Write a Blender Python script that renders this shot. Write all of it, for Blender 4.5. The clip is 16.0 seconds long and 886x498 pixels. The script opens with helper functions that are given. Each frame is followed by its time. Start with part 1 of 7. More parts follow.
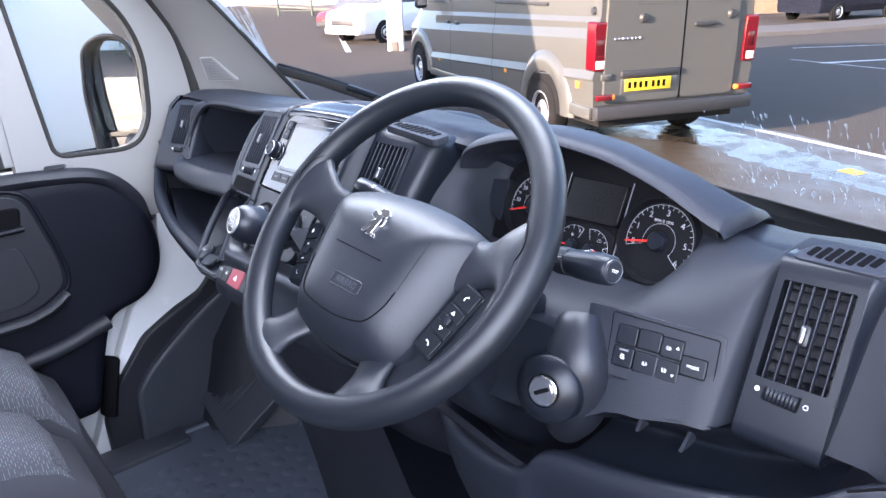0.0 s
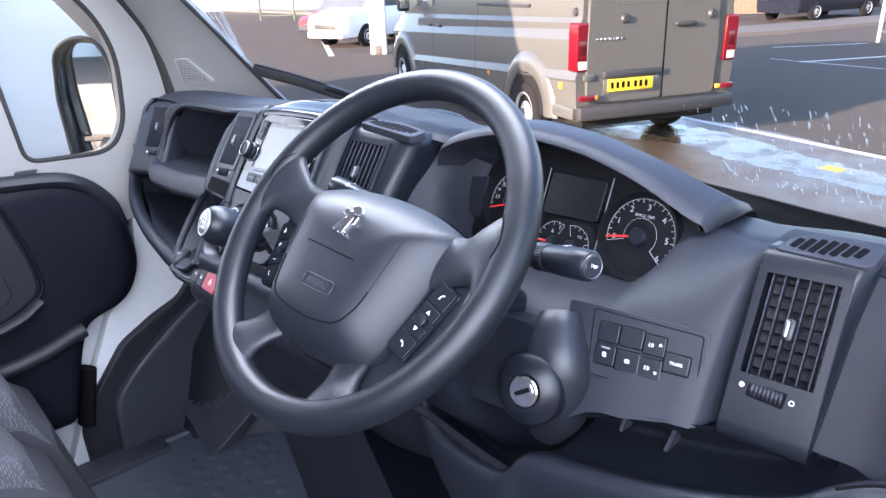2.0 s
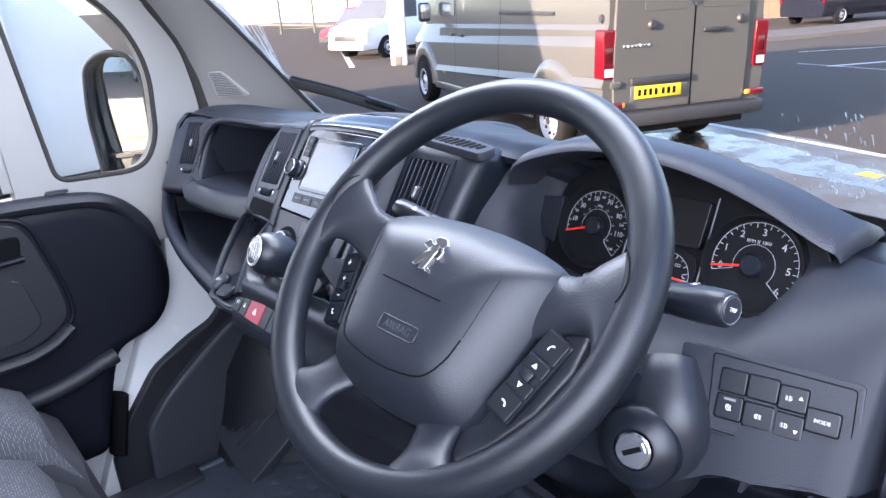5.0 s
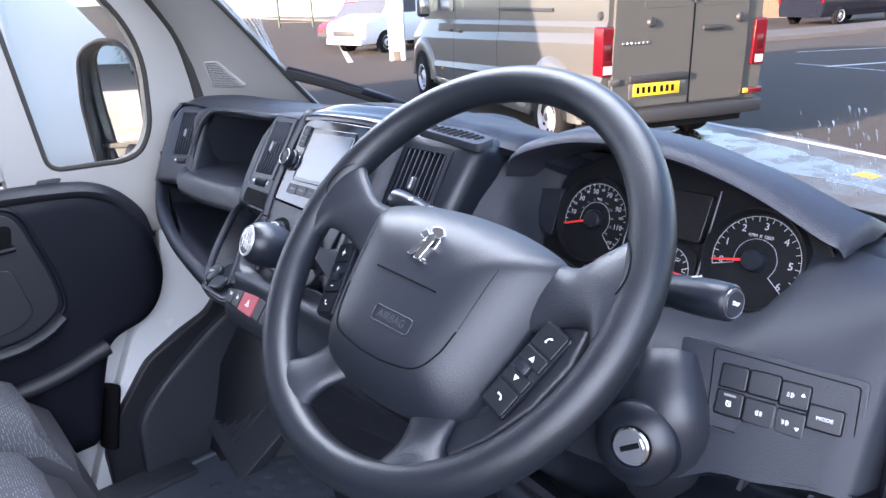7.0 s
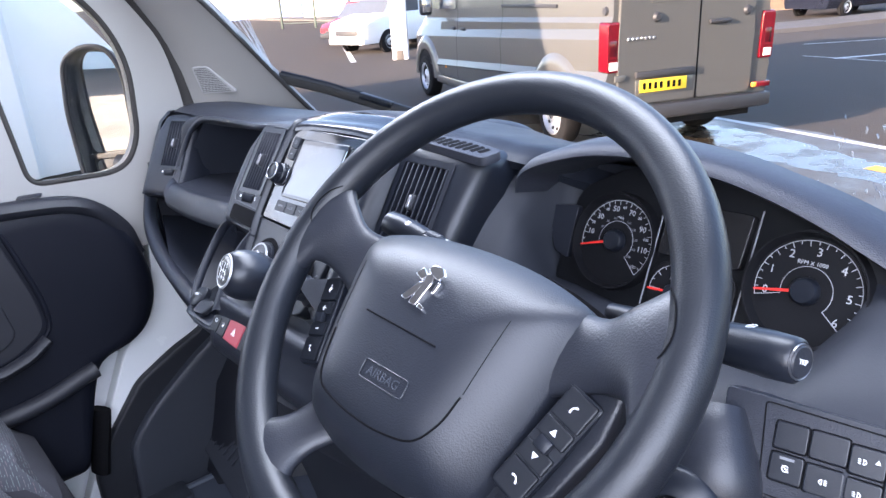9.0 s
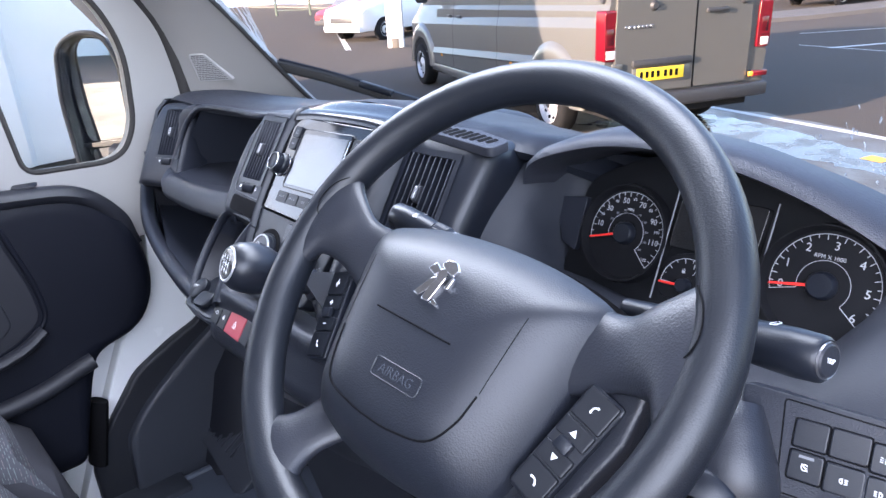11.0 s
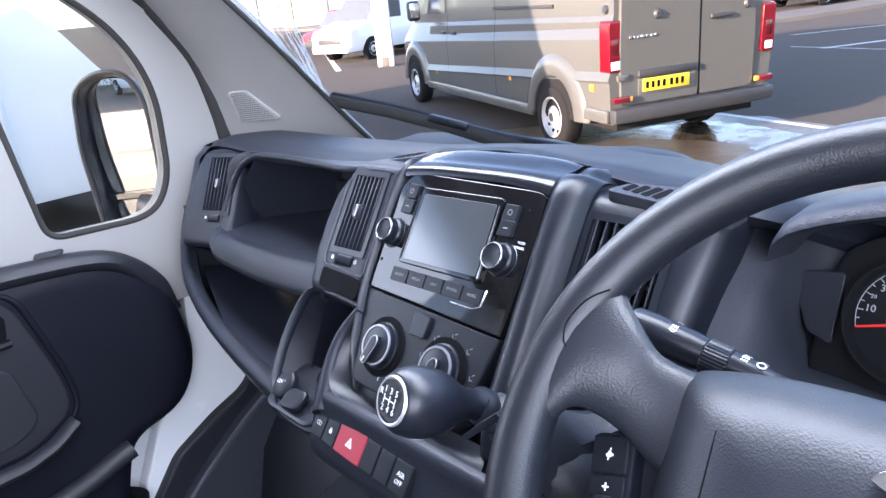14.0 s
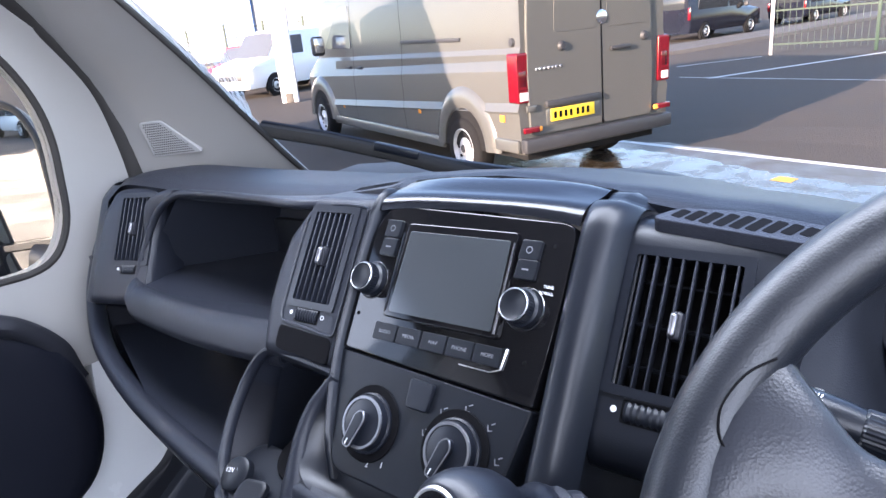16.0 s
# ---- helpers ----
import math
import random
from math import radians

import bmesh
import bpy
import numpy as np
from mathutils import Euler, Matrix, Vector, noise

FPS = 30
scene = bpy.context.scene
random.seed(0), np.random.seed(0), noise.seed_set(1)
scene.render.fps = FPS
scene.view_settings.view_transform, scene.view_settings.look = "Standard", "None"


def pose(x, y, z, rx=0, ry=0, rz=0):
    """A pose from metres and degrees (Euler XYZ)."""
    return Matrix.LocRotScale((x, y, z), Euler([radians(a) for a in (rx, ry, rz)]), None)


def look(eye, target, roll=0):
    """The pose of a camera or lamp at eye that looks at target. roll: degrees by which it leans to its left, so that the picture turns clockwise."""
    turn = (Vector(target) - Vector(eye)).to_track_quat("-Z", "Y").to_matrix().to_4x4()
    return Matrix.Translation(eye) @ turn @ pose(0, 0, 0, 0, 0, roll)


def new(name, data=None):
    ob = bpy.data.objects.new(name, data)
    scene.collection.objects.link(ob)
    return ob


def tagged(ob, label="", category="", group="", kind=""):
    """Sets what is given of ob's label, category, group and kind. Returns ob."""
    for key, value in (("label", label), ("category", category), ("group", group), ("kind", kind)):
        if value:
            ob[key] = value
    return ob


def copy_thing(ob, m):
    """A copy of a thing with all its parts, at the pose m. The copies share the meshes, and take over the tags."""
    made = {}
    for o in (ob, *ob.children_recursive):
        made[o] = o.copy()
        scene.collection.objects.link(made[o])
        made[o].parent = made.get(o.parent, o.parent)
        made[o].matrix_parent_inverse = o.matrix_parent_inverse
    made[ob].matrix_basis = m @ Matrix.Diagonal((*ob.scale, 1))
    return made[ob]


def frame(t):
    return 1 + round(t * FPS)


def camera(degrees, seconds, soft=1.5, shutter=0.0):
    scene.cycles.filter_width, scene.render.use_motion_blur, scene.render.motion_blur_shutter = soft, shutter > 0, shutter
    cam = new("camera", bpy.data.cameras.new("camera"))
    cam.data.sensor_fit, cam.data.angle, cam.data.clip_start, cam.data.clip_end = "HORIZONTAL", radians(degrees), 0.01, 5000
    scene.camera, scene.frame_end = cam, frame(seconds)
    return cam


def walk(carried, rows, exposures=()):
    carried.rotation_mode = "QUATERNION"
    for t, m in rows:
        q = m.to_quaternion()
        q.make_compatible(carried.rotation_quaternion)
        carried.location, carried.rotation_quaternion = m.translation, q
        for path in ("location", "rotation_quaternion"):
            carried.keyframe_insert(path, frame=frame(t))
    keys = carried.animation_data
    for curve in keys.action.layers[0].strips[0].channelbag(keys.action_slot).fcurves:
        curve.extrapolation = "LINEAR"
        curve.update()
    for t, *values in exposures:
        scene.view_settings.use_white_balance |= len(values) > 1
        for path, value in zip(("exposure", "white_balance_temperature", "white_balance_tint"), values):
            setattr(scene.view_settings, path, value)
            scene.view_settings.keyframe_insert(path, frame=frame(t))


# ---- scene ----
cam = camera(65.4, 16.0)
PATH = [
    (0, (0.9380, -0.0068, 1.5000), (-0.5113, 1.2001, 0.8340), -3.50),
    (0.5, (0.9435, -0.0012, 1.4950), (-0.4860, 1.2260, 0.8240), -3.60),
    (1, (0.9458, 0.0026, 1.4920), (-0.4715, 1.2428, 0.8180), -3.60),
    (1.5, (0.9452, 0.0066, 1.4890), (-0.4698, 1.2507, 0.8190), -3.70),
    (2, (0.9316, 0.0119, 1.4880), (-0.4940, 1.2498, 0.8280), -4.00),
    (2.5, (0.9060, 0.0181, 1.4890), (-0.5346, 1.2443, 0.8400), -4.30),
    (3, (0.8696, 0.0263, 1.4890), (-0.5861, 1.2408, 0.8510), -4.70),
    (3.5, (0.8453, 0.0244, 1.4890), (-0.6235, 1.2260, 0.8590), -5.10),
    (4, (0.8354, 0.0253, 1.4870), (-0.6410, 1.2215, 0.8620), -5.30),
    (6.5, (0.8185, 0.0278, 1.4800), (-0.6374, 1.2393, 0.8390), -4.30),
    (7, (0.8170, 0.0329, 1.4760), (-0.6433, 1.2408, 0.8350), -4.30),
    (7.5, (0.8114, 0.0495, 1.4800), (-0.6567, 1.2480, 0.8430), -4.60),
    (8, (0.7997, 0.0645, 1.4770), (-0.6750, 1.2566, 0.8430), -5.00),
    (8.5, (0.7834, 0.0850, 1.4760), (-0.6935, 1.2753, 0.8400), -5.20),
    (9, (0.7530, 0.0937, 1.4760), (-0.7176, 1.2864, 0.8320), -5.30),
    (11.5, (0.7239, 0.0933, 1.4760), (-0.7307, 1.2856, 0.7960), -5.10),
    (12, (0.6937, 0.1039, 1.4740), (-0.7700, 1.2840, 0.7930), -5.30),
    (12.5, (0.6425, 0.1034, 1.4790), (-0.8380, 1.2638, 0.7970), -5.60),
    (13, (0.5865, 0.1063, 1.4870), (-0.8992, 1.2642, 0.8150), -6.40),
    (13.5, (0.5393, 0.1064, 1.4970), (-0.9377, 1.2836, 0.8390), -6.80),
    (14, (0.4804, 0.0985, 1.4990), (-0.9686, 1.3204, 0.8620), -7.50),
    (14.5, (0.4502, 0.1092, 1.4960), (-0.9589, 1.3858, 0.8750), -7.80),
    (15, (0.4167, 0.1161, 1.4930), (-0.9485, 1.4472, 0.8900), -7.90),
    (15.5, (0.3830, 0.1211, 1.4900), (-0.9386, 1.5025, 0.9020), -7.90),
    (16, (0.3428, 0.1316, 1.4800), (-0.9337, 1.5583, 0.9010), -7.80),
]
EXPOSURE = [(t, ev, 6500, 27) for t, ev in ((0, 3.02), (3.5, 2.97), (8, 2.92), (11.5, 2.93), (13.5, 3.07), (14.5, 3.0), (15.5, 2.9), (16, 2.87))]
walk(cam, [(t, look(eye, target, roll)) for t, eye, target, roll in PATH], EXPOSURE)

# ---- world, sun, exposure ----
OUT = pose(0.858, -0.011, -0.298, -0.15, 2.54, 0)      # the yard outside, on a slight camber against the cab
SUN_EL, SUN_AZ = 13.0, (-0.12, -0.993)                    # low winter sun from behind the cab
world = bpy.data.worlds.new("sky")
scene.world = world
world.use_nodes = True
wn = world.node_tree.nodes
sky = wn.new("ShaderNodeTexSky")
sky.sky_type, sky.sun_disc = "NISHITA", False
sky.sun_elevation = radians(SUN_EL)
sky.sun_rotation = math.atan2(SUN_AZ[0], SUN_AZ[1])
sky.air_density, sky.dust_density, sky.ozone_density = 1.0, 1.5, 2.0
world.node_tree.links.new(sky.outputs[0], wn["Background"].inputs[0])
wn["Background"].inputs[1].default_value = 0.12
sun_data = bpy.data.lights.new("sun", "SUN")
sun_data.energy, sun_data.angle, sun_data.color = 3.0, radians(0.55), (1.0, 0.84, 0.64)
sun = new("sun", sun_data)
ce = math.cos(radians(SUN_EL))
sun.matrix_world = look((SUN_AZ[0] * ce * 30, SUN_AZ[1] * ce * 30, math.sin(radians(SUN_EL)) * 30), (0, 0, 0))

# daylight through the open driver's door
door_light = bpy.data.lights.new("door_daylight", "AREA")
door_light.shape, door_light.size, door_light.size_y = "RECTANGLE", 1.2, 0.9
door_light.energy, door_light.color = 5.6, (0.75, 0.895, 1.0)
daylight = new("door_daylight", door_light)
daylight.matrix_world = look((1.08, -0.28, 1.70), (0.30, 0.50, 1.05))

# sky light through the upper windscreen and the passenger window
def opening(name, w, h, power, eye, to):
    li = bpy.data.lights.new(name, "AREA")
    li.shape, li.size, li.size_y, li.energy, li.color = "RECTANGLE", w, h, power, (0.77, 0.91, 1.0)
    new(name, li).matrix_world = look(eye, to)


opening("windscreen_daylight", 1.3, 0.34, 4.2, (0.0, 0.52, 1.80), (0.0, -0.13, 1.23))
opening("window_daylight", 0.42, 0.42, 0.36, (-0.78, 0.10, 1.52), (0.3, 0.25, 1.34))


# ---- materials ----
def material(name, colour, rough=0.5, metal=0.0, grain=0.0, grain_size=0.002, vary=0.12, vary_size=0.12, rvary=0.03, spec=0.5, coat=0.0):
    m = bpy.data.materials.new(name)
    m.use_nodes = True
    nt = m.node_tree
    b = nt.nodes["Principled BSDF"]
    b.inputs["Metallic"].default_value = metal
    b.inputs["Specular IOR Level"].default_value = spec
    b.inputs["Coat Weight"].default_value = coat
    b.inputs["Coat Roughness"].default_value = 0.12
    tc = nt.nodes.new("ShaderNodeTexCoord")
    n1 = nt.nodes.new("ShaderNodeTexNoise")
    n1.inputs["Scale"].default_value = 1.0 / vary_size
    n1.inputs["Detail"].default_value = 6.0
    n1.inputs["Roughness"].default_value = 0.62
    nt.links.new(tc.outputs["Object"], n1.inputs["Vector"])
    ramp = nt.nodes.new("ShaderNodeMixRGB")
    ramp.inputs[1].default_value = (*[c * (1 - vary) for c in colour], 1)
    ramp.inputs[2].default_value = (*[min(1, c * (1 + vary)) for c in colour], 1)
    nt.links.new(n1.outputs["Fac"], ramp.inputs[0])
    nt.links.new(ramp.outputs[0], b.inputs["Base Color"])
    mr = nt.nodes.new("ShaderNodeMapRange")
    mr.inputs[1].default_value, mr.inputs[2].default_value = 0.3, 0.7
    mr.inputs[3].default_value, mr.inputs[4].default_value = max(0.02, rough - rvary), min(1, rough + rvary)
    nt.links.new(n1.outputs["Fac"], mr.inputs[0])
    nt.links.new(mr.outputs[0], b.inputs["Roughness"])
    if grain:
        n2 = nt.nodes.new("ShaderNodeTexVoronoi")
        n2.inputs["Scale"].default_value = 1.0 / grain_size
        nt.links.new(tc.outputs["Object"], n2.inputs["Vector"])
        n3 = nt.nodes.new("ShaderNodeTexNoise")
        n3.inputs["Scale"].default_value = 0.6 / grain_size
        nt.links.new(tc.outputs["Object"], n3.inputs["Vector"])
        add = nt.nodes.new("ShaderNodeMath")
        nt.links.new(n2.outputs["Distance"], add.inputs[0])
        soft = nt.nodes.new("ShaderNodeMath")
        soft.operation = "MULTIPLY"
        soft.inputs[1].default_value = 0.25
        nt.links.new(n3.outputs["Fac"], soft.inputs[0])
        nt.links.new(soft.outputs[0], add.inputs[1])
        bump = nt.nodes.new("ShaderNodeBump")
        bump.inputs["Strength"].default_value = grain
        bump.inputs["Distance"].default_value = grain_size * 0.4
        nt.links.new(add.outputs[0], bump.inputs["Height"])
        nt.links.new(bump.outputs[0], b.inputs["Normal"])
    return m


def glass(name, tint=(0.96, 0.98, 0.97), ior=1.45):
    m = bpy.data.materials.new(name)
    m.use_nodes = True
    nt = m.node_tree
    nt.nodes.remove(nt.nodes["Principled BSDF"])
    tr, gl, fr, mix, pw = [nt.nodes.new("ShaderNode" + k) for k in ("BsdfTransparent", "BsdfGlossy", "LayerWeight", "MixShader", "MapRange")]
    tr.inputs[0].default_value = (*tint, 1)
    gl.inputs["Roughness"].default_value = 0.02
    fr.inputs[0].default_value = 0.5
    pw.inputs[1].default_value, pw.inputs[2].default_value = 0.55, 1.0
    pw.inputs[3].default_value, pw.inputs[4].default_value = ior * 0.02, 0.5
    nt.links.new(fr.outputs["Facing"], pw.inputs[0])
    nt.links.new(pw.outputs[0], mix.inputs[0])
    nt.links.new(tr.outputs[0], mix.inputs[1])
    nt.links.new(gl.outputs[0], mix.inputs[2])
    nt.links.new(mix.outputs[0], nt.nodes["Material Output"].inputs[0])
    return m


DASH = material("grained_dash_plastic", (0.0125, 0.0150, 0.0225), 0.43, grain=0.40, grain_size=0.0012, vary=0.10, vary_size=0.2, spec=0.40)
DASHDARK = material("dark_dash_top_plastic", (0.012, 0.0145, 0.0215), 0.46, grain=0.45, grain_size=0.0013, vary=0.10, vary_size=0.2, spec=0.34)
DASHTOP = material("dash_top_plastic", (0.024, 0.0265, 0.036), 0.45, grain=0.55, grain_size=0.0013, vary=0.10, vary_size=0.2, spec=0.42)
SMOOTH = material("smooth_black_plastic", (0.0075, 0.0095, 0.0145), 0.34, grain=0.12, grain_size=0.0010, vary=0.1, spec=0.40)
# dash plastic made paler: door light on the face put into its colour
LIT_FACE = material("lit_face_plastic", (0.0172, 0.0198, 0.0270), 0.55, grain=0.26, grain_size=0.0011, vary=0.07, vary_size=0.2, spec=0.32)
DARK = material("matt_black_plastic", (0.010, 0.011, 0.016), 0.44, grain=0.15, grain_size=0.0010)
# deep black, also the painted shade inside ducts, slots and recesses
VOID = material("black_plastic_and_shade", (0.004, 0.004, 0.005), 0.8, spec=0.08)
GLOSS = material("piano_black", (0.004, 0.004, 0.005), 0.06, rvary=0.03, vary_size=0.05, spec=0.6)
MATTE = material("satin_panel_plastic", (0.0065, 0.008, 0.0115), 0.38, grain=0.08, grain_size=0.0006, spec=0.3)
RIM = material("wheel_rubber", (0.007, 0.009, 0.0132), 0.40, grain=0.25, grain_size=0.0011, vary=0.08, vary_size=0.04, spec=0.45)
COVER = material("airbag_leatherette", (0.0105, 0.0128, 0.0188), 0.43, grain=0.28, grain_size=0.0011, vary=0.10, spec=0.46)
SPOKE = material("wheel_spoke_plastic", (0.015, 0.017, 0.023), 0.38, grain=0.25, grain_size=0.0012, spec=0.45)
CHROME = material("brushed_chrome", (0.75, 0.75, 0.77), 0.2, metal=1.0)
SILVER = material("silver_paint", (0.55, 0.56, 0.58), 0.32, metal=0.7)
PRINT = material("white_print", (0.75, 0.76, 0.78), 0.6, vary=0.02)
DIALPRINT = material("dim_dial_print", (0.40, 0.41, 0.43), 0.6, vary=0.02)
GREYPRINT = material("grey_print", (0.16, 0.165, 0.18), 0.6, vary=0.02)
NEEDLE = material("red_needle", (0.75, 0.03, 0.02), 0.45, vary=0.03)
RED = material("hazard_red", (0.26, 0.022, 0.035), 0.42, vary=0.05)
SCREEN = material("screen_glass", (0.035, 0.04, 0.044), 0.14, rvary=0.02, spec=1.0)
CLUSTER = material("cluster_black_plastic", (0.0045, 0.005, 0.0065), 0.5, grain=0.1, grain_size=0.001, spec=0.22)
LCD = material("dark_display", (0.008, 0.008, 0.009), 0.25, spec=0.5)
DIAL = material("dial_face", (0.0060, 0.0062, 0.0078), 0.5, spec=0.2)
PILLAR = material("light_grey_trim", (0.27, 0.262, 0.255), 0.6, grain=0.25, grain_size=0.0010, vary=0.05)
WHITE = material("white_body_paint", (0.78, 0.79, 0.8), 0.25, vary=0.03, coat=0.5)
RUBBER = material("seal_rubber", (0.02, 0.018, 0.017), 0.75)
CARD = material("door_card_plastic", (0.0045, 0.0055, 0.010), 0.5, grain=0.3, grain_size=0.0010, spec=0.18)
CARDGREY = material("door_card_grey", (0.013, 0.014, 0.019), 0.5, grain=0.3, grain_size=0.0010, spec=0.4)
MAT = material("rubber_floor_mat", (0.075, 0.088, 0.115), 0.38, grain=0.3, grain_size=0.002)
CLOTH = material("plain_seat_cloth", (0.045, 0.046, 0.054), 0.9, grain=0.8, grain_size=0.0016, spec=0.2)
FOOT = material("footwell_plastic", (0.034, 0.038, 0.049), 0.45, grain=0.4, grain_size=0.0012, vary=0.15, vary_size=0.1)
HOOD = material("hood_gloss", (0.006, 0.007, 0.010), 0.20, spec=0.6)
SATIN = material("satin_silver", (0.26, 0.26, 0.275), 0.32, metal=0.9)
MIRROR = material("mirror_silver", (0.92, 0.93, 0.93), 0.01, metal=1.0, vary=0.0, rvary=0.0)
WINDSCREEN = glass("windscreen_glass")
WINDOW = glass("side_glass", (0.9, 0.93, 0.92))


def dotted_cloth():
    m = material("dotted_seat_cloth", (0.05, 0.052, 0.058), 0.9, grain=0.8, grain_size=0.0016, spec=0.2)
    nt = m.node_tree
    b = nt.nodes["Principled BSDF"]
    tc = nt.nodes.new("ShaderNodeTexCoord")
    brick = nt.nodes.new("ShaderNodeTexBrick")
    brick.inputs["Scale"].default_value = 105.0
    brick.inputs["Mortar Size"].default_value = 0.165
    brick.inputs["Mortar Smooth"].default_value = 0.1
    brick.inputs["Brick Width"].default_value = 0.75
    brick.inputs["Row Height"].default_value = 0.42
    brick.inputs["Color1"].default_value = (0.17, 0.21, 0.21, 1)
    brick.inputs["Color2"].default_value = (0.22, 0.08, 0.10, 1)
    brick.inputs["Mortar"].default_value = (0.075, 0.077, 0.09, 1)
    brick.inputs["Bias"].default_value = -0.5
    brick.offset = 0.5
    nt.links.new(tc.outputs["Object"], brick.inputs["Vector"])
    no = nt.nodes.new("ShaderNodeTexNoise")
    no.inputs["Scale"].default_value = 140
    nt.links.new(tc.outputs["Object"], no.inputs["Vector"])
    mx = nt.nodes.new("ShaderNodeMixRGB")
    mx.inputs[2].default_value = (0.075, 0.077, 0.09, 1)
    st = nt.nodes.new("ShaderNodeMath")
    st.operation = "GREATER_THAN"
    st.inputs[1].default_value = 0.56
    nt.links.new(no.outputs["Fac"], st.inputs[0])
    nt.links.new(st.outputs[0], mx.inputs[0])
    nt.links.new(brick.outputs["Color"], mx.inputs[1])
    nt.links.new(mx.outputs[0], b.inputs["Base Color"])
    return m


DOTTED = dotted_cloth()
BUMPERGREY = material("weathered_grey_plastic", (0.20, 0.183, 0.168), 0.75, grain=0.3, grain_size=0.003, vary=0.25, vary_size=0.08, spec=0.2)


# ---- builders ----
def link(name, bm, mat, smooth=True, angle=40):
    me = bpy.data.meshes.new(name)
    bmesh.ops.remove_doubles(bm, verts=bm.verts, dist=1e-6)
    bmesh.ops.recalc_face_normals(bm, faces=bm.faces)
    for f in bm.faces:
        f.smooth = smooth
    for e in bm.edges:
        if len(e.link_faces) == 2 and e.calc_face_angle(0) > radians(angle):
            e.smooth = False
    bm.to_mesh(me)
    bm.free()
    me.materials.append(mat)
    return new(name, me)


def part(name, bm, mat, parent, label="", smooth=True, angle=40):
    ob = link(name, bm, mat, smooth, angle)
    ob.parent = parent
    if label:
        ob["label"] = label
    return ob


def thing(name, label, category, at=None, group="", kind=""):
    ob = new(name)
    ob.empty_display_size = 0.05
    if at is not None:
        ob.matrix_world = at
    return tagged(ob, label, category, group, kind)


def solid(name, bm, mat, label, category, kind="", group="", at=None, smooth=True, angle=40):
    ob = link(name, bm, mat, smooth, angle)
    if at is not None:
        ob.matrix_world = at
    return tagged(ob, label, category, group, kind)


def axes(o, x, u):
    """A frame at o: x along the surface, u up it, the third axis out of it."""
    x = Vector(x).normalized()
    n = x.cross(Vector(u)).normalized()
    u = n.cross(x)
    return Matrix(((x.x, u.x, n.x, o[0]), (x.y, u.y, n.y, o[1]), (x.z, u.z, n.z, o[2]), (0, 0, 0, 1)))


def box(size, at=(0, 0, 0), bevel=0.0, seg=2, bm=None, m=None):
    bm = bm or bmesh.new()
    r = bmesh.ops.create_cube(bm, size=1)
    vs = r["verts"]
    bmesh.ops.scale(bm, vec=size, verts=vs)
    bmesh.ops.translate(bm, vec=at, verts=vs)
    if bevel:
        es = list({e for v in vs for e in v.link_edges})
        r = bmesh.ops.bevel(bm, geom=es, offset=bevel, segments=seg, affect="EDGES", profile=0.5)
        vs = list({v for f in r["faces"] for v in f.verts} | {v for v in vs if v.is_valid})
    if m is not None:
        bmesh.ops.transform(bm, matrix=m, verts=vs)
    return bm


def rounded(pts, r, n=4):
    """A closed outline with its corners rounded; r is one radius or one for each corner."""
    out = []
    k = len(pts)
    for i in range(k):
        p, a, b = Vector(pts[i]), Vector(pts[i - 1]), Vector(pts[(i + 1) % k])
        rr = r[i] if isinstance(r, (list, tuple)) else r
        da, db = (a - p), (b - p)
        la, lb = min(rr, da.length * 0.48), min(rr, db.length * 0.48)
        s, e = p + da.normalized() * la, p + db.normalized() * lb
        for j in range(n + 1):
            t = j / n
            out.append((s * (1 - t) ** 2 + p * 2 * t * (1 - t) + e * t * t)[:])
    return out


def plate(pts, top, bottom, bevel=0.0, m=None, bm=None, dome=0.0):
    """A slab with the outline pts, between two heights, its upper rim chamfered."""
    bm = bm or bmesh.new()
    c = Vector((sum(p[0] for p in pts) / len(pts), sum(p[1] for p in pts) / len(pts)))
    rings = [(0.0, bottom), (0.0, top - bevel)]
    if bevel:
        rings += [(bevel * 0.3, top - bevel * 0.3), (bevel, top), (bevel * 1.7, top)]
    if dome:
        span = min((Vector(p[:2]) - c).length for p in pts)
        rings += [(span * 0.25, top + dome * 0.5), (span * 0.55, top + dome * 0.85), (span * 0.8, top + dome)]
    loops = []
    for inset, h in rings:
        loop = []
        for p in pts:
            v = Vector(p[:2]) - c
            q = c + v * max(0.02, 1 - inset / max(v.length, 1e-6))
            loop.append(bm.verts.new((q.x, q.y, h)))
        loops.append(loop)
    k = len(pts)
    for a, b in zip(loops, loops[1:]):
        for i in range(k):
            bm.faces.new((a[i], a[(i + 1) % k], b[(i + 1) % k], b[i]))
    bm.faces.new(loops[-1])
    bm.faces.new(loops[0][::-1])
    if m is not None:
        bmesh.ops.transform(bm, matrix=m, verts=[v for l in loops for v in l])
    return bm


def ring(outer, inner, top, bottom, m=None, bm=None):
    """A frame between two outlines of the same number of points."""
    bm = bm or bmesh.new()
    k = len(outer)
    a, b, c, d = [[bm.verts.new((p[0], p[1], h)) for p in pts] for pts, h in ((outer, bottom), (outer, top), (inner, top), (inner, bottom))]
    for i in range(k):
        j = (i + 1) % k
        for u, v in ((a, b), (b, c), (c, d), (d, a)):
            bm.faces.new((u[i], u[j], v[j], v[i]))
    if m is not None:
        bmesh.ops.transform(bm, matrix=m, verts=a + b + c + d)
    return bm


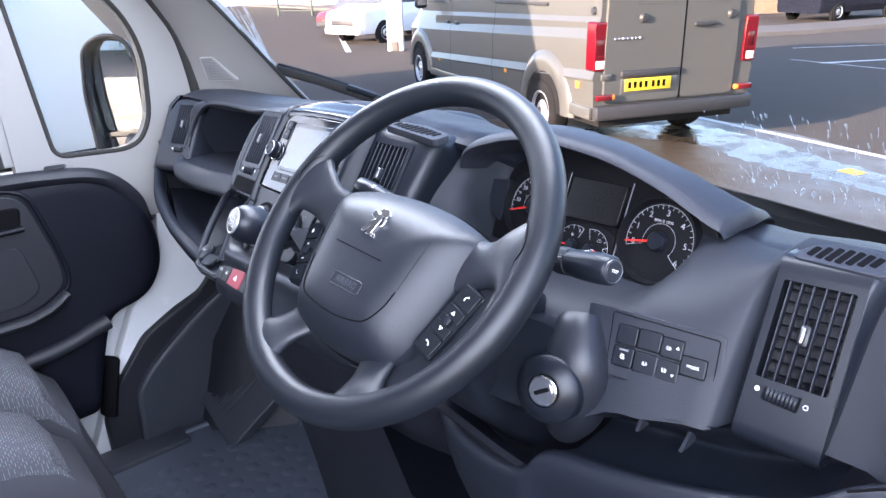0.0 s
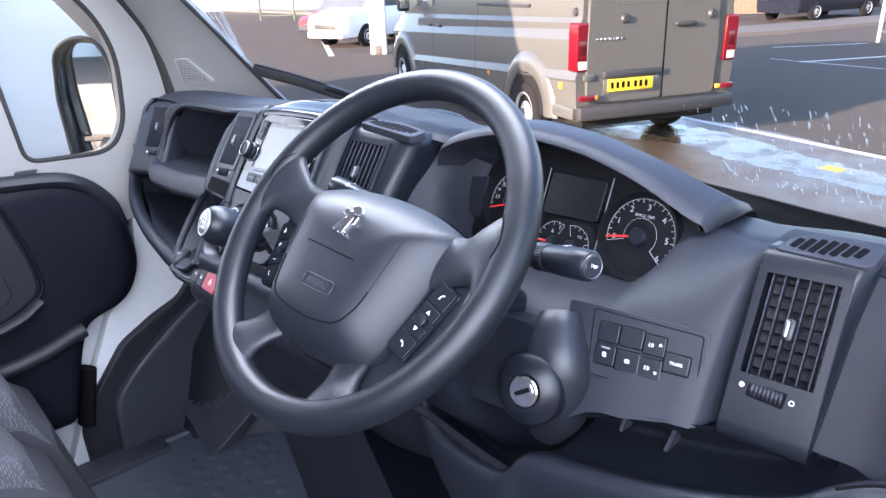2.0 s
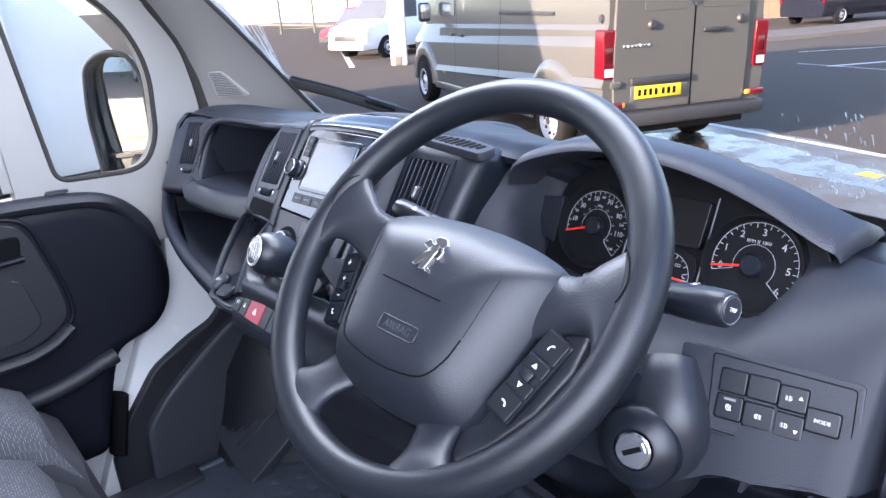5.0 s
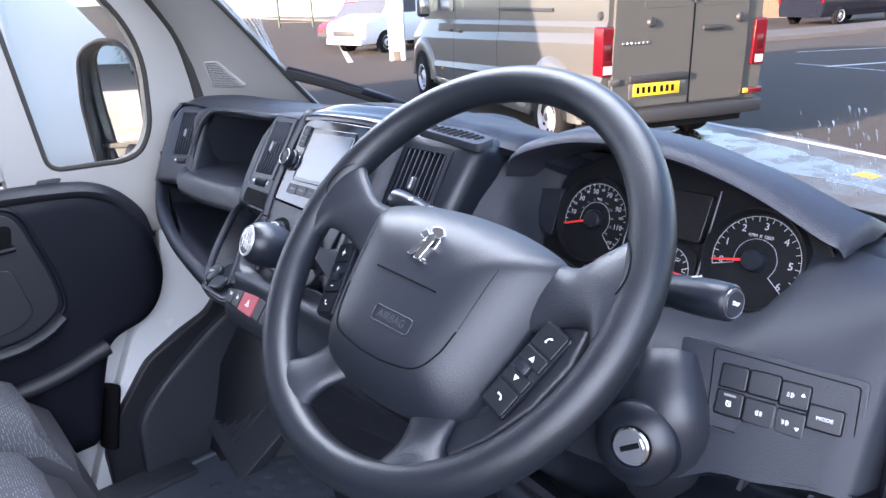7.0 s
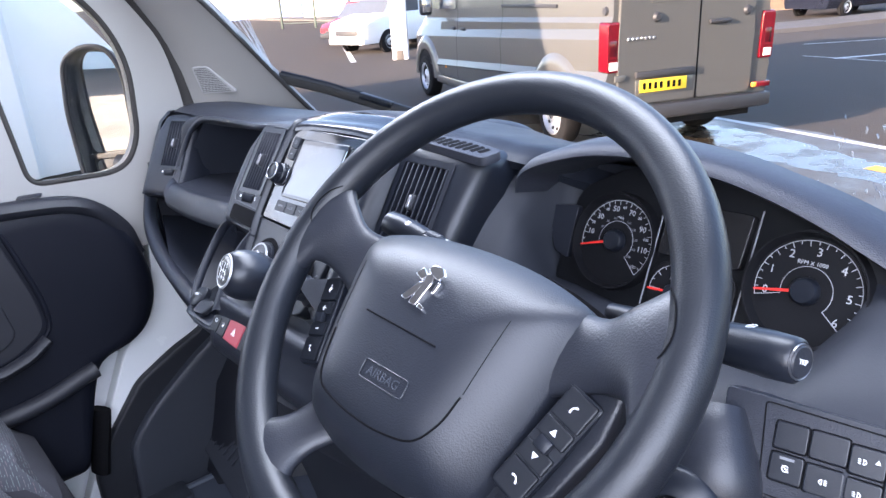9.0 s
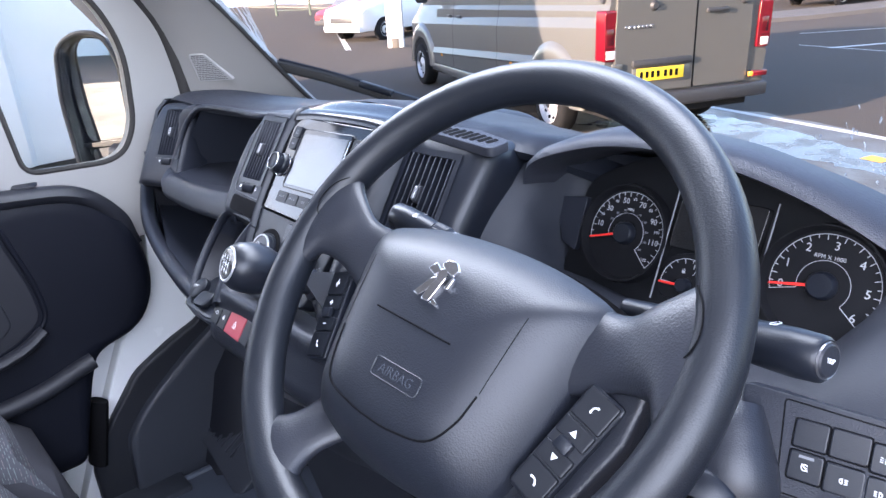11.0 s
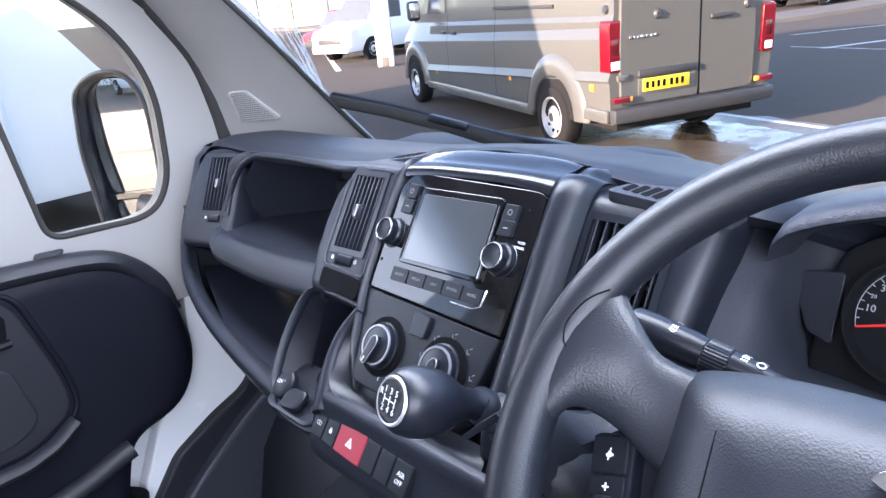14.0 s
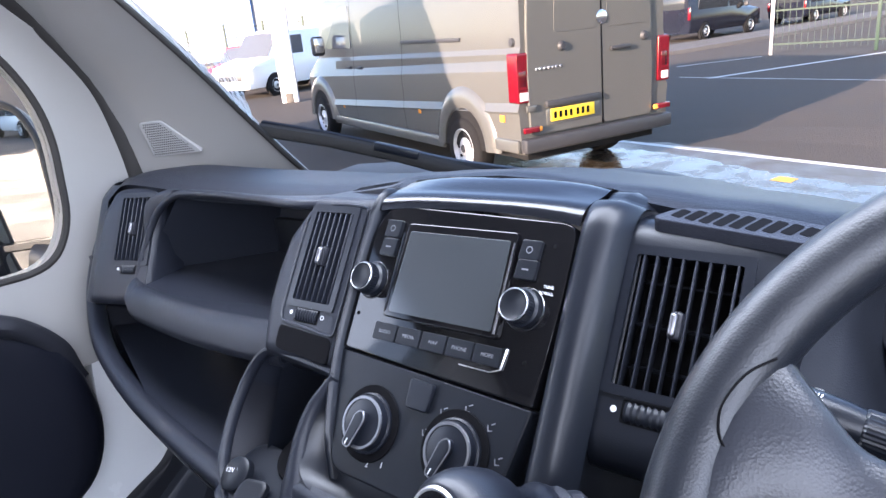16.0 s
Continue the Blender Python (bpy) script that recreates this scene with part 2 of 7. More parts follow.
def lathe(profile, seg=32, m=None, bm=None):
    """Turns (radius, height) rows about the third axis."""
    bm = bm or bmesh.new()
    rows = []
    for r, h in profile:
        if r < 1e-6:
            rows.append([bm.verts.new((0, 0, h))])
        else:
            rows.append([bm.verts.new((r * math.cos(2 * math.pi * i / seg), r * math.sin(2 * math.pi * i / seg), h)) for i in range(seg)])
    for a, b in zip(rows, rows[1:]):
        for i in range(seg):
            j = (i + 1) % seg
            if len(a) == 1 and len(b) > 1:
                bm.faces.new((a[0], b[i], b[j]))
            elif len(b) == 1 and len(a) > 1:
                bm.faces.new((a[i], b[0], a[j]))
            elif len(a) > 1:
                bm.faces.new((a[i], a[j], b[j], b[i]))
    if m is not None:
        bmesh.ops.transform(bm, matrix=m, verts=[v for r in rows for v in r])
    return bm


def spline(pts, n=6):
    """A smooth line through the points."""
    P = [Vector(p) for p in pts]
    P = [P[0] * 2 - P[1], *P, P[-1] * 2 - P[-2]]
    out = []
    for i in range(1, len(P) - 2):
        a, b, c, d = P[i - 1:i + 3]
        for j in range(n):
            t = j / n
            out.append(0.5 * (2 * b + (c - a) * t + (2 * a - 5 * b + 4 * c - d) * t * t + (3 * b - a - 3 * c + d) * t ** 3))
    out.append(P[-2])
    return out


def tube(path, rx, ry=None, up=(0, 0, 1), seg=12, closed=False, bm=None, caps=True):
    """A rod along a line; rx across it, ry along up. Radii may be lists."""
    bm = bm or bmesh.new()
    ry = ry or rx
    path = [Vector(p) for p in path]
    k = len(path)
    rings = []
    for i, p in enumerate(path):
        a = path[(i - 1) % k] if closed or i else path[0]
        b = path[(i + 1) % k] if closed or i < k - 1 else path[-1]
        d = (b - a).normalized()
        s = d.cross(Vector(up)).normalized()
        w = s.cross(d)
        r1 = rx[i] if isinstance(rx, (list, tuple)) else rx
        r2 = ry[i] if isinstance(ry, (list, tuple)) else ry
        rings.append([bm.verts.new(p + s * math.cos(2 * math.pi * j / seg) * r1 + w * math.sin(2 * math.pi * j / seg) * r2) for j in range(seg)])
    pairs = list(zip(rings, rings[1:])) + ([(rings[-1], rings[0])] if closed else [])
    for a, b in pairs:
        for j in range(seg):
            q = (j + 1) % seg
            bm.faces.new((a[j], a[q], b[q], b[j]))
    if caps and not closed:
        bm.faces.new(rings[0][::-1])
        bm.faces.new(rings[-1])
    return bm


def loft(sections, bm=None, closed=False, cap=False):
    """A skin over rows of points."""
    bm = bm or bmesh.new()
    rows = [[bm.verts.new(p) for p in s] for s in sections]
    k = len(rows[0])
    for a, b in zip(rows, rows[1:]):
        for i in range(k if closed else k - 1):
            j = (i + 1) % k
            bm.faces.new((a[i], a[j], b[j], b[i]))
    if cap:
        bm.faces.new(rows[0][::-1])
        bm.faces.new(rows[-1])
    return bm


def thicken(bm, t, side=(0.3, -0.7, 0.6)):
    """Gives a skin a thickness behind the side that is seen."""
    bmesh.ops.recalc_face_normals(bm, faces=bm.faces)
    if sum(f.normal.dot(Vector(side)) * f.calc_area() for f in bm.faces) < 0:
        bmesh.ops.reverse_faces(bm, faces=bm.faces[:])
    bmesh.ops.solidify(bm, geom=bm.faces[:], thickness=t)
    return bm


def lettering(words, size, m, mat, parent, name="lettering", label=""):
    cu = bpy.data.curves.new(name, "FONT")
    cu.body, cu.size, cu.align_x, cu.align_y, cu.extrude, cu.resolution_u = words, size, "CENTER", "CENTER", 0.00012, 2
    tmp = bpy.data.objects.new(name, cu)
    scene.collection.objects.link(tmp)
    dg = bpy.context.evaluated_depsgraph_get()
    me = bpy.data.meshes.new_from_object(tmp.evaluated_get(dg))
    bpy.data.objects.remove(tmp)
    me.transform(m)
    me.materials.clear()
    me.materials.append(mat)
    ob = new(name, me)
    ob.parent = parent
    if label:
        ob["label"] = label
    return ob


def mark(kind, s, m, bm=None):
    """Small printed signs: drop, lamp, bar, up, down, ring, phone, slash."""
    bm = bm or bmesh.new()
    d = 0.00015
    def bar(x, y, w, h, a=0.0):
        box((w * s, h * s, d), (0, 0, 0), bm=bm, m=m @ pose(x * s, y * s, 0, 0, 0, a))
    def circle(x, y, r, w=0.09, a0=0, a1=360):
        k = max(4, int((a1 - a0) / 24))
        o = [((x + r * math.cos(radians(a0 + (a1 - a0) * i / k))) * s, (y + r * math.sin(radians(a0 + (a1 - a0) * i / k))) * s, 0) for i in range(k + 1)]
        q = [((x + (r - w) * math.cos(radians(a0 + (a1 - a0) * i / k))) * s, (y + (r - w) * math.sin(radians(a0 + (a1 - a0) * i / k))) * s, 0) for i in range(k + 1)]
        vo, vi = [bm.verts.new(m @ Vector(p)) for p in o], [bm.verts.new(m @ Vector(p)) for p in q]
        for i in range(k):
            bm.faces.new((vo[i], vo[i + 1], vi[i + 1], vi[i]))
    def tri(x, y, r, up=1):
        vs = [bm.verts.new(m @ Vector(((x + a * r) * s, (y + b * r * up) * s, 0))) for a, b in ((-1, -0.8), (1, -0.8), (0, 0.9))]
        bm.faces.new(vs)
    if kind == "lamp":
        circle(0.12, 0, 0.32, a0=-90, a1=90)
        bar(0.12, 0, 0.09, 0.64)
        for i in (-1, 0, 1):
            bar(-0.25, i * 0.22, 0.3, 0.08, -12)
    elif kind == "foglamp":
        circle(-0.12, 0, 0.32, a0=90, a1=270)
        bar(-0.12, 0, 0.09, 0.64)
        for i in (-1, 0, 1):
            bar(0.25, i * 0.22, 0.34, 0.08)
        bar(0.25, 0, 0.06, 0.6, 12)
    elif kind == "ring":
        circle(0, 0, 0.4, 0.12)
    elif kind == "dot":
        circle(0, 0, 0.4, 0.4)
    elif kind == "up":
        tri(0, 0, 0.45)
    elif kind == "down":
        tri(0, 0, 0.45, -1)
    elif kind == "phone":
        circle(0.25, 0, 0.5, 0.15, 125, 235)
        bar(-0.0, 0.38, 0.26, 0.2, 35)
        bar(-0.0, -0.38, 0.26, 0.2, -35)
    elif kind == "phone_down":
        circle(0, -0.25, 0.5, 0.15, 35, 145)
        bar(0.38, 0.0, 0.2, 0.26, 35)
        bar(-0.38, 0.0, 0.2, 0.26, -35)
    elif kind == "plus":
        bar(0, 0, 0.8, 0.18)
        bar(0, 0, 0.18, 0.8)
    elif kind == "minus":
        bar(0, 0, 0.8, 0.18)
    elif kind == "mute":
        bar(-0.2, 0, 0.25, 0.3)
        tri(0.05, 0, 0.35)
        bar(0, 0, 0.1, 1.1, -40)
    elif kind == "eco":
        circle(0, 0, 0.4, 0.1, 30, 330)
        bar(0, 0, 0.09, 1.0, 45)
        bar(0.1, 0.0, 0.4, 0.1)
    elif kind == "triangle":
        for a in (90, 210, 330):
            bar(0.28 * math.cos(radians(a + 180)), 0.28 * math.sin(radians(a + 180)), 0.95, 0.08, a + 90)
        for a in (90, 210, 330):
            bar(0.13 * math.cos(radians(a + 180)), 0.13 * math.sin(radians(a + 180)), 0.45, 0.07, a + 90)
    elif kind == "lock":
        box((0.5 * s, 0.42 * s, d), (0, 0, 0), bm=bm, m=m @ pose(0, -0.15 * s, 0))
        circle(0, 0.1, 0.24, 0.09, 0, 180)
    elif kind == "screen":
        circle(0, -0.6, 0.9, 0.08, 50, 130)
        circle(0, -0.6, 0.45, 0.08, 50, 130)
        bar(-0.43, -0.08, 0.08, 0.42, 30)
        bar(0.43, -0.08, 0.08, 0.42, -30)
        bar(0, 0.0, 0.07, 0.5)
    elif kind == "figure":
        bar(-0.1, -0.2, 0.1, 0.5, 15)
        bar(0.12, -0.35, 0.4, 0.1, 10)
        bar(0.3, 0.2, 0.4, 0.1, 30)
    return bm


# ---- cab shell ----
def slab(a, b, bevel=0.0):
    """A box between two corners."""
    return box([abs(b[i] - a[i]) for i in range(3)], [(a[i] + b[i]) / 2 for i in range(3)], bevel)


solid("floor", slab((-0.95, -0.75, 0.40), (0.95, 0.98, 0.45)), DARK, "black moulded cab floor under the rubber mat", "floor", "structure")
solid("ceiling", slab((-0.92, -0.75, 2.04), (0.92, 0.42, 2.08)), PILLAR, "light grey cab roof lining", "ceiling", "structure")
solid("wall_rear", slab((-1.0, -0.80, 0.30), (1.0, -0.74, 2.10)), PILLAR, "grey steel bulkhead behind the seats", "wall", "structure")
solid("cargo_body", slab((-1.02, -4.3, 0.05), (1.02, -0.81, 2.25), 0.06), WHITE, "white load body of the van behind the cab", "van body", "structure")
# firewall and nose
solid("wall_front", slab((-0.95, 0.92, 0.2), (0.95, 0.98, 1.12)), DARK, "black bulkhead under the windscreen", "wall", "structure")
nose = loft([[(-0.95, 1.0, 1.06), (-0.5, 1.0, 1.10), (0, 1.0, 1.11), (0.5, 1.0, 1.08), (0.95, 1.0, 1.0)],
             [(-0.9, 1.3, 0.85), (-0.5, 1.45, 0.90), (0, 1.5, 0.92), (0.5, 1.45, 0.90), (0.9, 1.3, 0.85)],
             [(-0.85, 1.45, 0.5), (-0.5, 1.6, 0.5), (0, 1.65, 0.5), (0.5, 1.6, 0.5), (0.85, 1.45, 0.5)],
             [(-0.85, 1.4, 0.0), (-0.5, 1.5, 0.0), (0, 1.55, 0.0), (0.5, 1.5, 0.0), (0.85, 1.4, 0.0)]])
solid("bonnet", thicken(nose, 0.02), WHITE, "short white bonnet below the windscreen", "bonnet", "structure")


def glass_y(x, z):
    """Where the windscreen stands, for a place across and a height."""
    return 0.915 - 0.85 * (z - 1.33) - 0.10 * (x / 0.7) ** 2


xs = [-0.78 + 1.56 * i / 16 for i in range(17)]
zs = [1.18 + 0.775 * i / 8 for i in range(9)]
ws = solid("windscreen", loft([[(x, glass_y(x, z), z) for x in xs] for z in zs]), WINDSCREEN, "large raked windscreen with water marks", "windscreen", "structure")
ws.visible_shadow = False
# header above the glass
solid("roof_header", slab((-0.85, 0.28, 1.88), (0.85, 0.46, 2.05), 0.03), PILLAR, "grey header trim above the windscreen", "header trim", "structure")


# ---- pillars and passenger door side ----
PILLAR_ROWS = ((1.22, 0.68, 0.93), (1.27, 0.672, 0.893), (1.33, 0.662, 0.838), (1.40, 0.655, 0.779), (1.48, 0.636, 0.713), (1.565, 0.59, 0.637), (1.60, 0.565, 0.605), (1.75, 0.43, 0.475), (1.95, 0.26, 0.30))


def pillar_y(x, z):
    """Depth of the pillar trim, a wide panel that narrows upwards."""
    t = (x + 0.815) / 0.2
    for (z0, a0, b0), (z1, a1, b1) in zip(PILLAR_ROWS, PILLAR_ROWS[1:]):
        if z <= z1 or z1 == 1.95:
            k = (z - z0) / (z1 - z0)
            a, b = a0 + (a1 - a0) * k, b0 + (b1 - b0) * k
            return a + (b - a) * t - 0.012 * math.sin(math.pi * t) * max(0.3, min(1.0, (1.66 - z) / 0.1))


def pillar(name):
    rows = [[(-0.815 + 0.2 * i / 10, pillar_y(-0.815 + 0.2 * i / 10, z), z) for i in range(11)] for z in [1.22 + 0.73 * k / 24 for k in range(25)]]
    return solid(name, thicken(loft(rows), 0.02), PILLAR, "light grey grained plastic windscreen pillar trim", "pillar trim", "structure")


pillar("pillar_left")
edge = tube(spline([(-0.612, 0.893, 1.27), (-0.612, 0.839, 1.33), (-0.612, 0.780, 1.40), (-0.612, 0.714, 1.48), (-0.612, 0.638, 1.565), (-0.612, 0.606, 1.60), (-0.612, 0.476, 1.75), (-0.612, 0.30, 1.95)]), 0.005, seg=8)
solid("windscreen_trim", edge, RUBBER, "black rubber edge of the windscreen", "trim", "structure")
# the driver's pillar stands behind the open door and is not wide in view
solid("pillar_right", tube(spline([(0.93, 0.88, 1.2), (0.91, 0.78, 1.45), (0.88, 0.6, 1.7), (0.84, 0.36, 1.97)]), 0.04, 0.06, up=(0, 1, 0)), PILLAR, "grey windscreen pillar at the open driver's door", "pillar trim", "structure")
solid("pillar_rear", slab((0.88, -0.8, 0.4), (1.0, -0.52, 2.0), 0.02), WHITE, "white door post behind the driver's seat", "door post", "structure")
# widened inwards, out of view, to keep stray sun off the dash end
solid("pillar_rear_left", slab((-1.0, -0.8, 0.4), (-0.80, -0.45, 2.0), 0.02), WHITE, "white door post behind the passenger seat", "door post", "structure")
solid("roof_rail", slab((-0.98, -0.75, 1.93), (-0.82, 0.32, 2.06), 0.03), PILLAR, "grey roof rail over the passenger door", "roof rail", "structure")
solid("roof_rail_right", slab((0.84, -0.75, 1.88), (0.98, 0.32, 2.0), 0.03), WHITE, "white roof rail over the open driver's door", "roof rail", "structure")

# speaker grille in the pillar
GX, GZ = -0.730, 1.383
SPK = axes((GX, pillar_y(GX, GZ) - 0.001, GZ), (0.04, pillar_y(GX + 0.02, GZ) - pillar_y(GX - 0.02, GZ), 0), (0, pillar_y(GX, GZ + 0.02) - pillar_y(GX, GZ - 0.02), 0.04))
grille = thing("speaker_grille", "grey perforated tweeter grille set in the pillar trim", "speaker grille")
gl_out = rounded([(-0.036, 0.033), (0.004, 0.034), (0.052, -0.028), (-0.034, -0.028)], 0.006)
part("grille_plate", plate(gl_out, 0.003, -0.015, 0.0015, SPK), material("grille_grey", (0.33, 0.33, 0.33), 0.6, vary=0.04), grille)
holes = bmesh.new()
for iy in range(14):
    u = -0.0235 + iy * 0.0041
    x1 = 0.044 - max(0, (u + 0.024)) * 0.75
    n = int((x1 + 0.029) / 0.0037)
    for ix in range(n):
        lathe([(0.0, 0.0034), (0.00125, 0.0034), (0.00125, 0.0025)], 6, SPK @ pose(-0.029 + ix * 0.0037 + (iy % 2) * 0.0018, u, 0), holes)
h = part("perforation", holes, DARK, grille, "small dark holes")
h["kind"] = "stuff"

# door seal
solid("door_seal", tube(spline([(-0.822, 0.60, 0.95), (-0.818, 0.668, 1.15), (-0.812, 0.672, 1.31), (-0.812, 0.664, 1.398), (-0.812, 0.644, 1.483), (-0.812, 0.595, 1.565), (-0.810, 0.568, 1.603), (-0.80, 0.40, 1.76), (-0.79, 0.1, 1.88)]), 0.018, 0.022, up=(1, 0, 0), seg=12),
      RUBBER, "dark rubber seal round the passenger door", "door seal", "structure")
# body between the door and the footwell
DX = -0.80


DOORM = axes((DX, 0, 0), (0, 1, 0), (0, 0, 1))      # local x = forward, y = up, out = towards the driver
inner = plate(rounded([(0.23, 0.42), (0.62, 0.42), (0.72, 0.9), (0.68, 1.33), (0.60, 1.33), (0.53, 1.12), (0.50, 0.9), (0.42, 0.83), (0.30, 0.58), (0.23, 0.42)][:-1], 0.03), -0.012, -0.05, 0.008, DOORM)
solid("hinge_post", inner, WHITE, "white painted body post between door and dash", "door post", "structure")
# dark sill trims in the footwell
kick = plate(rounded([(0.29, 0.43), (0.29, 0.558), (0.343, 0.647), (0.423, 0.745), (0.514, 0.793), (0.585, 0.819), (0.66, 0.90), (0.70, 1.0), (0.82, 1.0), (0.82, 0.43)], 0.02), 0.010, -0.011, 0.008, DOORM)
cheek = plate(rounded([(0.36, 0.43), (0.369, 0.605), (0.42, 0.665), (0.48, 0.714), (0.55, 0.765), (0.611, 0.801), (0.70, 0.84), (0.82, 0.86), (0.82, 0.43)], 0.03), 0.030, 0.0, 0.012, DOORM)
solid("footwell_trim", cheek, FOOT, "dark grey moulded trim low in the passenger footwell", "footwell trim", "structure")
solid("kick_panel", kick, CARDGREY, "black plastic kick panel in the passenger footwell", "kick panel", "structure")

# ---- passenger door ----
solid("door_skin", slab((-0.95, -0.8, 0.30), (-0.862, 0.74, 1.19), 0.01), WHITE, "white outer skin of the passenger door", "door skin", "structure")
door = thing("door_1", "closed passenger door with dark plastic card and grey window surround", "door", kind="structure")
win_o = [(-0.50, 1.05), (0.60, 1.05), (0.665, 1.30), (0.61, 1.44), (0.535, 1.575), (0.38, 1.74), (0.12, 1.88), (-0.50, 1.90)]
win_i = [(0.325, 1.226), (0.505, 1.218), (0.548, 1.28), (0.562, 1.44), (0.520, 1.545), (0.35, 1.70), (0.31, 1.735), (0.292, 1.60)]
ro, ri = rounded(win_o, 0.05, 6), rounded(win_i, [0.03, 0.05, 0.04, 0.06, 0.06, 0.03, 0.02, 0.03], 6)
# surround: strips round the fixed light
def surround(o, i, name):
    b = bmesh.new()
    k = len(i)
    # match every inner point to an outer one by its bearing
    c = Vector((sum(p[0] for p in i) / k, sum(p[1] for p in i) / k))
    oo = []
    for p in i:
        d = (Vector(p[:2]) - c).normalized()
        best = None
        n = len(o)
        for j in range(n):
            a, e = Vector(o[j][:2]) - c, Vector(o[(j + 1) % n][:2]) - c
            den = d.x * (e.y - a.y) - d.y * (e.x - a.x)
            if abs(den) < 1e-9:
                continue
            t = (a.x * (e.y - a.y) - a.y * (e.x - a.x)) / den
            s = (a.x * d.y - a.y * d.x) / den
            if t > 0 and -1e-6 <= s <= 1 + 1e-6:
                best = t if best is None else max(best, t)
        q = c + d * (best or 0.3)
        oo.append((q.x, q.y))
    return ring(oo, [p[:2] for p in i], 0.0, -0.05, DOORM, b)


front_o = rounded([(0.245, 1.05), (0.60, 1.05), (0.665, 1.30), (0.655, 1.40), (0.635, 1.48), (0.585, 1.565), (0.43, 1.74), (0.33, 1.83), (0.235, 1.60)], 0.02, 6)
part("window_frame", surround(front_o, ri, "f"), PILLAR, door, "light grey window surround")
part("window_seal", tube([DOORM @ Vector((p[0], p[1], -0.004)) for p in ri], 0.006, closed=True, up=(1, 0, 0), seg=8), RUBBER, door, "black glass seal")
pane = part("pane", plate([(p[0], p[1]) for p in ri], -0.030, -0.034, 0, DOORM), WINDOW, door, "clear fixed quarter light")
pane.visible_shadow = False
pane2_o = [(-0.42, 1.235), (0.225, 1.232), (0.215, 1.60), (0.20, 1.88), (-0.42, 1.92)]
pane2 = part("pane", plate(pane2_o, -0.034, -0.038, 0, DOORM), WINDOW, door, "clear drop glass")
pane2.visible_shadow = False
part("window_bar", plate([(0.222, 1.22), (0.262, 1.22), (0.252, 1.60), (0.235, 1.84), (0.20, 1.84), (0.212, 1.60)], -0.004, -0.05, 0.004, DOORM), PILLAR, door, "light grey upright beside the quarter light")
part("glass_channel", tube([DOORM @ Vector(p) for p in ((0.218, 1.22, -0.005), (0.209, 1.6, -0.005), (0.197, 1.84, -0.005))], 0.007, up=(1, 0, 0), seg=8), RUBBER, door, "black glass channel")
# card
card = rounded([(-0.50, 0.60), (0.28, 0.60), (0.335, 0.78), (0.36, 0.84), (0.46, 0.865), (0.505, 0.95), (0.495, 1.06), (0.445, 1.155), (0.37, 1.20), (-0.50, 1.215)], [0.01, 0.02, 0.03, 0.04, 0.06, 0.06, 0.06, 0.06, 0.08, 0.02], 6)
part("door_card", plate(card, 0.055, -0.01, 0.03, DOORM), CARD, door, "dark moulded plastic door card", angle=50)
part("card_top", tube(spline([(-0.757, -0.45, 1.205), (-0.757, 0.1, 1.20), (-0.757, 0.30, 1.192), (-0.757, 0.40, 1.172), (-0.762, 0.462, 1.11), (-0.77, 0.485, 1.04)]), [0.022] * 19 + [0.020, 0.018, 0.016, 0.014, 0.012, 0.009, 0.007, 0.005, 0.003, 0.002, 0.001, 0.001], 0.018, seg=10), CARDGREY, door, "raised upper edge of the card")
part("arm_recess", plate(rounded([(-0.42, 0.905), (0.20, 0.905), (0.275, 0.95), (0.27, 1.02), (0.235, 1.155), (0.20, 1.175), (-0.42, 1.175)], 0.03), 0.056, 0.03, 0.002, DOORM), DARK, door, "recess round the door pull", angle=50)
part("recess_rim", tube([DOORM @ Vector((p[0], p[1], 0.056)) for p in rounded([(-0.42, 0.895), (0.20, 0.895), (0.285, 0.945), (0.28, 1.02), (0.245, 1.165), (0.205, 1.185), (-0.42, 1.185)], 0.03)], 0.005, closed=True, up=(1, 0, 0), seg=8), CARD, door)
part("pocket_panel", plate(rounded([(-0.42, 0.93), (0.185, 0.93), (0.225, 0.955), (0.205, 1.06), (-0.42, 1.07)], 0.02), 0.060, 0.05, 0.003, DOORM), CARDGREY, door, "dull grey insert")
part("pocket_lip", tube(spline([(-0.728, -0.4, 0.90), (-0.722, 0.1, 0.895), (-0.722, 0.21, 0.905), (-0.728, 0.27, 0.935)]), 0.016, 0.012, seg=10), CARDGREY, door, "grey lip under the insert")
part("lower_lip", tube(spline([(-0.735, -0.4, 0.79), (-0.73, 0.15, 0.80), (-0.74, 0.34, 0.835)]), 0.02, 0.018, seg=10), CARDGREY, door, "rounded lower ledge")
hd = part("door_handle", plate(rounded([(0.02, 1.10), (0.155, 1.085), (0.215, 1.095), (0.225, 1.145), (0.02, 1.155)], 0.015), 0.062, 0.04, 0.006, DOORM), VOID, door, "black handle recess")
part("pull_lever", tube(spline([DOORM @ Vector(p) for p in ((0.02, 1.13, 0.066), (0.045, 1.128, 0.07), (0.07, 1.105, 0.068), (0.14, 1.098, 0.064), (0.22, 1.098, 0.06))]), 0.009, 0.007, seg=8), CARD, hd, "dark pull lever")
part("lock_button", plate(rounded([(-0.02, -0.010), (0.022, -0.012), (0.026, 0.010), (-0.018, 0.012)], 0.006), 0.004, 0, 0.002, axes((-0.765, 0.31, 1.21), (0.25, 1, 0), (-1, 0.25, 0.1))), DARK, door, "small dark lock slide")
belt = tube(spline([(-0.79, 0.335, 0.72), (-0.785, 0.32, 0.66), (-0.78, 0.30, 0.58)]), 0.03, 0.016, seg=10)
part("door_check", belt, VOID, door, "black rubber door check")

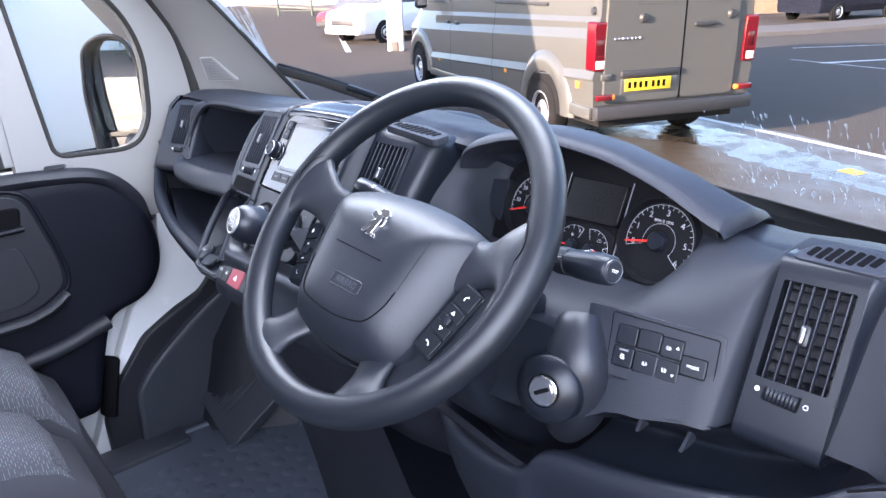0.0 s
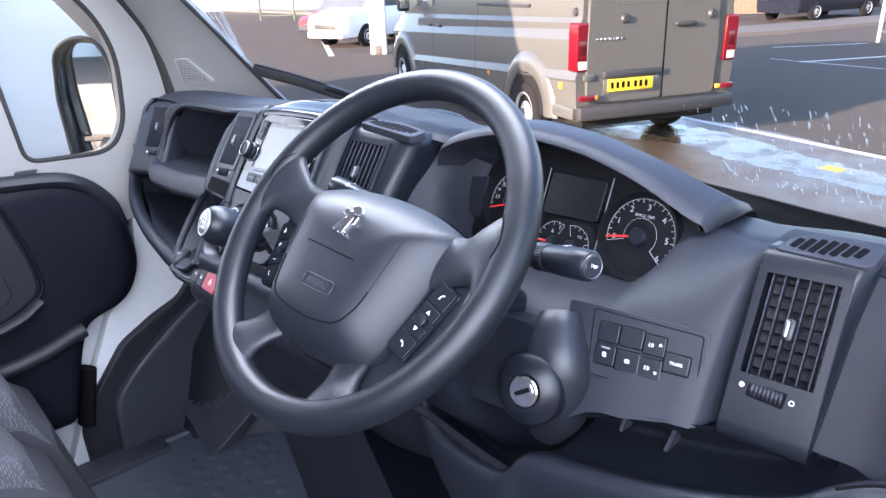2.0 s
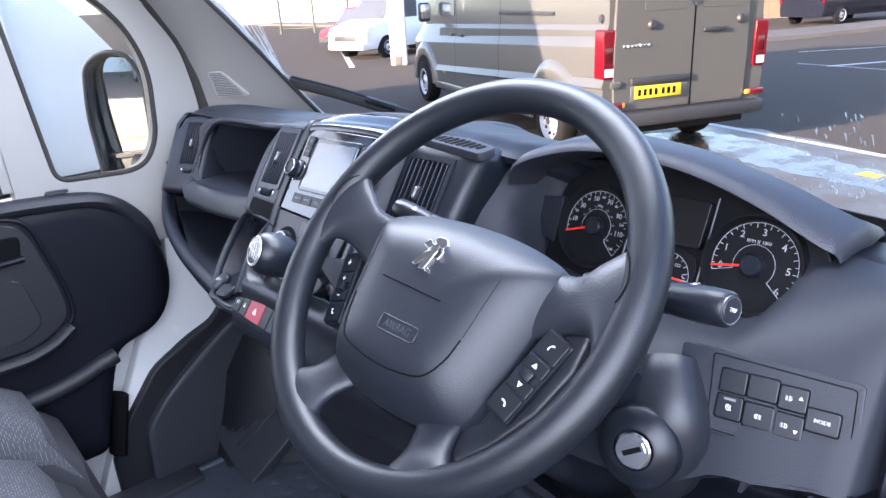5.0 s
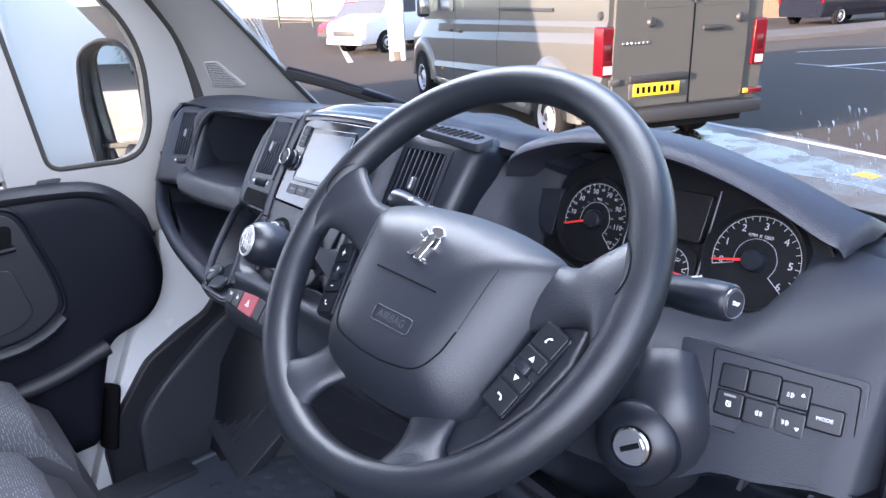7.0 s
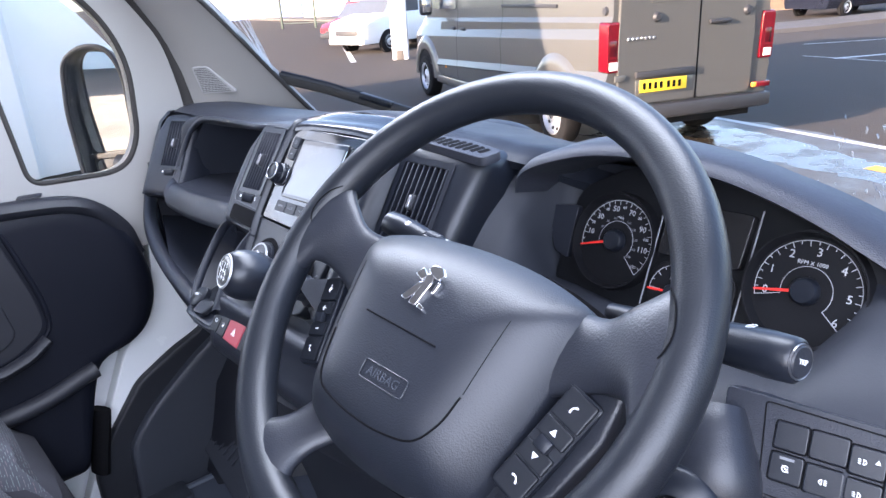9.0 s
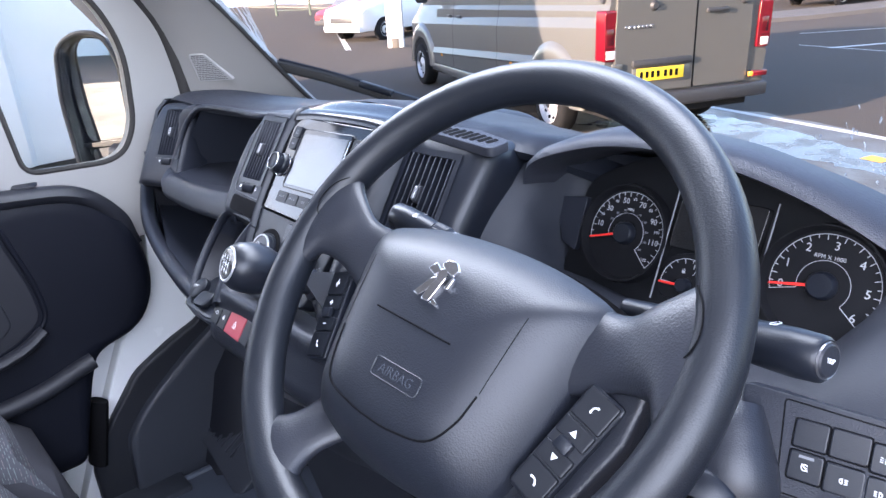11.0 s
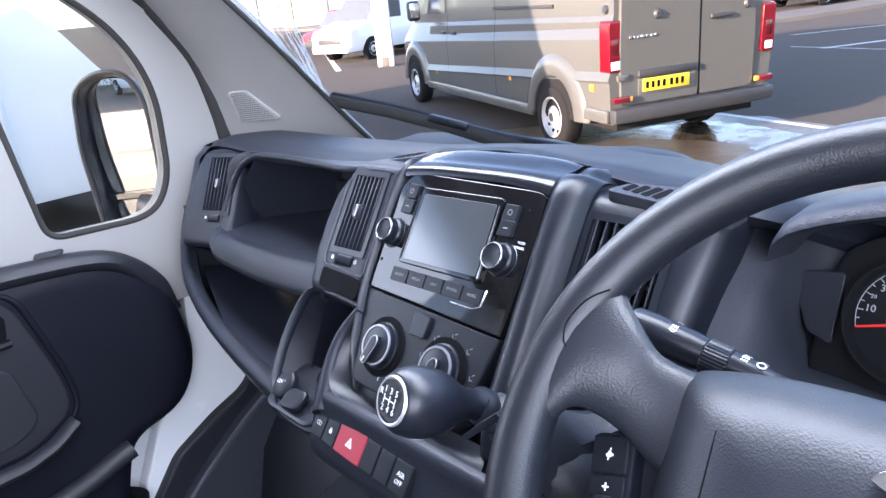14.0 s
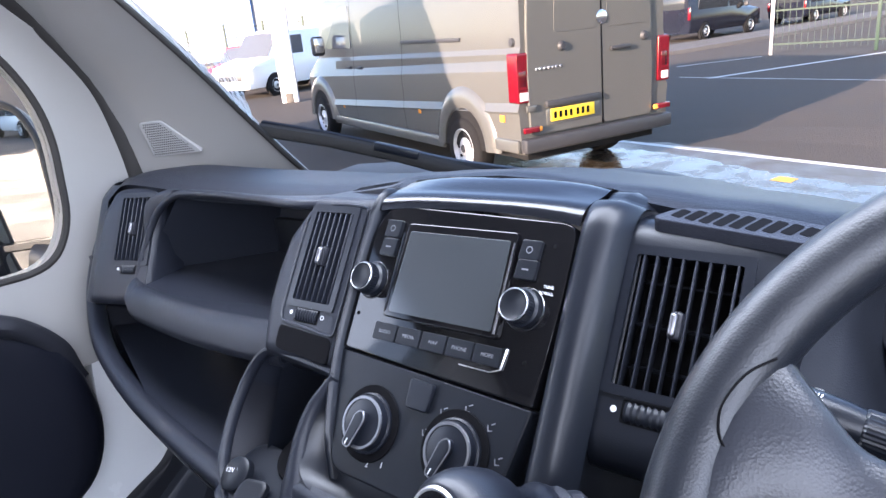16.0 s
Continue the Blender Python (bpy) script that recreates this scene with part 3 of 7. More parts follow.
# ---- door mirror outside ----
mir = thing("door_mirror", "black housed door mirror with two mirror glasses on the passenger door", "mirror")
MM = axes((-0.985, 0.540, 1.313), (0.785, 0.619, 0), (-0.034, 0.043, 1))
hou = rounded([(-0.075, -0.165), (0.058, -0.155), (0.075, -0.02), (0.075, 0.10), (0.045, 0.158), (-0.02, 0.165), (-0.075, 0.135), (-0.088, 0.02)], 0.03, 5)
gla = rounded([(-0.068, -0.078), (0.066, -0.071), (0.069, 0.0), (0.069, 0.10), (0.042, 0.147), (-0.017, 0.153), (-0.064, 0.126), (-0.076, 0.02)], 0.022, 5)
gl2 = rounded([(-0.058, -0.150), (0.050, -0.143), (0.060, -0.088), (-0.058, -0.094)], 0.018, 5)
TURN = pose(0.068, 0, 0.002) @ pose(0, 0, 0, 0, -8, 0)     # the glasses are turned in the housing, their outer edge deep
shell = [[MM @ Vector((x * 0.93, y * 0.95, -0.006 - 0.145 * (0.068 - x * 0.93))) for x, y, *_ in hou], [MM @ Vector((x * 0.93, y * 0.95, 0.006)) for x, y, *_ in hou]]
shell += [[MM @ Vector((x * k + dx, y * k, h)) for x, y, *_ in hou] for k, dx, h in ((0.97, 0.0, 0.012), (1.0, 0.0, 0.006), (0.98, -0.004, -0.02), (0.90, -0.012, -0.055), (0.66, -0.026, -0.090), (0.30, -0.036, -0.105))]
part("housing", loft(shell, closed=True, cap=True), SMOOTH, mir, "black rounded housing", angle=60)
part("mirror_glass", plate(gla, 0.0, -0.004, 0, MM @ TURN @ pose(0, 0, 0, 2.8, 0, 0) @ pose(-0.068, 0, 0)), MIRROR, mir, "upper flat mirror glass")
part("mirror_glass", plate(gl2, 0.0, -0.004, 0, MM @ TURN @ pose(-0.068, -0.12, 0) @ pose(0, 0, 0, 6, 0, 0) @ pose(0, 0.12, 0)), MIRROR, mir, "lower wide angle mirror glass")
part("glass_bar", plate(rounded([(-0.078, -0.092), (0.066, -0.085), (0.066, -0.074), (-0.078, -0.081)], 0.003), 0.006, -0.012, 0.002, MM @ TURN @ pose(-0.068, 0, 0)), SMOOTH, mir, "bar between the glasses")
part("mirror_rim", tube([MM @ Vector((x, y, 0.013)) for x, y in hou], 0.006, closed=True, up=tuple(MM.to_3x3() @ Vector((0, 0, 1))), seg=8), SMOOTH, mir)
part("mirror_arm", tube(spline([(-0.98, 0.55, 1.20), (-0.92, 0.56, 1.19), (-0.83, 0.55, 1.20)]), 0.025, 0.035), SMOOTH, mir, "black mounting arm")


# ---- dashboard ----
dash = thing("dashboard", "dark grey grained plastic van dashboard with open trays", "dashboard")
# top skin: rows from the front edge to the glass
TOP = [(-0.822, (0.615, 1.278), (0.63, 1.292), (0.66, 1.296), (0.72, 1.285), (0.80, 1.25)),
       (-0.77, (0.600, 1.316), (0.62, 1.328), (0.66, 1.332), (0.73, 1.320), (0.82, 1.27)),
       (-0.66, (0.590, 1.337), (0.610, 1.345), (0.65, 1.347), (0.74, 1.332), (0.83, 1.28)),
       (-0.45, (0.578, 1.335), (0.598, 1.341), (0.64, 1.343), (0.74, 1.328), (0.85, 1.27)),
       (-0.25, (0.576, 1.336), (0.594, 1.343), (0.63, 1.344), (0.76, 1.322), (0.87, 1.26)),
       (-0.17, (0.585, 1.340), (0.60, 1.345), (0.64, 1.345), (0.77, 1.323), (0.88, 1.26)),
       (-0.10, (0.584, 1.353), (0.60, 1.3565), (0.63, 1.356), (0.77, 1.326), (0.88, 1.26)),
       (0.01, (0.584, 1.361), (0.60, 1.3635), (0.63, 1.362), (0.77, 1.328), (0.88, 1.26)),
       (0.11, (0.586, 1.352), (0.60, 1.355), (0.63, 1.353), (0.77, 1.322), (0.88, 1.255)),
       (0.20, (0.590, 1.340), (0.605, 1.344), (0.64, 1.342), (0.76, 1.312), (0.86, 1.25)),
       (0.255, (0.600, 1.325), (0.615, 1.332), (0.65, 1.333), (0.76, 1.305), (0.86, 1.24)),
       (0.30, (0.66, 1.295), (0.68, 1.303), (0.70, 1.305), (0.76, 1.292), (0.84, 1.23)),
       (0.58, (0.66, 1.256), (0.68, 1.260), (0.70, 1.260), (0.74, 1.250), (0.80, 1.20)),
       (0.625, (0.640, 1.254), (0.655, 1.259), (0.68, 1.260), (0.73, 1.251), (0.79, 1.20)),
       (0.66, (0.612, 1.259), (0.622, 1.265), (0.645, 1.267), (0.71, 1.256), (0.78, 1.20)),
       (0.74, (0.597, 1.268), (0.61, 1.275), (0.63, 1.277), (0.69, 1.266), (0.76, 1.20)),
       (0.82, (0.59, 1.268), (0.60, 1.275), (0.63, 1.277), (0.68, 1.265), (0.75, 1.20)),
       (0.92, (0.57, 1.25), (0.585, 1.258), (0.61, 1.258), (0.65, 1.245), (0.72, 1.19))]
rows = []
for a, b in zip(TOP, TOP[1:]):
    for k in range(4):
        t = k / 4
        t = t * t * (3 - 2 * t)
        rows.append([(a[0] + (b[0] - a[0]) * k / 4, p[0] + (q[0] - p[0]) * t, p[1] + (q[1] - p[1]) * t) for p, q in zip(a[1:], b[1:])])
rows.append([(TOP[-1][0], *p) for p in TOP[-1][1:]])
rows = [[tuple(v) for v in spline(r, 4)] for r in rows]
part("dash_top", thicken(loft(rows), 0.012), DASHDARK, dash, "soft grey upper dash", angle=60)
# low dome on top at the middle
dome = []
for i in range(15):
    t = -1 + 2 * i / 14
    w = max(0.0, 1 - t * t) ** 0.5
    dome.append([(0.015 + 0.088 * t, 0.80 + (0.032 * w + 0.002) * math.cos(math.pi * j / 8), 1.296 + 0.012 * w ** 0.5 + 0.015 * w * math.sin(math.pi * j / 8)) for j in range(9)])
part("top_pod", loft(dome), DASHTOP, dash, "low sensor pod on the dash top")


def skin(sections, name, mat, label="", t=0.008, n=4, parent=None, angle=60):
    """A skin through stations across the dash, each a row of (x, y, z)."""
    out = []
    for a, b in zip(sections, sections[1:]):
        for k in range(n):
            s = k / n
            e = s * s * (3 - 2 * s)
            out.append([Vector((p[0] + (q[0] - p[0]) * s, p[1] + (q[1] - p[1]) * e, p[2] + (q[2] - p[2]) * e)) for p, q in zip(a, b)])
    out.append([Vector(p) for p in sections[-1]])
    return part(name, thicken(loft(out), t), mat, parent or dash, label, angle=angle)


# driver's half: face below the dials and round to the door
def st(x, *yz):
    return [(x, y, z) for y, z in yz]


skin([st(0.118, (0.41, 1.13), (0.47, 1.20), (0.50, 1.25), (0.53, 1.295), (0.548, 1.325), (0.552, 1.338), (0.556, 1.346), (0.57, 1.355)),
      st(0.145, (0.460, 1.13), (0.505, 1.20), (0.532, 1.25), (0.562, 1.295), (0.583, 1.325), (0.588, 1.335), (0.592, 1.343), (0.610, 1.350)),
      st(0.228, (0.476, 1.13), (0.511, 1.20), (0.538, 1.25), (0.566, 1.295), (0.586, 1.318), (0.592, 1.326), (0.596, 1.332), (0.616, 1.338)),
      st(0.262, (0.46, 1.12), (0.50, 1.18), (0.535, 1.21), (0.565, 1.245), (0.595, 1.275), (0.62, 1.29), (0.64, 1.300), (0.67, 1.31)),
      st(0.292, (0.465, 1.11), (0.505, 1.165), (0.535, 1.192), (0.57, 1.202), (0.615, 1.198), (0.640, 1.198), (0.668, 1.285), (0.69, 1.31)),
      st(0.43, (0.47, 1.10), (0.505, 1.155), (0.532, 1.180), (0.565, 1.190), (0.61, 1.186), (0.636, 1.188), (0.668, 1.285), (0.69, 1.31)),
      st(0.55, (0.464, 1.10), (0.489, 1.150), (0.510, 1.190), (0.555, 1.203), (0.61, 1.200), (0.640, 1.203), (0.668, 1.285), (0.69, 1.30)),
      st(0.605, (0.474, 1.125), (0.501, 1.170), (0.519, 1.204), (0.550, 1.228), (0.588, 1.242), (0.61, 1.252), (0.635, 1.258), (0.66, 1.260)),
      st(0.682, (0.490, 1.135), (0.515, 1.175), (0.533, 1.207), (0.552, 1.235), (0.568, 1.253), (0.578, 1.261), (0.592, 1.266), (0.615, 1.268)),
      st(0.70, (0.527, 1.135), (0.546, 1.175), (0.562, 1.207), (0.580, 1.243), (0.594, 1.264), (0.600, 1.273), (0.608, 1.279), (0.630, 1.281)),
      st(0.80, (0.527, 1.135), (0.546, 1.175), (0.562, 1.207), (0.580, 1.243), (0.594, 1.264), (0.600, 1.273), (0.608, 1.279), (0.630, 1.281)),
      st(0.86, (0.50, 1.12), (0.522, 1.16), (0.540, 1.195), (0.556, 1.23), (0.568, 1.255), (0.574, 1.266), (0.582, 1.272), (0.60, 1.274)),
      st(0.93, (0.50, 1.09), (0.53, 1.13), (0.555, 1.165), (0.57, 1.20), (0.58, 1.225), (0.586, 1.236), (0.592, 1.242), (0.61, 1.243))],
     "dash_face", LIT_FACE, "matt face round the dials, door light put into its colour")

# cowl over the dials
cowl = []
CL = spline([(0.270, 0.590, 1.296), (0.276, 0.588, 1.309), (0.290, 0.588, 1.320), (0.318, 0.591, 1.330), (0.357, 0.596, 1.3385), (0.40, 0.602, 1.340), (0.44, 0.606, 1.335), (0.48, 0.611, 1.327), (0.52, 0.615, 1.314), (0.556, 0.619, 1.298), (0.583, 0.622, 1.283), (0.604, 0.625, 1.271), (0.617, 0.628, 1.266)], 4)
n = len(CL)
for i, (x, y, z) in enumerate(CL):
    t = i / (n - 1)
    w = min(1.0, t / 0.10, (1 - t) / 0.03) ** 0.5
    k = max(0.0, (x - 0.52) / 0.09)
    back = 1.300 - 0.046 * max(0.0, min(1.0, (x - 0.28) / 0.33))
    cowl.append([(x, y + 0.075, z - 0.016), (x, y + 0.03, z - 0.006), (x, y + 0.005, z - 0.0015), (x, y - 0.003, z + 0.003 * w), (x, y - 0.001, z + 0.008 * w), (x + 0.002 * k, y + 0.010, z + 0.013 * w),
                 (x + 0.008 * k, y + 0.045, z + (0.014 + 0.006 * k) * w), (x + 0.006 * k, y + 0.085, (z + 0.010 * w) * 0.55 + (back + 0.012) * 0.45), (x, 0.735, back + 0.003), (x, 0.750, back - 0.012)])
cowl.append([(0.619, p[1], min(p[2], 1.262)) for p in cowl[-1]])
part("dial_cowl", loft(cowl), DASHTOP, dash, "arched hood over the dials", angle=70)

# ---- air vents ----
def vent(m, w, h, slats, cross, label, tab=0.0):
    """A framed outlet with upright slats, level bars behind, a bright tab and a thumbwheel below."""
    v = part("air_vent", ring(rounded([(-w / 2 - 0.0065, -h / 2 - 0.0065), (w / 2 + 0.0065, -h / 2 - 0.0065), (w / 2 + 0.0065, h / 2 + 0.0065), (-w / 2 - 0.0065, h / 2 + 0.0065)], 0.003),
                              rounded([(-w / 2, -h / 2), (w / 2, -h / 2), (w / 2, h / 2), (-w / 2, h / 2)], 0.002), 0.0012, -0.03, m), SMOOTH, dash, label)
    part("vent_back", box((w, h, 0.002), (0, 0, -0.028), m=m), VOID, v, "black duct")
    slat = None
    for i in range(slats):
        x = -w / 2 + w * (i + 0.5) / slats
        if slat is None:
            slat = box((0.0017, h, 0.013), (0, 0, 0), 0.0006, 1)
            ob = part("slat", slat, DASH, v)
            data = ob.data
        else:
            ob = new("slat", data)
            ob.parent = v
        ob.matrix_local = m @ pose(x, 0, -0.005, 0, 8, 0)
    for i in range(cross):
        y = -h / 2 + h * (i + 0.5) / cross
        if i == 0:
            ob = part("cross_bar", box((w, 0.0014, 0.006), (0, 0, 0)), SMOOTH, v)
            data2 = ob.data
        else:
            ob = new("cross_bar", data2)
            ob.parent = v
        ob.matrix_local = m @ pose(0, y, -0.019, 20, 0, 0)
    part("tab_holder", box((0.009, 0.019, 0.012), (0, tab, -0.001), 0.003, m=m), DARK, v)
    part("vent_tab", box((0.005, 0.016, 0.008), (-0.001, tab, 0.004), 0.0024, 3, m=m), SATIN, v, "bright silver tab")
    return v


def thumbwheel(m, w, v):
    n = 17
    prof = [(0.0, -w / 2)] + [(0.0095 if i % 2 else 0.0084, -w / 2 + w * i / (n - 1)) for i in range(n)] + [(0.0, w / 2)]
    part("thumbwheel", lathe(prof, 24, m @ pose(0, 0, -0.0062, 0, 90, 0)), SMOOTH, v, "ribbed thumbwheel", angle=20)
    part("wheel_slot", plate(rounded([(-w / 2 - 0.002, -0.0075), (w / 2 + 0.002, -0.0075), (w / 2 + 0.002, 0.0075), (-w / 2 - 0.002, 0.0075)], 0.002), 0.0003, -0.002, 0, m), VOID, v, "dark slot")
    part("flow_mark", mark("dot", 0.0055, m @ pose(-w / 2 - 0.007, 0, 0.0006)), PRINT, v)
    part("flow_mark", mark("ring", 0.0055, m @ pose(w / 2 + 0.007, 0, 0.0006)), PRINT, v)


def pod(m, left, right, u0, u1, w, h, mat, label, depth=0.05, cx=0.0, back=(0.02, 0.045, 0.075), r=0.016):
    """A vent housing: a flat face with an opening, rounded sides, rolling back over the top. left and right give the edge at a height."""
    w2, h2 = w / 2 + 0.006, h / 2 + 0.006
    uy, ny = m.to_3x3().inverted() @ Vector((0, 1, 0)), m.to_3x3().inverted() @ Vector((0, 0, 1))
    rows = [(u0 + uy.y * depth, -r * 0.9 + uy.z * depth), (u0, -r * 0.9), (u0 + r * 0.1, -r * 0.45), (u0 + r * 0.4, -r * 0.12), (u0 + r, 0), (-h2, 0), (-h2 * 0.33, 0), (h2 * 0.33, 0), (h2, 0)]
    rows += [(u1 - r * (1 - math.sin(a)), -r * (1 - math.cos(a))) for a in [radians(q) for q in (15, 35, 55, 75)]]
    rows += [(u1 + uy.y * d - ny.y * d * 0.12, -r * 0.74 + uy.z * d - ny.z * d * 0.12) for d in back]
    vs = []
    b = bmesh.new()
    for u, n in rows:
        uu = max(u0, min(u1, u))
        x0, x1 = left(uu), right(uu)
        cols = [(x0, -depth), (x0, -r * 0.8), (x0 + r * 0.12, -r * 0.4), (x0 + r * 0.45, -r * 0.1), (min(x0 + r, cx - w2 - 0.001), 0), (cx - w2, 0), (cx, 0), (cx + w2, 0), (max(x1 - r, cx + w2 + 0.001), 0), (x1 - r * 0.45, -r * 0.1), (x1 - r * 0.12, -r * 0.4), (x1, -r * 0.8), (x1, -depth)]
        vs.append([b.verts.new(m @ Vector((x, u, n + q))) for x, q in cols])
    for j in range(len(rows) - 1):
        for i in range(12):
            if 5 <= i < 7 and 5 <= j < 8:
                continue
            b.faces.new((vs[j][i], vs[j][i + 1], vs[j + 1][i + 1], vs[j + 1][i]))
    return part("vent_pod", b, mat, dash, label, angle=60)


def curve(*pairs):
    """A value that follows (height, value) pairs."""
    def f(u):
        for (a, p), (c, q) in zip(pairs, pairs[1:]):
            if u <= c:
                t = max(0.0, (u - a) / (c - a))
                return p + (q - p) * t
        return pairs[-1][1]
    return f


def between(o, i):
    """For every point of the inner outline, the point of the outer one on the same bearing."""
    k, n = len(i), len(o)
    c = Vector((sum(p[0] for p in i) / k, sum(p[1] for p in i) / k))
    out = []
    for p in i:
        d = (Vector(p[:2]) - c).normalized()
        best = 0.0
        for j in range(n):
            a, e = Vector(o[j][:2]) - c, Vector(o[(j + 1) % n][:2]) - c
            den = d.x * (e.y - a.y) - d.y * (e.x - a.x)
            if abs(den) < 1e-9:
                continue
            t = (a.x * (e.y - a.y) - a.y * (e.x - a.x)) / den
            q = (a.x * d.y - a.y * d.x) / den
            if t > 0 and -1e-6 <= q <= 1 + 1e-6:
                best = max(best, t)
        out.append((c.x + d.x * best, c.y + d.y * best))
    return out


def fine(pts, n=5):
    """More points along an outline."""
    out = []
    for a, b in zip(pts, pts[1:] + pts[:1]):
        for q in range(n):
            out.append((a[0] + (b[0] - a[0]) * q / n, a[1] + (b[1] - a[1]) * q / n))
    return out


def bezel(m, pts, r, w, h, name="vent_panel", depth=0.02, mat=SMOOTH, label="smooth vent surround", pillow=True):
    i = fine(rounded([(-w / 2 - 0.006, -h / 2 - 0.006), (w / 2 + 0.006, -h / 2 - 0.006), (w / 2 + 0.006, h / 2 + 0.006), (-w / 2 - 0.006, h / 2 + 0.006)], 0.004, 2), 4)
    o = between(rounded(pts, r, 6), i)
    b = bmesh.new()
    def at(f):
        return [(a[0] * (1 - f) + q[0] * f, a[1] * (1 - f) + q[1] * f) for a, q in zip(o, i)]
    soft = ((o, -depth), (o, -0.014), (at(0.06), -0.008), (at(0.18), -0.0035), (at(0.36), -0.001), (at(0.6), 0.0)) if pillow else ((o, -depth), (o, -0.003), (at(0.07), 0.0))
    loops = [[b.verts.new(m @ Vector((q[0], q[1], hh))) for q in pp] for pp, hh in (*soft, (i, 0.0), (i, -0.012))]
    for u, v in zip(loops, loops[1:]):
        for q in range(len(i)):
            e = (q + 1) % len(i)
            b.faces.new((u[q], u[e], v[e], v[q]))
    return part(name, b, mat, dash, label, angle=50)


VR = axes((0.7357, 0.5500, 1.2215), (1, 0.05, 0), (0, 0.49, 0.87))
pod(VR @ pose(0, 0, 0.004), curve((-0.100, -0.038), (-0.08, -0.041), (-0.03, -0.043), (0.05, -0.040), (0.072, -0.026)), curve((-0.100, 0.029), (-0.08, 0.034), (0.015, 0.041), (0.066, 0.0475), (0.072, 0.045)), -0.100, 0.070, 0.057, 0.086, SMOOTH, "smooth vent housing", cx=0.0)
v = vent(VR @ pose(0, 0, 0.0045), 0.057, 0.086, 6, 8, "driver's side air outlet")
thumbwheel(VR @ pose(-0.0045, -0.0545, 0.004, 0, 0, -4), 0.026, v)
VC = axes((0.181, 0.5235, 1.2865), (1, 0.07, -0.05), (0, 0.56, 0.83))
pod(VC @ pose(0, 0, 0.001), curve((-0.10, -0.0435), (0.08, -0.0435)), curve((-0.10, 0.062), (0.0, 0.068), (0.06, 0.074), (0.08, 0.070)), -0.10, 0.076, 0.068, 0.088, SMOOTH, "smooth vent housing", r=0.024)
v = vent(VC @ pose(0, 0, 0.0015), 0.068, 0.088, 8, 3, "central air outlet")
thumbwheel(VC @ pose(-0.005, -0.0595, 0.001), 0.034, v)
VL = axes((-0.148, 0.516, 1.302), (1, 0.03, 0), (0, 0.57, 0.82))
pod(VL @ pose(0, 0, 0.001), curve((-0.098, -0.052), (-0.05, -0.062), (0.0, -0.063), (0.025, -0.057), (0.045, -0.045), (0.064, -0.018)), curve((-0.098, 0.047), (0.064, 0.046)), -0.098, 0.063, 0.050, 0.086, DASH, "grained vent housing", depth=0.07, r=0.013)
v = vent(VL @ pose(0, 0, 0.0015), 0.050, 0.086, 7, 6, "central air outlet")
part("vent_frame", tube([VL @ Vector((x, u, 0.0015)) for x, u in rounded([(-0.036, -0.064), (0.040, -0.070), (0.040, 0.050), (-0.008, 0.052), (-0.038, 0.038)], [0.01, 0.006, 0.006, 0.02, 0.02])], 0.0014, closed=True, up=(0, -0.8, 0.6), seg=6), SMOOTH, v, "thin raised outline")
# no hollow here: a black plate carries the shade of the recess
part("pod_recess", plate(rounded([(-0.032, -0.090), (0.040, -0.095), (0.038, -0.072), (-0.034, -0.068)], 0.006), 0.0016, -0.01, 0.001, VL), VOID, v, "flat black plate for the shade of the recess under the outlet")
thumbwheel(VL @ pose(-0.001, -0.0555, 0.001), 0.028, v)
VLL = axes((-0.604, 0.556, 1.283), (1, 0.30, 0), (0, 0.50, 0.86))
pod(VLL @ pose(0, 0, 0.001), curve((-0.105, -0.075), (0.02, -0.072), (0.045, -0.060), (0.066, -0.040)), curve((-0.105, 0.040), (0.05, 0.040), (0.066, 0.032)), -0.105, 0.062, 0.056, 0.090, DASH, "grained vent housing", depth=0.06, r=0.013)
v = vent(VLL @ pose(0, 0, 0.0015), 0.056, 0.090, 7, 4, "passenger side air outlet")
thumbwheel(VLL @ pose(0.0, -0.0565, 0.001), 0.024, v)
# small outlet at the driver's end
VE = axes((0.862, 0.530, 1.205), (1, 0.25, 0), (0, 0.447, 0.894))
bezel(VE @ pose(0, 0, 0.003), [(-0.038, -0.045), (0.03, -0.045), (0.03, 0.05), (-0.03, 0.05)], 0.008, 0.045, 0.075, pillow=False)
vent(VE @ pose(0, 0, 0.005), 0.045, 0.075, 5, 8, "side window demister outlet")


# slotted demist outlets on top
def slots(m, w, n, label):
    m = m @ pose(0, 0, -0.0035)
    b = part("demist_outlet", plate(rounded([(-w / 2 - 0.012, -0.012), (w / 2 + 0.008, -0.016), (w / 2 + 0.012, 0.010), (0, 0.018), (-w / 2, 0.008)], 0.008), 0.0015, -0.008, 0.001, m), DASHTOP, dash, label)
    for i in range(n):
        x = -w / 2 + w * (i + 0.5) / n
        h = 0.010 + 0.010 * math.sin(math.pi * (i + 0.8) / (n + 0.6))
        # each slot is a flush black piece, its inner shade given by colour
        part("slot", plate(rounded([(-0.36 * w / n, -h / 2), (0.36 * w / n, -h / 2), (0.42 * w / n, h / 2), (-0.30 * w / n, h / 2)], 0.0015, 2), 0.0018, 0.0005, 0, m @ pose(x, 0, 0, 0, 0, -18)), VOID, b)


slots(axes((0.207, 0.5690, 1.3465), (1, 0.03, -0.10), (0, 0.97, 0.14)), 0.088, 9, "slotted demist outlet")
slots(axes((-0.150, 0.596, 1.3515), (1, 0, 0.14), (0, 1, 0.05)), 0.06, 8, "slotted demist outlet")
slots(axes((-0.61, 0.632, 1.3445), (1, 0.15, 0.05), (-0.15, 1, 0.03)), 0.06, 7, "slotted demist outlet")
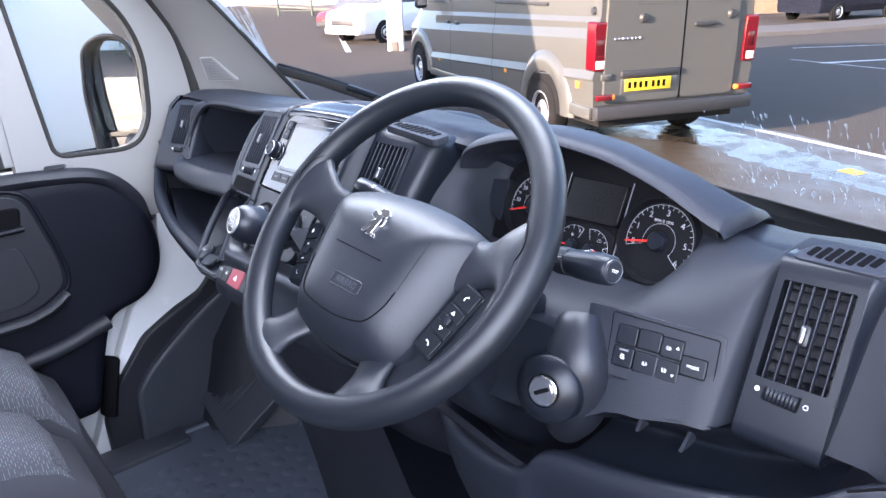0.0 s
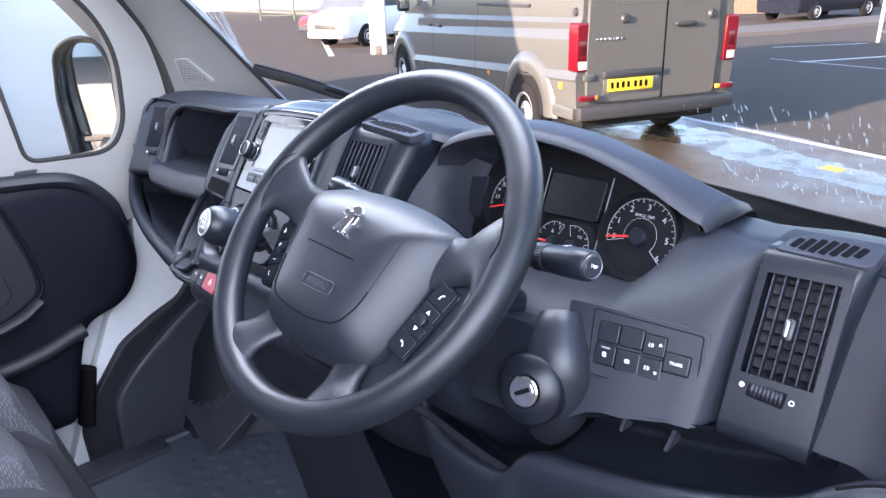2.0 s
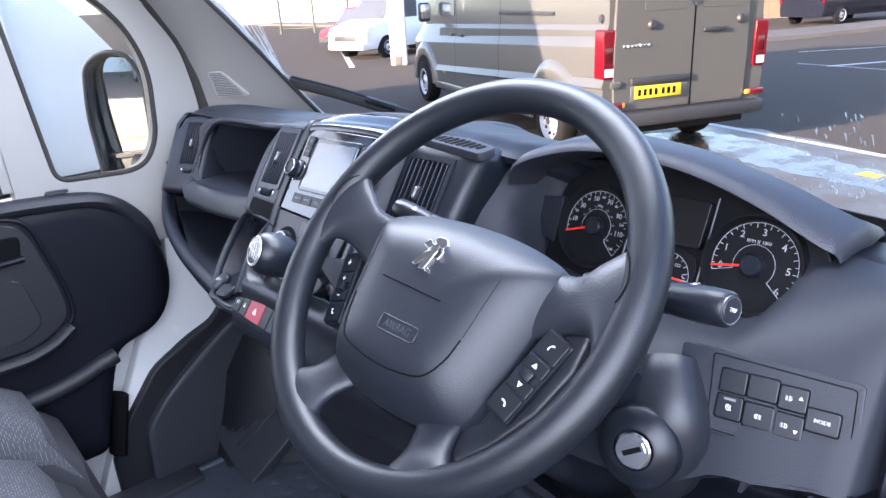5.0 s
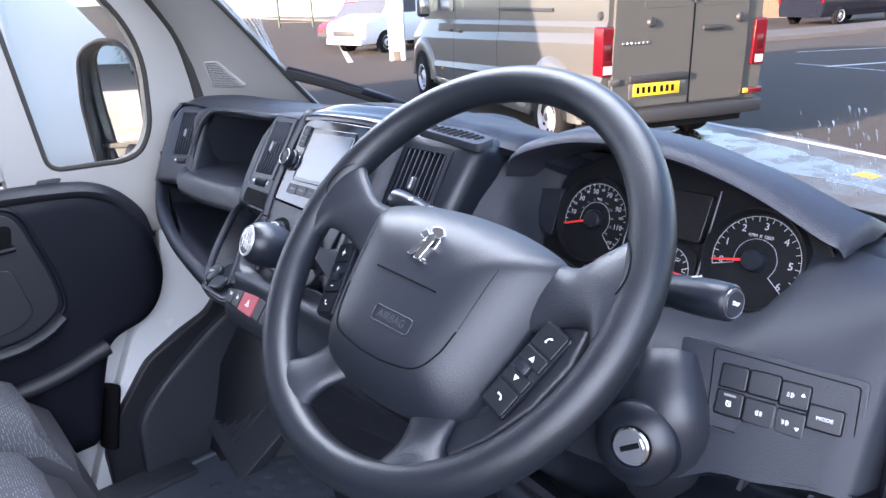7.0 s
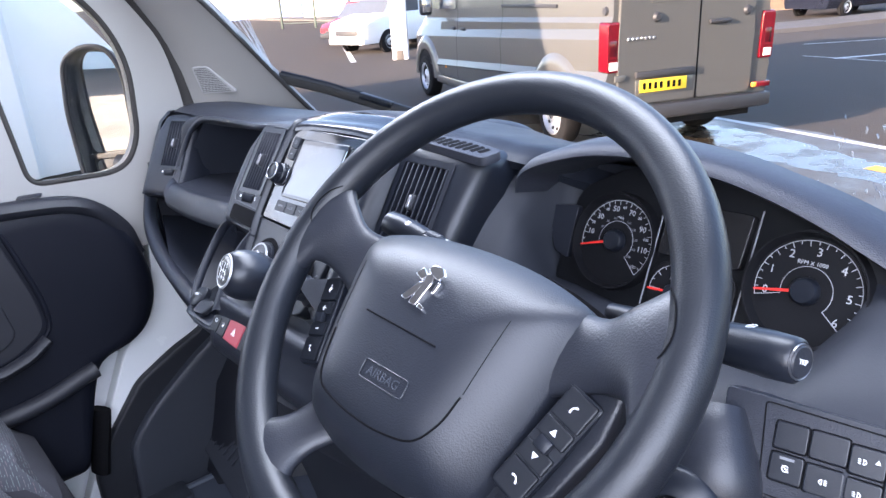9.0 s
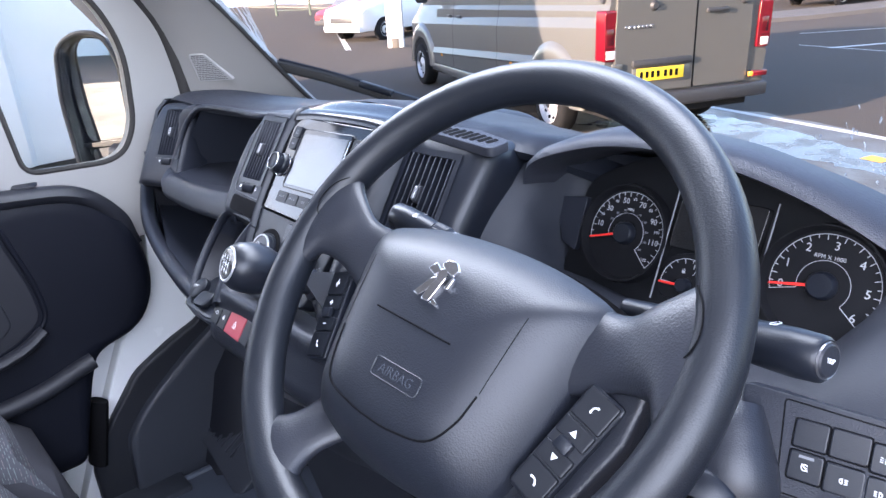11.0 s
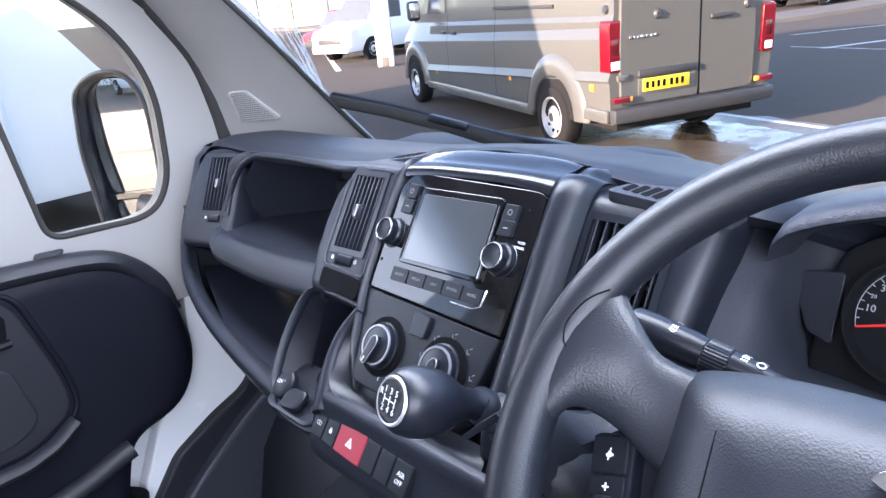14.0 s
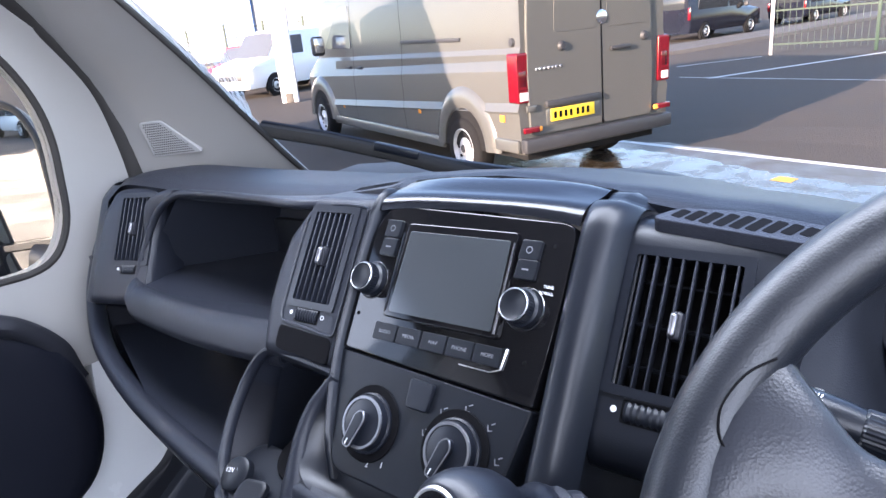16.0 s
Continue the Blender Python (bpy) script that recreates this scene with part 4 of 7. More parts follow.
slots(axes((0.742, 0.5900, 1.2850), (1, 0.05, 0), (0, 0.93, 0.36)), 0.056, 7, "slotted demist outlet")

# ---- passenger half: upper tray, bar, lower tray ----
def yl(x, z):
    return 0.488 + 0.5 * (z - 1.24) - 0.13 * (x + 0.19)


# inner shell of the trays
part("tray_back", slab((-0.66, 0.70, 1.05), (-0.10, 0.72, 1.330)), DASH, dash, "dark back of the trays")
part("tray_floor", thicken(loft([[(x, yl(x, 1.215) + 0.006, 1.216) for x in (-0.60, -0.50, -0.40, -0.30, -0.185)], [(x, 0.705, 1.216) for x in (-0.60, -0.50, -0.40, -0.30, -0.185)]]), 0.008, (0, 0, 1)), DASH, dash, "flat upper tray floor")
part("tray_roof", slab((-0.60, 0.590, 1.324), (-0.12, 0.715, 1.330)), DARK, dash)
part("tray_side", loft([[(-0.198, yl(-0.198, z) + 0.012, z), (-0.205, 0.705, z)] for z in (1.08, 1.15, 1.22, 1.28, 1.335)]), SMOOTH, dash, "right wall of the trays")
part("tray_side", loft([[(-0.600, 0.545, 1.20), (-0.585, 0.60, 1.20), (-0.49, 0.705, 1.20)], [(-0.575, 0.575, 1.27), (-0.55, 0.62, 1.27), (-0.46, 0.705, 1.27)], [(-0.52, 0.59, 1.332), (-0.49, 0.63, 1.328), (-0.43, 0.705, 1.325)]]), DASH, dash, "curved left wall of the upper tray")
part("tray_divider", slab((-0.47, 0.69, 1.22), (-0.30, 0.701, 1.27), 0.004), MATTE, dash, "sloped block at the back of the tray")
part("lower_tray_floor", loft([[(-0.70, 0.53, 1.13), (-0.45, 0.45, 1.10), (-0.22, 0.43, 1.09)], [(-0.70, 0.70, 1.08), (-0.45, 0.70, 1.06), (-0.19, 0.70, 1.06)]]), DASH, dash, "lower tray floor")
part("lower_tray_side", slab((-0.72, 0.53, 1.05), (-0.71, 0.72, 1.24)), DARK, dash)
# rim round the upper tray
rim = [(-0.580, 1.225), (-0.575, 1.264), (-0.558, 1.304), (-0.512, 1.329), (-0.44, 1.337), (-0.30, 1.341), (-0.195, 1.343)]
part("tray_rim", tube(spline([(x, yl(x, z) + 0.002, z) for x, z in rim] + [(-0.165, 0.585, 1.340)], 4), 0.005, 0.005, seg=10), DASH, dash, "rounded rim of the upper tray")
brow_in = spline([(x, yl(x, z) + 0.002, z) for x, z in rim] + [(-0.165, 0.585, 1.340)], 4)
brow_out = spline([(-0.581, 0.550, 1.225), (-0.580, 0.556, 1.27), (-0.574, 0.565, 1.318), (-0.53, 0.580, 1.337), (-0.45, 0.579, 1.337), (-0.30, 0.577, 1.339), (-0.20, 0.580, 1.343), (-0.165, 0.593, 1.346)], 4)
part("tray_brow", loft([[a, a * 0.5 + b * 0.5 + Vector((0, -0.003, 0.003)), b] for a, b in zip(brow_in, brow_out)]), DASH, dash, "grained edge above the upper tray", angle=70)
bar = [(-0.578, 1.212), (-0.565, 1.206), (-0.54, 1.202), (-0.40, 1.205), (-0.28, 1.210), (-0.195, 1.214)]
bars = []
for v in spline([(x, yl(x, z) + 0.018 * ((x + 0.595) / 0.4) ** 3, z + 0.006 * ((x + 0.595) / 0.4) ** 2) for x, z in bar], 5):
    k = 0.8 * min(1.0, (v.x + 0.600) / 0.06) ** 0.5 if v.x > -0.600 else 0.0
    bars.append([tuple(v + Vector(p)) for p in spline([(0, 0.050, 0.006), (0, 0.014, 0.008 + 0.006 * k), (0, 0.002, 0.009 + 0.007 * k), (0, -0.009, 0.002 + 0.006 * k), (0, -0.0175, -0.012 * k), (0, -0.019, -0.020 * k - 0.002), (0, -0.012, -0.027 * k - 0.003), (0, 0.030, -0.026)], 3)])
part("tray_bar", thicken(loft(bars), 0.003), DASH, dash, "broad slanting bar along the upper tray", angle=70)
lip = [(-0.715, 1.30), (-0.735, 1.26), (-0.742, 1.215), (-0.715, 1.165), (-0.655, 1.125), (-0.56, 1.103), (-0.45, 1.092), (-0.34, 1.088), (-0.235, 1.088)]
part("tray_lip", tube(spline([(x, yl(x, z), z) for x, z in lip], 5), 0.014, 0.012, seg=12), DASH, dash, "curved lip of the lower tray")
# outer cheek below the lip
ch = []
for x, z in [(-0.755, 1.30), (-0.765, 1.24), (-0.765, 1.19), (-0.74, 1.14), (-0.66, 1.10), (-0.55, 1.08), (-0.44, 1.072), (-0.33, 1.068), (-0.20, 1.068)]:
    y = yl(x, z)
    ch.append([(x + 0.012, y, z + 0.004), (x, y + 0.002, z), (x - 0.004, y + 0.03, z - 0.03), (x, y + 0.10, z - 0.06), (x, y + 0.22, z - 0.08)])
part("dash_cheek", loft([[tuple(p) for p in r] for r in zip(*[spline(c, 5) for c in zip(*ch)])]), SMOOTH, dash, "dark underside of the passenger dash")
ends = []
for k in range(9):
    u = -0.105 + 0.172 * k / 8
    a = VLL @ Vector((-0.068 + (0.02 if k == 8 else 0), u, -0.006))
    ends.append([a, a + Vector((-0.03, 0.004, -0.001)), a + Vector((-0.065, 0.028, -0.004)), a + Vector((-0.10, 0.075, -0.012)), a + Vector((-0.125, 0.14, -0.025))])
part("dash_end", loft([[tuple(v) for v in spline(r, 3)] for r in ends]), DASH, dash, "grained end of the dash against the pillar", angle=70)
# lower dash, all across
skin([st(-0.78, (0.62, 1.10), (0.64, 1.0), (0.70, 0.85), (0.80, 0.70)), st(-0.45, (0.52, 1.05), (0.56, 0.97), (0.64, 0.85), (0.78, 0.70)),
      st(-0.22, (0.42, 1.06), (0.46, 0.98), (0.56, 0.88), (0.74, 0.72)), st(0.05, (0.375, 1.07), (0.40, 1.0), (0.48, 0.90), (0.66, 0.74)),
      st(0.24, (0.40, 1.07), (0.43, 1.0), (0.50, 0.90), (0.68, 0.74)), st(0.33, (0.455, 1.03), (0.50, 0.97), (0.56, 0.88), (0.70, 0.74)),
      st(0.50, (0.452, 1.015), (0.48, 0.95), (0.54, 0.86), (0.70, 0.74)), st(0.60, (0.466, 1.05), (0.48, 0.96), (0.53, 0.86), (0.68, 0.74)),
      st(0.78, (0.478, 1.10), (0.49, 1.0), (0.53, 0.88), (0.66, 0.74)), st(0.93, (0.50, 1.12), (0.51, 1.0), (0.54, 0.88), (0.64, 0.74))],
     "lower_dash", DARK, "black lower dash")
# tray under the switch panel
well = []
for x, ty, tz, lz in ((0.545, 0.463, 1.098, 1.052), (0.57, 0.467, 1.108, 1.056), (0.605, 0.474, 1.125, 1.060), (0.65, 0.482, 1.130, 1.070), (0.69, 0.492, 1.135, 1.078), (0.74, 0.527, 1.138, 1.095), (0.785, 0.530, 1.142, 1.120)):
    well.append([tuple(v) for v in spline([(x, ty + 0.003, tz + 0.004), (x, ty + 0.010, tz - 0.005), (x, max(ty + 0.03, 0.525), tz - 0.028), (x, 0.552, max(tz - 0.055, lz + 0.008)), (x, 0.545, lz + 0.001), (x, 0.50, lz - 0.004), (x, 0.468, lz - 0.004)], 3)])
part("coin_tray", loft(well), SMOOTH, dash, "sunken open tray", angle=70)
for x0, x1 in ((0.598, 0.590), (0.652, 0.640)):
    part("tray_rib", loft([[(x0 + e, 0.526, 1.118), (x0 * 0.6 + x1 * 0.4 + e, 0.535, 1.095), (x1 + e, 0.530, 1.070)] for e in (-0.002, 0.0, 0.002)] + [[(x0 + 0.002, 0.56, 1.118), (x0 * 0.6 + x1 * 0.4 + 0.002, 0.56, 1.095), (x1 + 0.002, 0.56, 1.070)]]), FOOT, dash, "low upright rib in the tray")
lipline = [(0.340, 0.478, 1.040), (0.352, 0.474, 1.022), (0.375, 0.469, 1.006), (0.415, 0.462, 1.002), (0.465, 0.455, 1.008), (0.50, 0.452, 1.02), (0.52, 0.458, 1.045), (0.545, 0.462, 1.055), (0.60, 0.468, 1.062), (0.68, 0.476, 1.078), (0.76, 0.486, 1.105), (0.80, 0.495, 1.135), (0.83, 0.503, 1.148), (0.88, 0.508, 1.155), (0.94, 0.512, 1.160)]
part("tray_edge", loft([[p + Vector(d) for d in ((0, 0.05, -0.022), (0, 0.020, -0.008), (0, 0.008, -0.001), (0, 0, 0), (0, -0.006, -0.004), (0, -0.010, -0.014), (0, -0.008, -0.04), (0, 0.004, -0.09), (0, 0.03, -0.16))] for p in spline(lipline, 4)]), DASH, dash, "broad rolled lip of the lower dash", angle=70)
part("seam", tube(spline([(0.80, 0.4895, 1.137), (0.83, 0.4945, 1.152), (0.88, 0.500, 1.159), (0.94, 0.504, 1.165)]), 0.0012, seg=6), VOID, dash)

# centre stack side walls and hood
FACE = axes((0.008, 0.508, 1.303), (1, 0, 0), (0, 0.562, 0.827))
ROLL = [(-0.175, -0.012), (-0.14, 0.0), (-0.08, 0.002), (0.0, 0.003), (0.045, 0.002), (0.058, 0.0), (0.067, -0.004), (0.074, -0.012)]


def rolled(x, lift, drop=0.0, start=0):
    """A line up the face of the stack and back over its top."""
    return [FACE @ Vector((x, u, n + lift)) for u, n in ROLL[start:]] + [Vector((x + 0.008, 0.573 - lift * 0.9, 1.3605 - drop + lift * 0.2)), Vector((x + 0.008, 0.588 - lift * 0.9, 1.3625 - drop + lift * 0.2)), Vector((x + 0.008, 0.615 - lift * 0.9, 1.352 - drop + lift * 0.2)), Vector((x + 0.008, 0.640 - lift * 0.9, 1.332 - drop + lift * 0.2))]


cheek_r = [[tuple(v) for v in spline(rolled(0.1180 + 0.0155 * a, 0.0025 * (1 - a ** 4) - 0.001 - (0.018 if a == -1 else 0) - 0.016 * max(0.0, (a + 0.2) / 1.2) ** 2, 0.0065 + 0.007 * max(0, a)), 3)] for a in (-1, -0.9, -0.6, -0.25, 0.0, 0.25, 0.5, 0.75, 1)]
part("stack_cheek", loft(cheek_r), SMOOTH, dash, "broad rounded side of the centre stack", angle=70)
cheek_l = [[tuple(v) for v in spline([FACE @ Vector((-0.0985 + 0.0045 * a + (0.022 * min(1.0, max(0.0, (-0.07 - u) / 0.10)) if u < -0.07 else 0.0), u, n + 0.004 * (1 - a * a) - (0.02 if abs(a) == 1 else 0))) for u, n in ROLL] + [Vector((-0.090 + 0.0045 * a, 0.573, 1.3535)), Vector((-0.090 + 0.0045 * a, 0.588, 1.3555))], 3)] for a in (-1, -0.8, 0, 0.8, 1)]
part("stack_edge", loft(cheek_l), SMOOTH, dash, "narrow raised edge of the centre stack", angle=70)
hood = []
for i in range(11):
    x = -0.096 + 0.198 * i / 10
    e = 1 - abs(2 * i / 10 - 1) ** 3
    hood.append([FACE @ Vector((x, 0.050 + 0.006 * e, 0.0003)), FACE @ Vector((x, 0.058 + 0.005 * e, 0.0003)), FACE @ Vector((x, 0.066 + 0.004 * e, -0.004)), FACE @ Vector((x, 0.072 + 0.004 * e, -0.011)), Vector((x + 0.008, 0.573, 1.3565 + 0.007 * e)), Vector((x + 0.008, 0.586, 1.358 + 0.007 * e)), Vector((x + 0.008, 0.60, 1.354 + 0.006 * e))])
part("stack_hood", loft([[tuple(v) for v in spline(h, 3)] for h in hood]), HOOD, dash, "glossy rounded hood above the radio", angle=70)
part("hood_seam", tube([(-0.085, 0.587, 1.3585), (-0.05, 0.587, 1.3625), (0.01, 0.587, 1.3652), (0.07, 0.587, 1.3622), (0.11, 0.587, 1.3575)], 0.0012, seg=6), VOID, dash)


# ---- radio ----
radio = thing("car_radio", "piano black car radio with switched-off touch screen", "car radio")
fo = rounded([(-0.0955, -0.070), (0.0965, -0.078), (0.101, 0.0), (0.100, 0.052), (-0.082, 0.057), (-0.0975, 0.03)], [0.002, 0.002, 0.02, 0.012, 0.02, 0.03], 5)
part("fascia", plate(fo, 0.0, -0.02, 0.002, FACE), GLOSS, radio, "glossy piano black fascia")
so = rounded([(-0.056, -0.0385), (0.058, -0.0385), (0.056, 0.041), (-0.053, 0.041)], 0.004)
part("screen_frame", plate(so, 0.0035, 0.0, 0.0015, FACE), GLOSS, radio, "raised gloss frame")
part("screen", plate(rounded([(-0.050, -0.034), (0.052, -0.034), (0.051, 0.034), (-0.048, 0.034)], 0.002), 0.0042, 0.002, 0.0004, FACE), SCREEN, radio, "dull grey reflective screen")
for x, h in ((-0.0545, 0.066), (0.0545, 0.068)):
    part("screen_edge", box((0.0012, h, 0.0012), (x, -0.001, 0.0038), m=FACE), CHROME if x > 0 else SMOOTH, radio, "thin bright edge")
for x, u in ((-0.079, -0.0105), (0.073, -0.013)):
    K = FACE @ pose(x, u, 0) @ Matrix.Scale(0.85, 4)
    k = part("knob", lathe([(0.0165, 0), (0.0165, 0.006), (0.0145, 0.008), (0.0140, 0.017), (0.0128, 0.0185)], 36, K), SMOOTH, radio, "round rubber knob")
    gr = [((0.0150 if i % 2 else 0.0143) * math.cos(math.pi * i / 36), (0.0150 if i % 2 else 0.0143) * math.sin(math.pi * i / 36)) for i in range(72)]
    part("knurling", loft([[K @ Vector((p * f, q * f, h)) for p, q in gr] for f, h in ((0.9, 0.008), (1, 0.0085), (0.99, 0.0165), (0.9, 0.017))], closed=True), SMOOTH, k, "fine ribs", angle=25)
    part("knob_cap", lathe([(0.0, 0.0182), (0.0115, 0.0182), (0.0125, 0.019), (0.0128, 0.0175)], 32, K), MATTE, k)
    part("knob_ring", lathe([(0.0126, 0.0184), (0.0132, 0.0191), (0.0138, 0.0184)], 36, K), SILVER, k, "thin silver ring")
    part("knob_base", lathe([(0.0170, 0.0), (0.0185, 0.0012), (0.0190, 0)], 36, K), CHROME, k, "bright base ring")
for i, w in enumerate(("RADIO", "MEDIA", "NAV", "PHONE", "MORE")):
    x = -0.050 + i * 0.0256
    b = part("radio_button", plate(rounded([(x - 0.0122, -0.0575), (x + 0.0122, -0.0575), (x + 0.0122, -0.0435), (x - 0.0122, -0.0435)], 0.0015), 0.0016, 0, 0.0006, FACE), MATTE, radio, "flat black key")
    lettering(w, 0.0042, FACE @ pose(x, -0.0505, 0.0017), GREYPRINT, b)
part("key_chrome", tube([FACE @ Vector(p) for p in ((0.030, -0.0612, 0.001), (0.058, -0.0615, 0.001), (0.066, -0.058, 0.001), (0.0675, -0.043, 0.001))], 0.001, seg=6), CHROME, radio, "bright line under the keys")
for x, us in ((-0.0695, (0.035, 0.019)), (0.068, (0.029, 0.0145))):
    for u in us:
        b = part("radio_button", plate(rounded([(x - 0.0085, u - 0.0075), (x + 0.0085, u - 0.0075), (x + 0.0090, u + 0.0075), (x - 0.0075, u + 0.0075)], 0.002), 0.0035, 0, 0.0008, FACE), MATTE, radio, "small black key")
        part("key_sign", mark("ring" if u > 0.02 else "minus", 0.007, FACE @ pose(x, u, 0.0036)), GREYPRINT, b)
lettering("TUNE", 0.0032, FACE @ pose(0.0885, 0.0045, 0.0005, 0, 0, 0), PRINT, radio)
lettering("SCROLL", 0.0032, FACE @ pose(0.0875, 0.000, 0.0005, 0, 0, 0), PRINT, radio)
for x, u in ((-0.086, -0.040), (-0.080, 0.042), (0.086, 0.034), (0.083, -0.050)):
    part("fixing_hole", lathe([(0, 0.0004), (0.0016, 0.0004), (0.0017, 0)], 12, FACE @ pose(x, u, 0)), VOID, radio)

# ---- heater controls ----
heater = thing("heater_panel", "matt black heater panel with two rotary dials", "heater controls")
ho = rounded([(-0.0735, -0.166), (0.080, -0.168), (0.0965, -0.0795), (-0.0955, -0.0715)], [0.014, 0.02, 0.002, 0.002], 5)
part("panel", plate(ho, -0.001, -0.02, 0.002, FACE), MATTE, heater, "satin black panel")
for x, u, turn in ((-0.042, -0.1225, -18), (0.043, -0.1215, -20)):
    part("dial_well", lathe([(0.030, -0.0006), (0.0295, 0.0004), (0.0, 0.0006)], 40, FACE @ pose(x, u, 0)), VOID, heater, "dark disc behind the dial")
    D = FACE @ pose(x, u, 0) @ Matrix.Diagonal((0.80, 0.80, 0.62, 1))
    d = part("dial", lathe([(0.0295, -0.001), (0.0295, 0.004), (0.0275, 0.0055), (0.0265, 0.005), (0.0258, 0.013), (0.0225, 0.0145), (0.0, 0.0145)], 48, D), SMOOTH, heater, "round black rotary dial")
    part("dial_ring", lathe([(0.0224, 0.0143), (0.0226, 0.0155), (0.0250, 0.0155), (0.0256, 0.0135)], 64, D), SATIN, d, "chrome ring")
    part("dial_grip", plate(rounded([(-0.0045, -0.0255), (0.0045, -0.0255), (0.0065, 0.006), (0.0, 0.0125), (-0.0065, 0.006)], 0.004), 0.024, 0.0145, 0.002, D @ pose(0, 0, 0, 0, 0, turn)), SMOOTH, d, "raised pointer grip")
    part("grip_edge", tube([D @ pose(0, 0, 0, 0, 0, turn) @ Vector((p[0] * 1.03, p[1] * 1.02, 0.0225)) for p in rounded([(-0.0045, -0.0255), (0.0045, -0.0255), (0.0065, 0.006), (0.0, 0.0125), (-0.0065, 0.006)], 0.004)], 0.0007, closed=True, up=(0, -0.83, 0.56), seg=6), SATIN, d, "silver outline of the grip")
    part("pointer", box((0.0012, 0.006, 0.0006), (0, -0.021, 0.0243), m=D @ pose(0, 0, 0, 0, 0, turn)), PRINT, d)
for w, x, u in (("2", -0.034, -0.1525), ("1", -0.0195, -0.149)):
    lettering(w, 0.006, FACE @ pose(x, u, -0.0005), PRINT, heater)
for i, a in enumerate((165, 128, 90, 50, 10)):
    part("airflow_sign", mark("figure", 0.009, FACE @ pose(0.045 + 0.034 * math.cos(radians(a)), -0.123 + 0.034 * math.sin(radians(a)), -0.0006)), GREYPRINT, heater)
part("recirculation_button", plate(rounded([(-0.009, -0.102), (0.012, -0.102), (0.014, -0.0805), (-0.010, -0.0795)], 0.003), 0.003, 0, 0.001, FACE), SMOOTH, heater, "square black key")

# ---- centre console: switches, cup holder ----
CON = axes((-0.012, 0.3855, 1.119), (1, -0.04, 0), (0, 0.60, 0.80))
con = thing("centre_console", "black console below the heater with a row of switches", "console")
sec = []
for x, n in ((-0.116, -0.012), (-0.110, -0.003), (-0.09, 0.0), (0.0, 0.0), (0.12, 0.0), (0.20, -0.004), (0.235, -0.016), (0.25, -0.04)):
    sec.append([FACE @ Vector((x - 0.008, u, q + n)) for u, q in ((-0.184, 0.0), (-0.189, 0.0055), (-0.197, 0.005), (-0.210, 0.0), (-0.232, -0.0045), (-0.245, -0.007), (-0.256, -0.016), (-0.262, -0.03), (-0.268, -0.06))])
part("console_body", thicken(loft([[tuple(v) for v in spline(s, 3)] for s in sec]), 0.004), DASH, con, "rounded grained console", angle=70)
out_ = spline([(x, u, 0) for x, u in ((-0.092, -0.092), (-0.101, -0.104), (-0.112, -0.122), (-0.118, -0.145), (-0.119, -0.172), (-0.118, -0.19), (-0.116, -0.205), (-0.112, -0.215))], 4)
in_ = spline([(x, u, 0) for x, u in ((-0.090, -0.098), (-0.096, -0.110), (-0.104, -0.128), (-0.1065, -0.148), (-0.104, -0.168), (-0.100, -0.182), (-0.098, -0.195), (-0.098, -0.205))], 4)
part("console_band", loft([[tuple(FACE @ Vector(p)) for p in ((o.x + 0.003, o.y, -0.06), (o.x, o.y, -0.012), (o.x + 0.001, o.y, 0.001), (o.x * 0.7 + i.x * 0.3, o.y * 0.7 + i.y * 0.3, 0.0065), (i.x * 0.8 + o.x * 0.2, i.y * 0.8 + o.y * 0.2, 0.007), (i.x + 0.002, i.y, 0.002), (i.x + 0.003, i.y, -0.012))] for o, i in zip(out_, in_)]), DASH, con, "raised grained band beside the heater", angle=70)
ri_ = spline([(x, u, 0) for x, u in ((-0.090, -0.098), (-0.096, -0.110), (-0.104, -0.128), (-0.1065, -0.148), (-0.104, -0.166), (-0.095, -0.181), (-0.072, -0.1885), (-0.012, -0.1895), (0.06, -0.1895), (0.12, -0.1895))], 4)
re_ = spline([(x, u, 0) for x, u in ((-0.094, -0.08), (-0.090, -0.103), (-0.084, -0.13), (-0.079, -0.148), (-0.074, -0.160), (-0.062, -0.167), (-0.04, -0.168), (0.0, -0.168), (0.06, -0.169), (0.10, -0.169))], 4)
part("console_recess", loft([[tuple(FACE @ Vector(p)) for p in ((a.x, a.y, 0.004), (a.x * 0.85 + e.x * 0.15, a.y * 0.85 + e.y * 0.15, -0.004), (a.x * 0.5 + e.x * 0.5, a.y * 0.5 + e.y * 0.5, -0.013), (e.x, e.y, -0.016))] for a, e in zip(ri_, re_)]), SMOOTH, con, "smooth sunken edge round the heater", angle=70)
for i, (x, w) in enumerate(zip((-0.1, -0.0775, -0.0435, -0.0095, 0.0135, 0.038), (0.021, 0.021, 0.044, 0.021, 0.021, 0.024))):
    red = i == 2
    b = part("hazard_switch" if red else "console_switch", plate(rounded([(x + 0.022 - w / 2, -0.0145), (x + 0.022 + w / 2, -0.0145), (x + 0.022 + w / 2, 0.0145), (x + 0.022 - w / 2, 0.0145)], 0.0015), 0.0045, -0.004, 0.001, CON), RED if red else MATTE, con, "dull red hazard switch" if red else "dark key")
    if red:
        part("sign", mark("triangle", 0.010, CON @ pose(x + 0.022, -0.001, 0.0047)), PRINT, b)
    elif i == 1:
        part("sign", mark("lock", 0.008, CON @ pose(x + 0.022, 0, 0.0047)), PRINT, b)
    elif i == 0:
        part("sign", mark("screen", 0.008, CON @ pose(x + 0.022, 0, 0.0047)), PRINT, b)
    elif i == 5:
        lettering("ASR", 0.006, CON @ pose(x + 0.022, 0.003, 0.0047), PRINT, b)
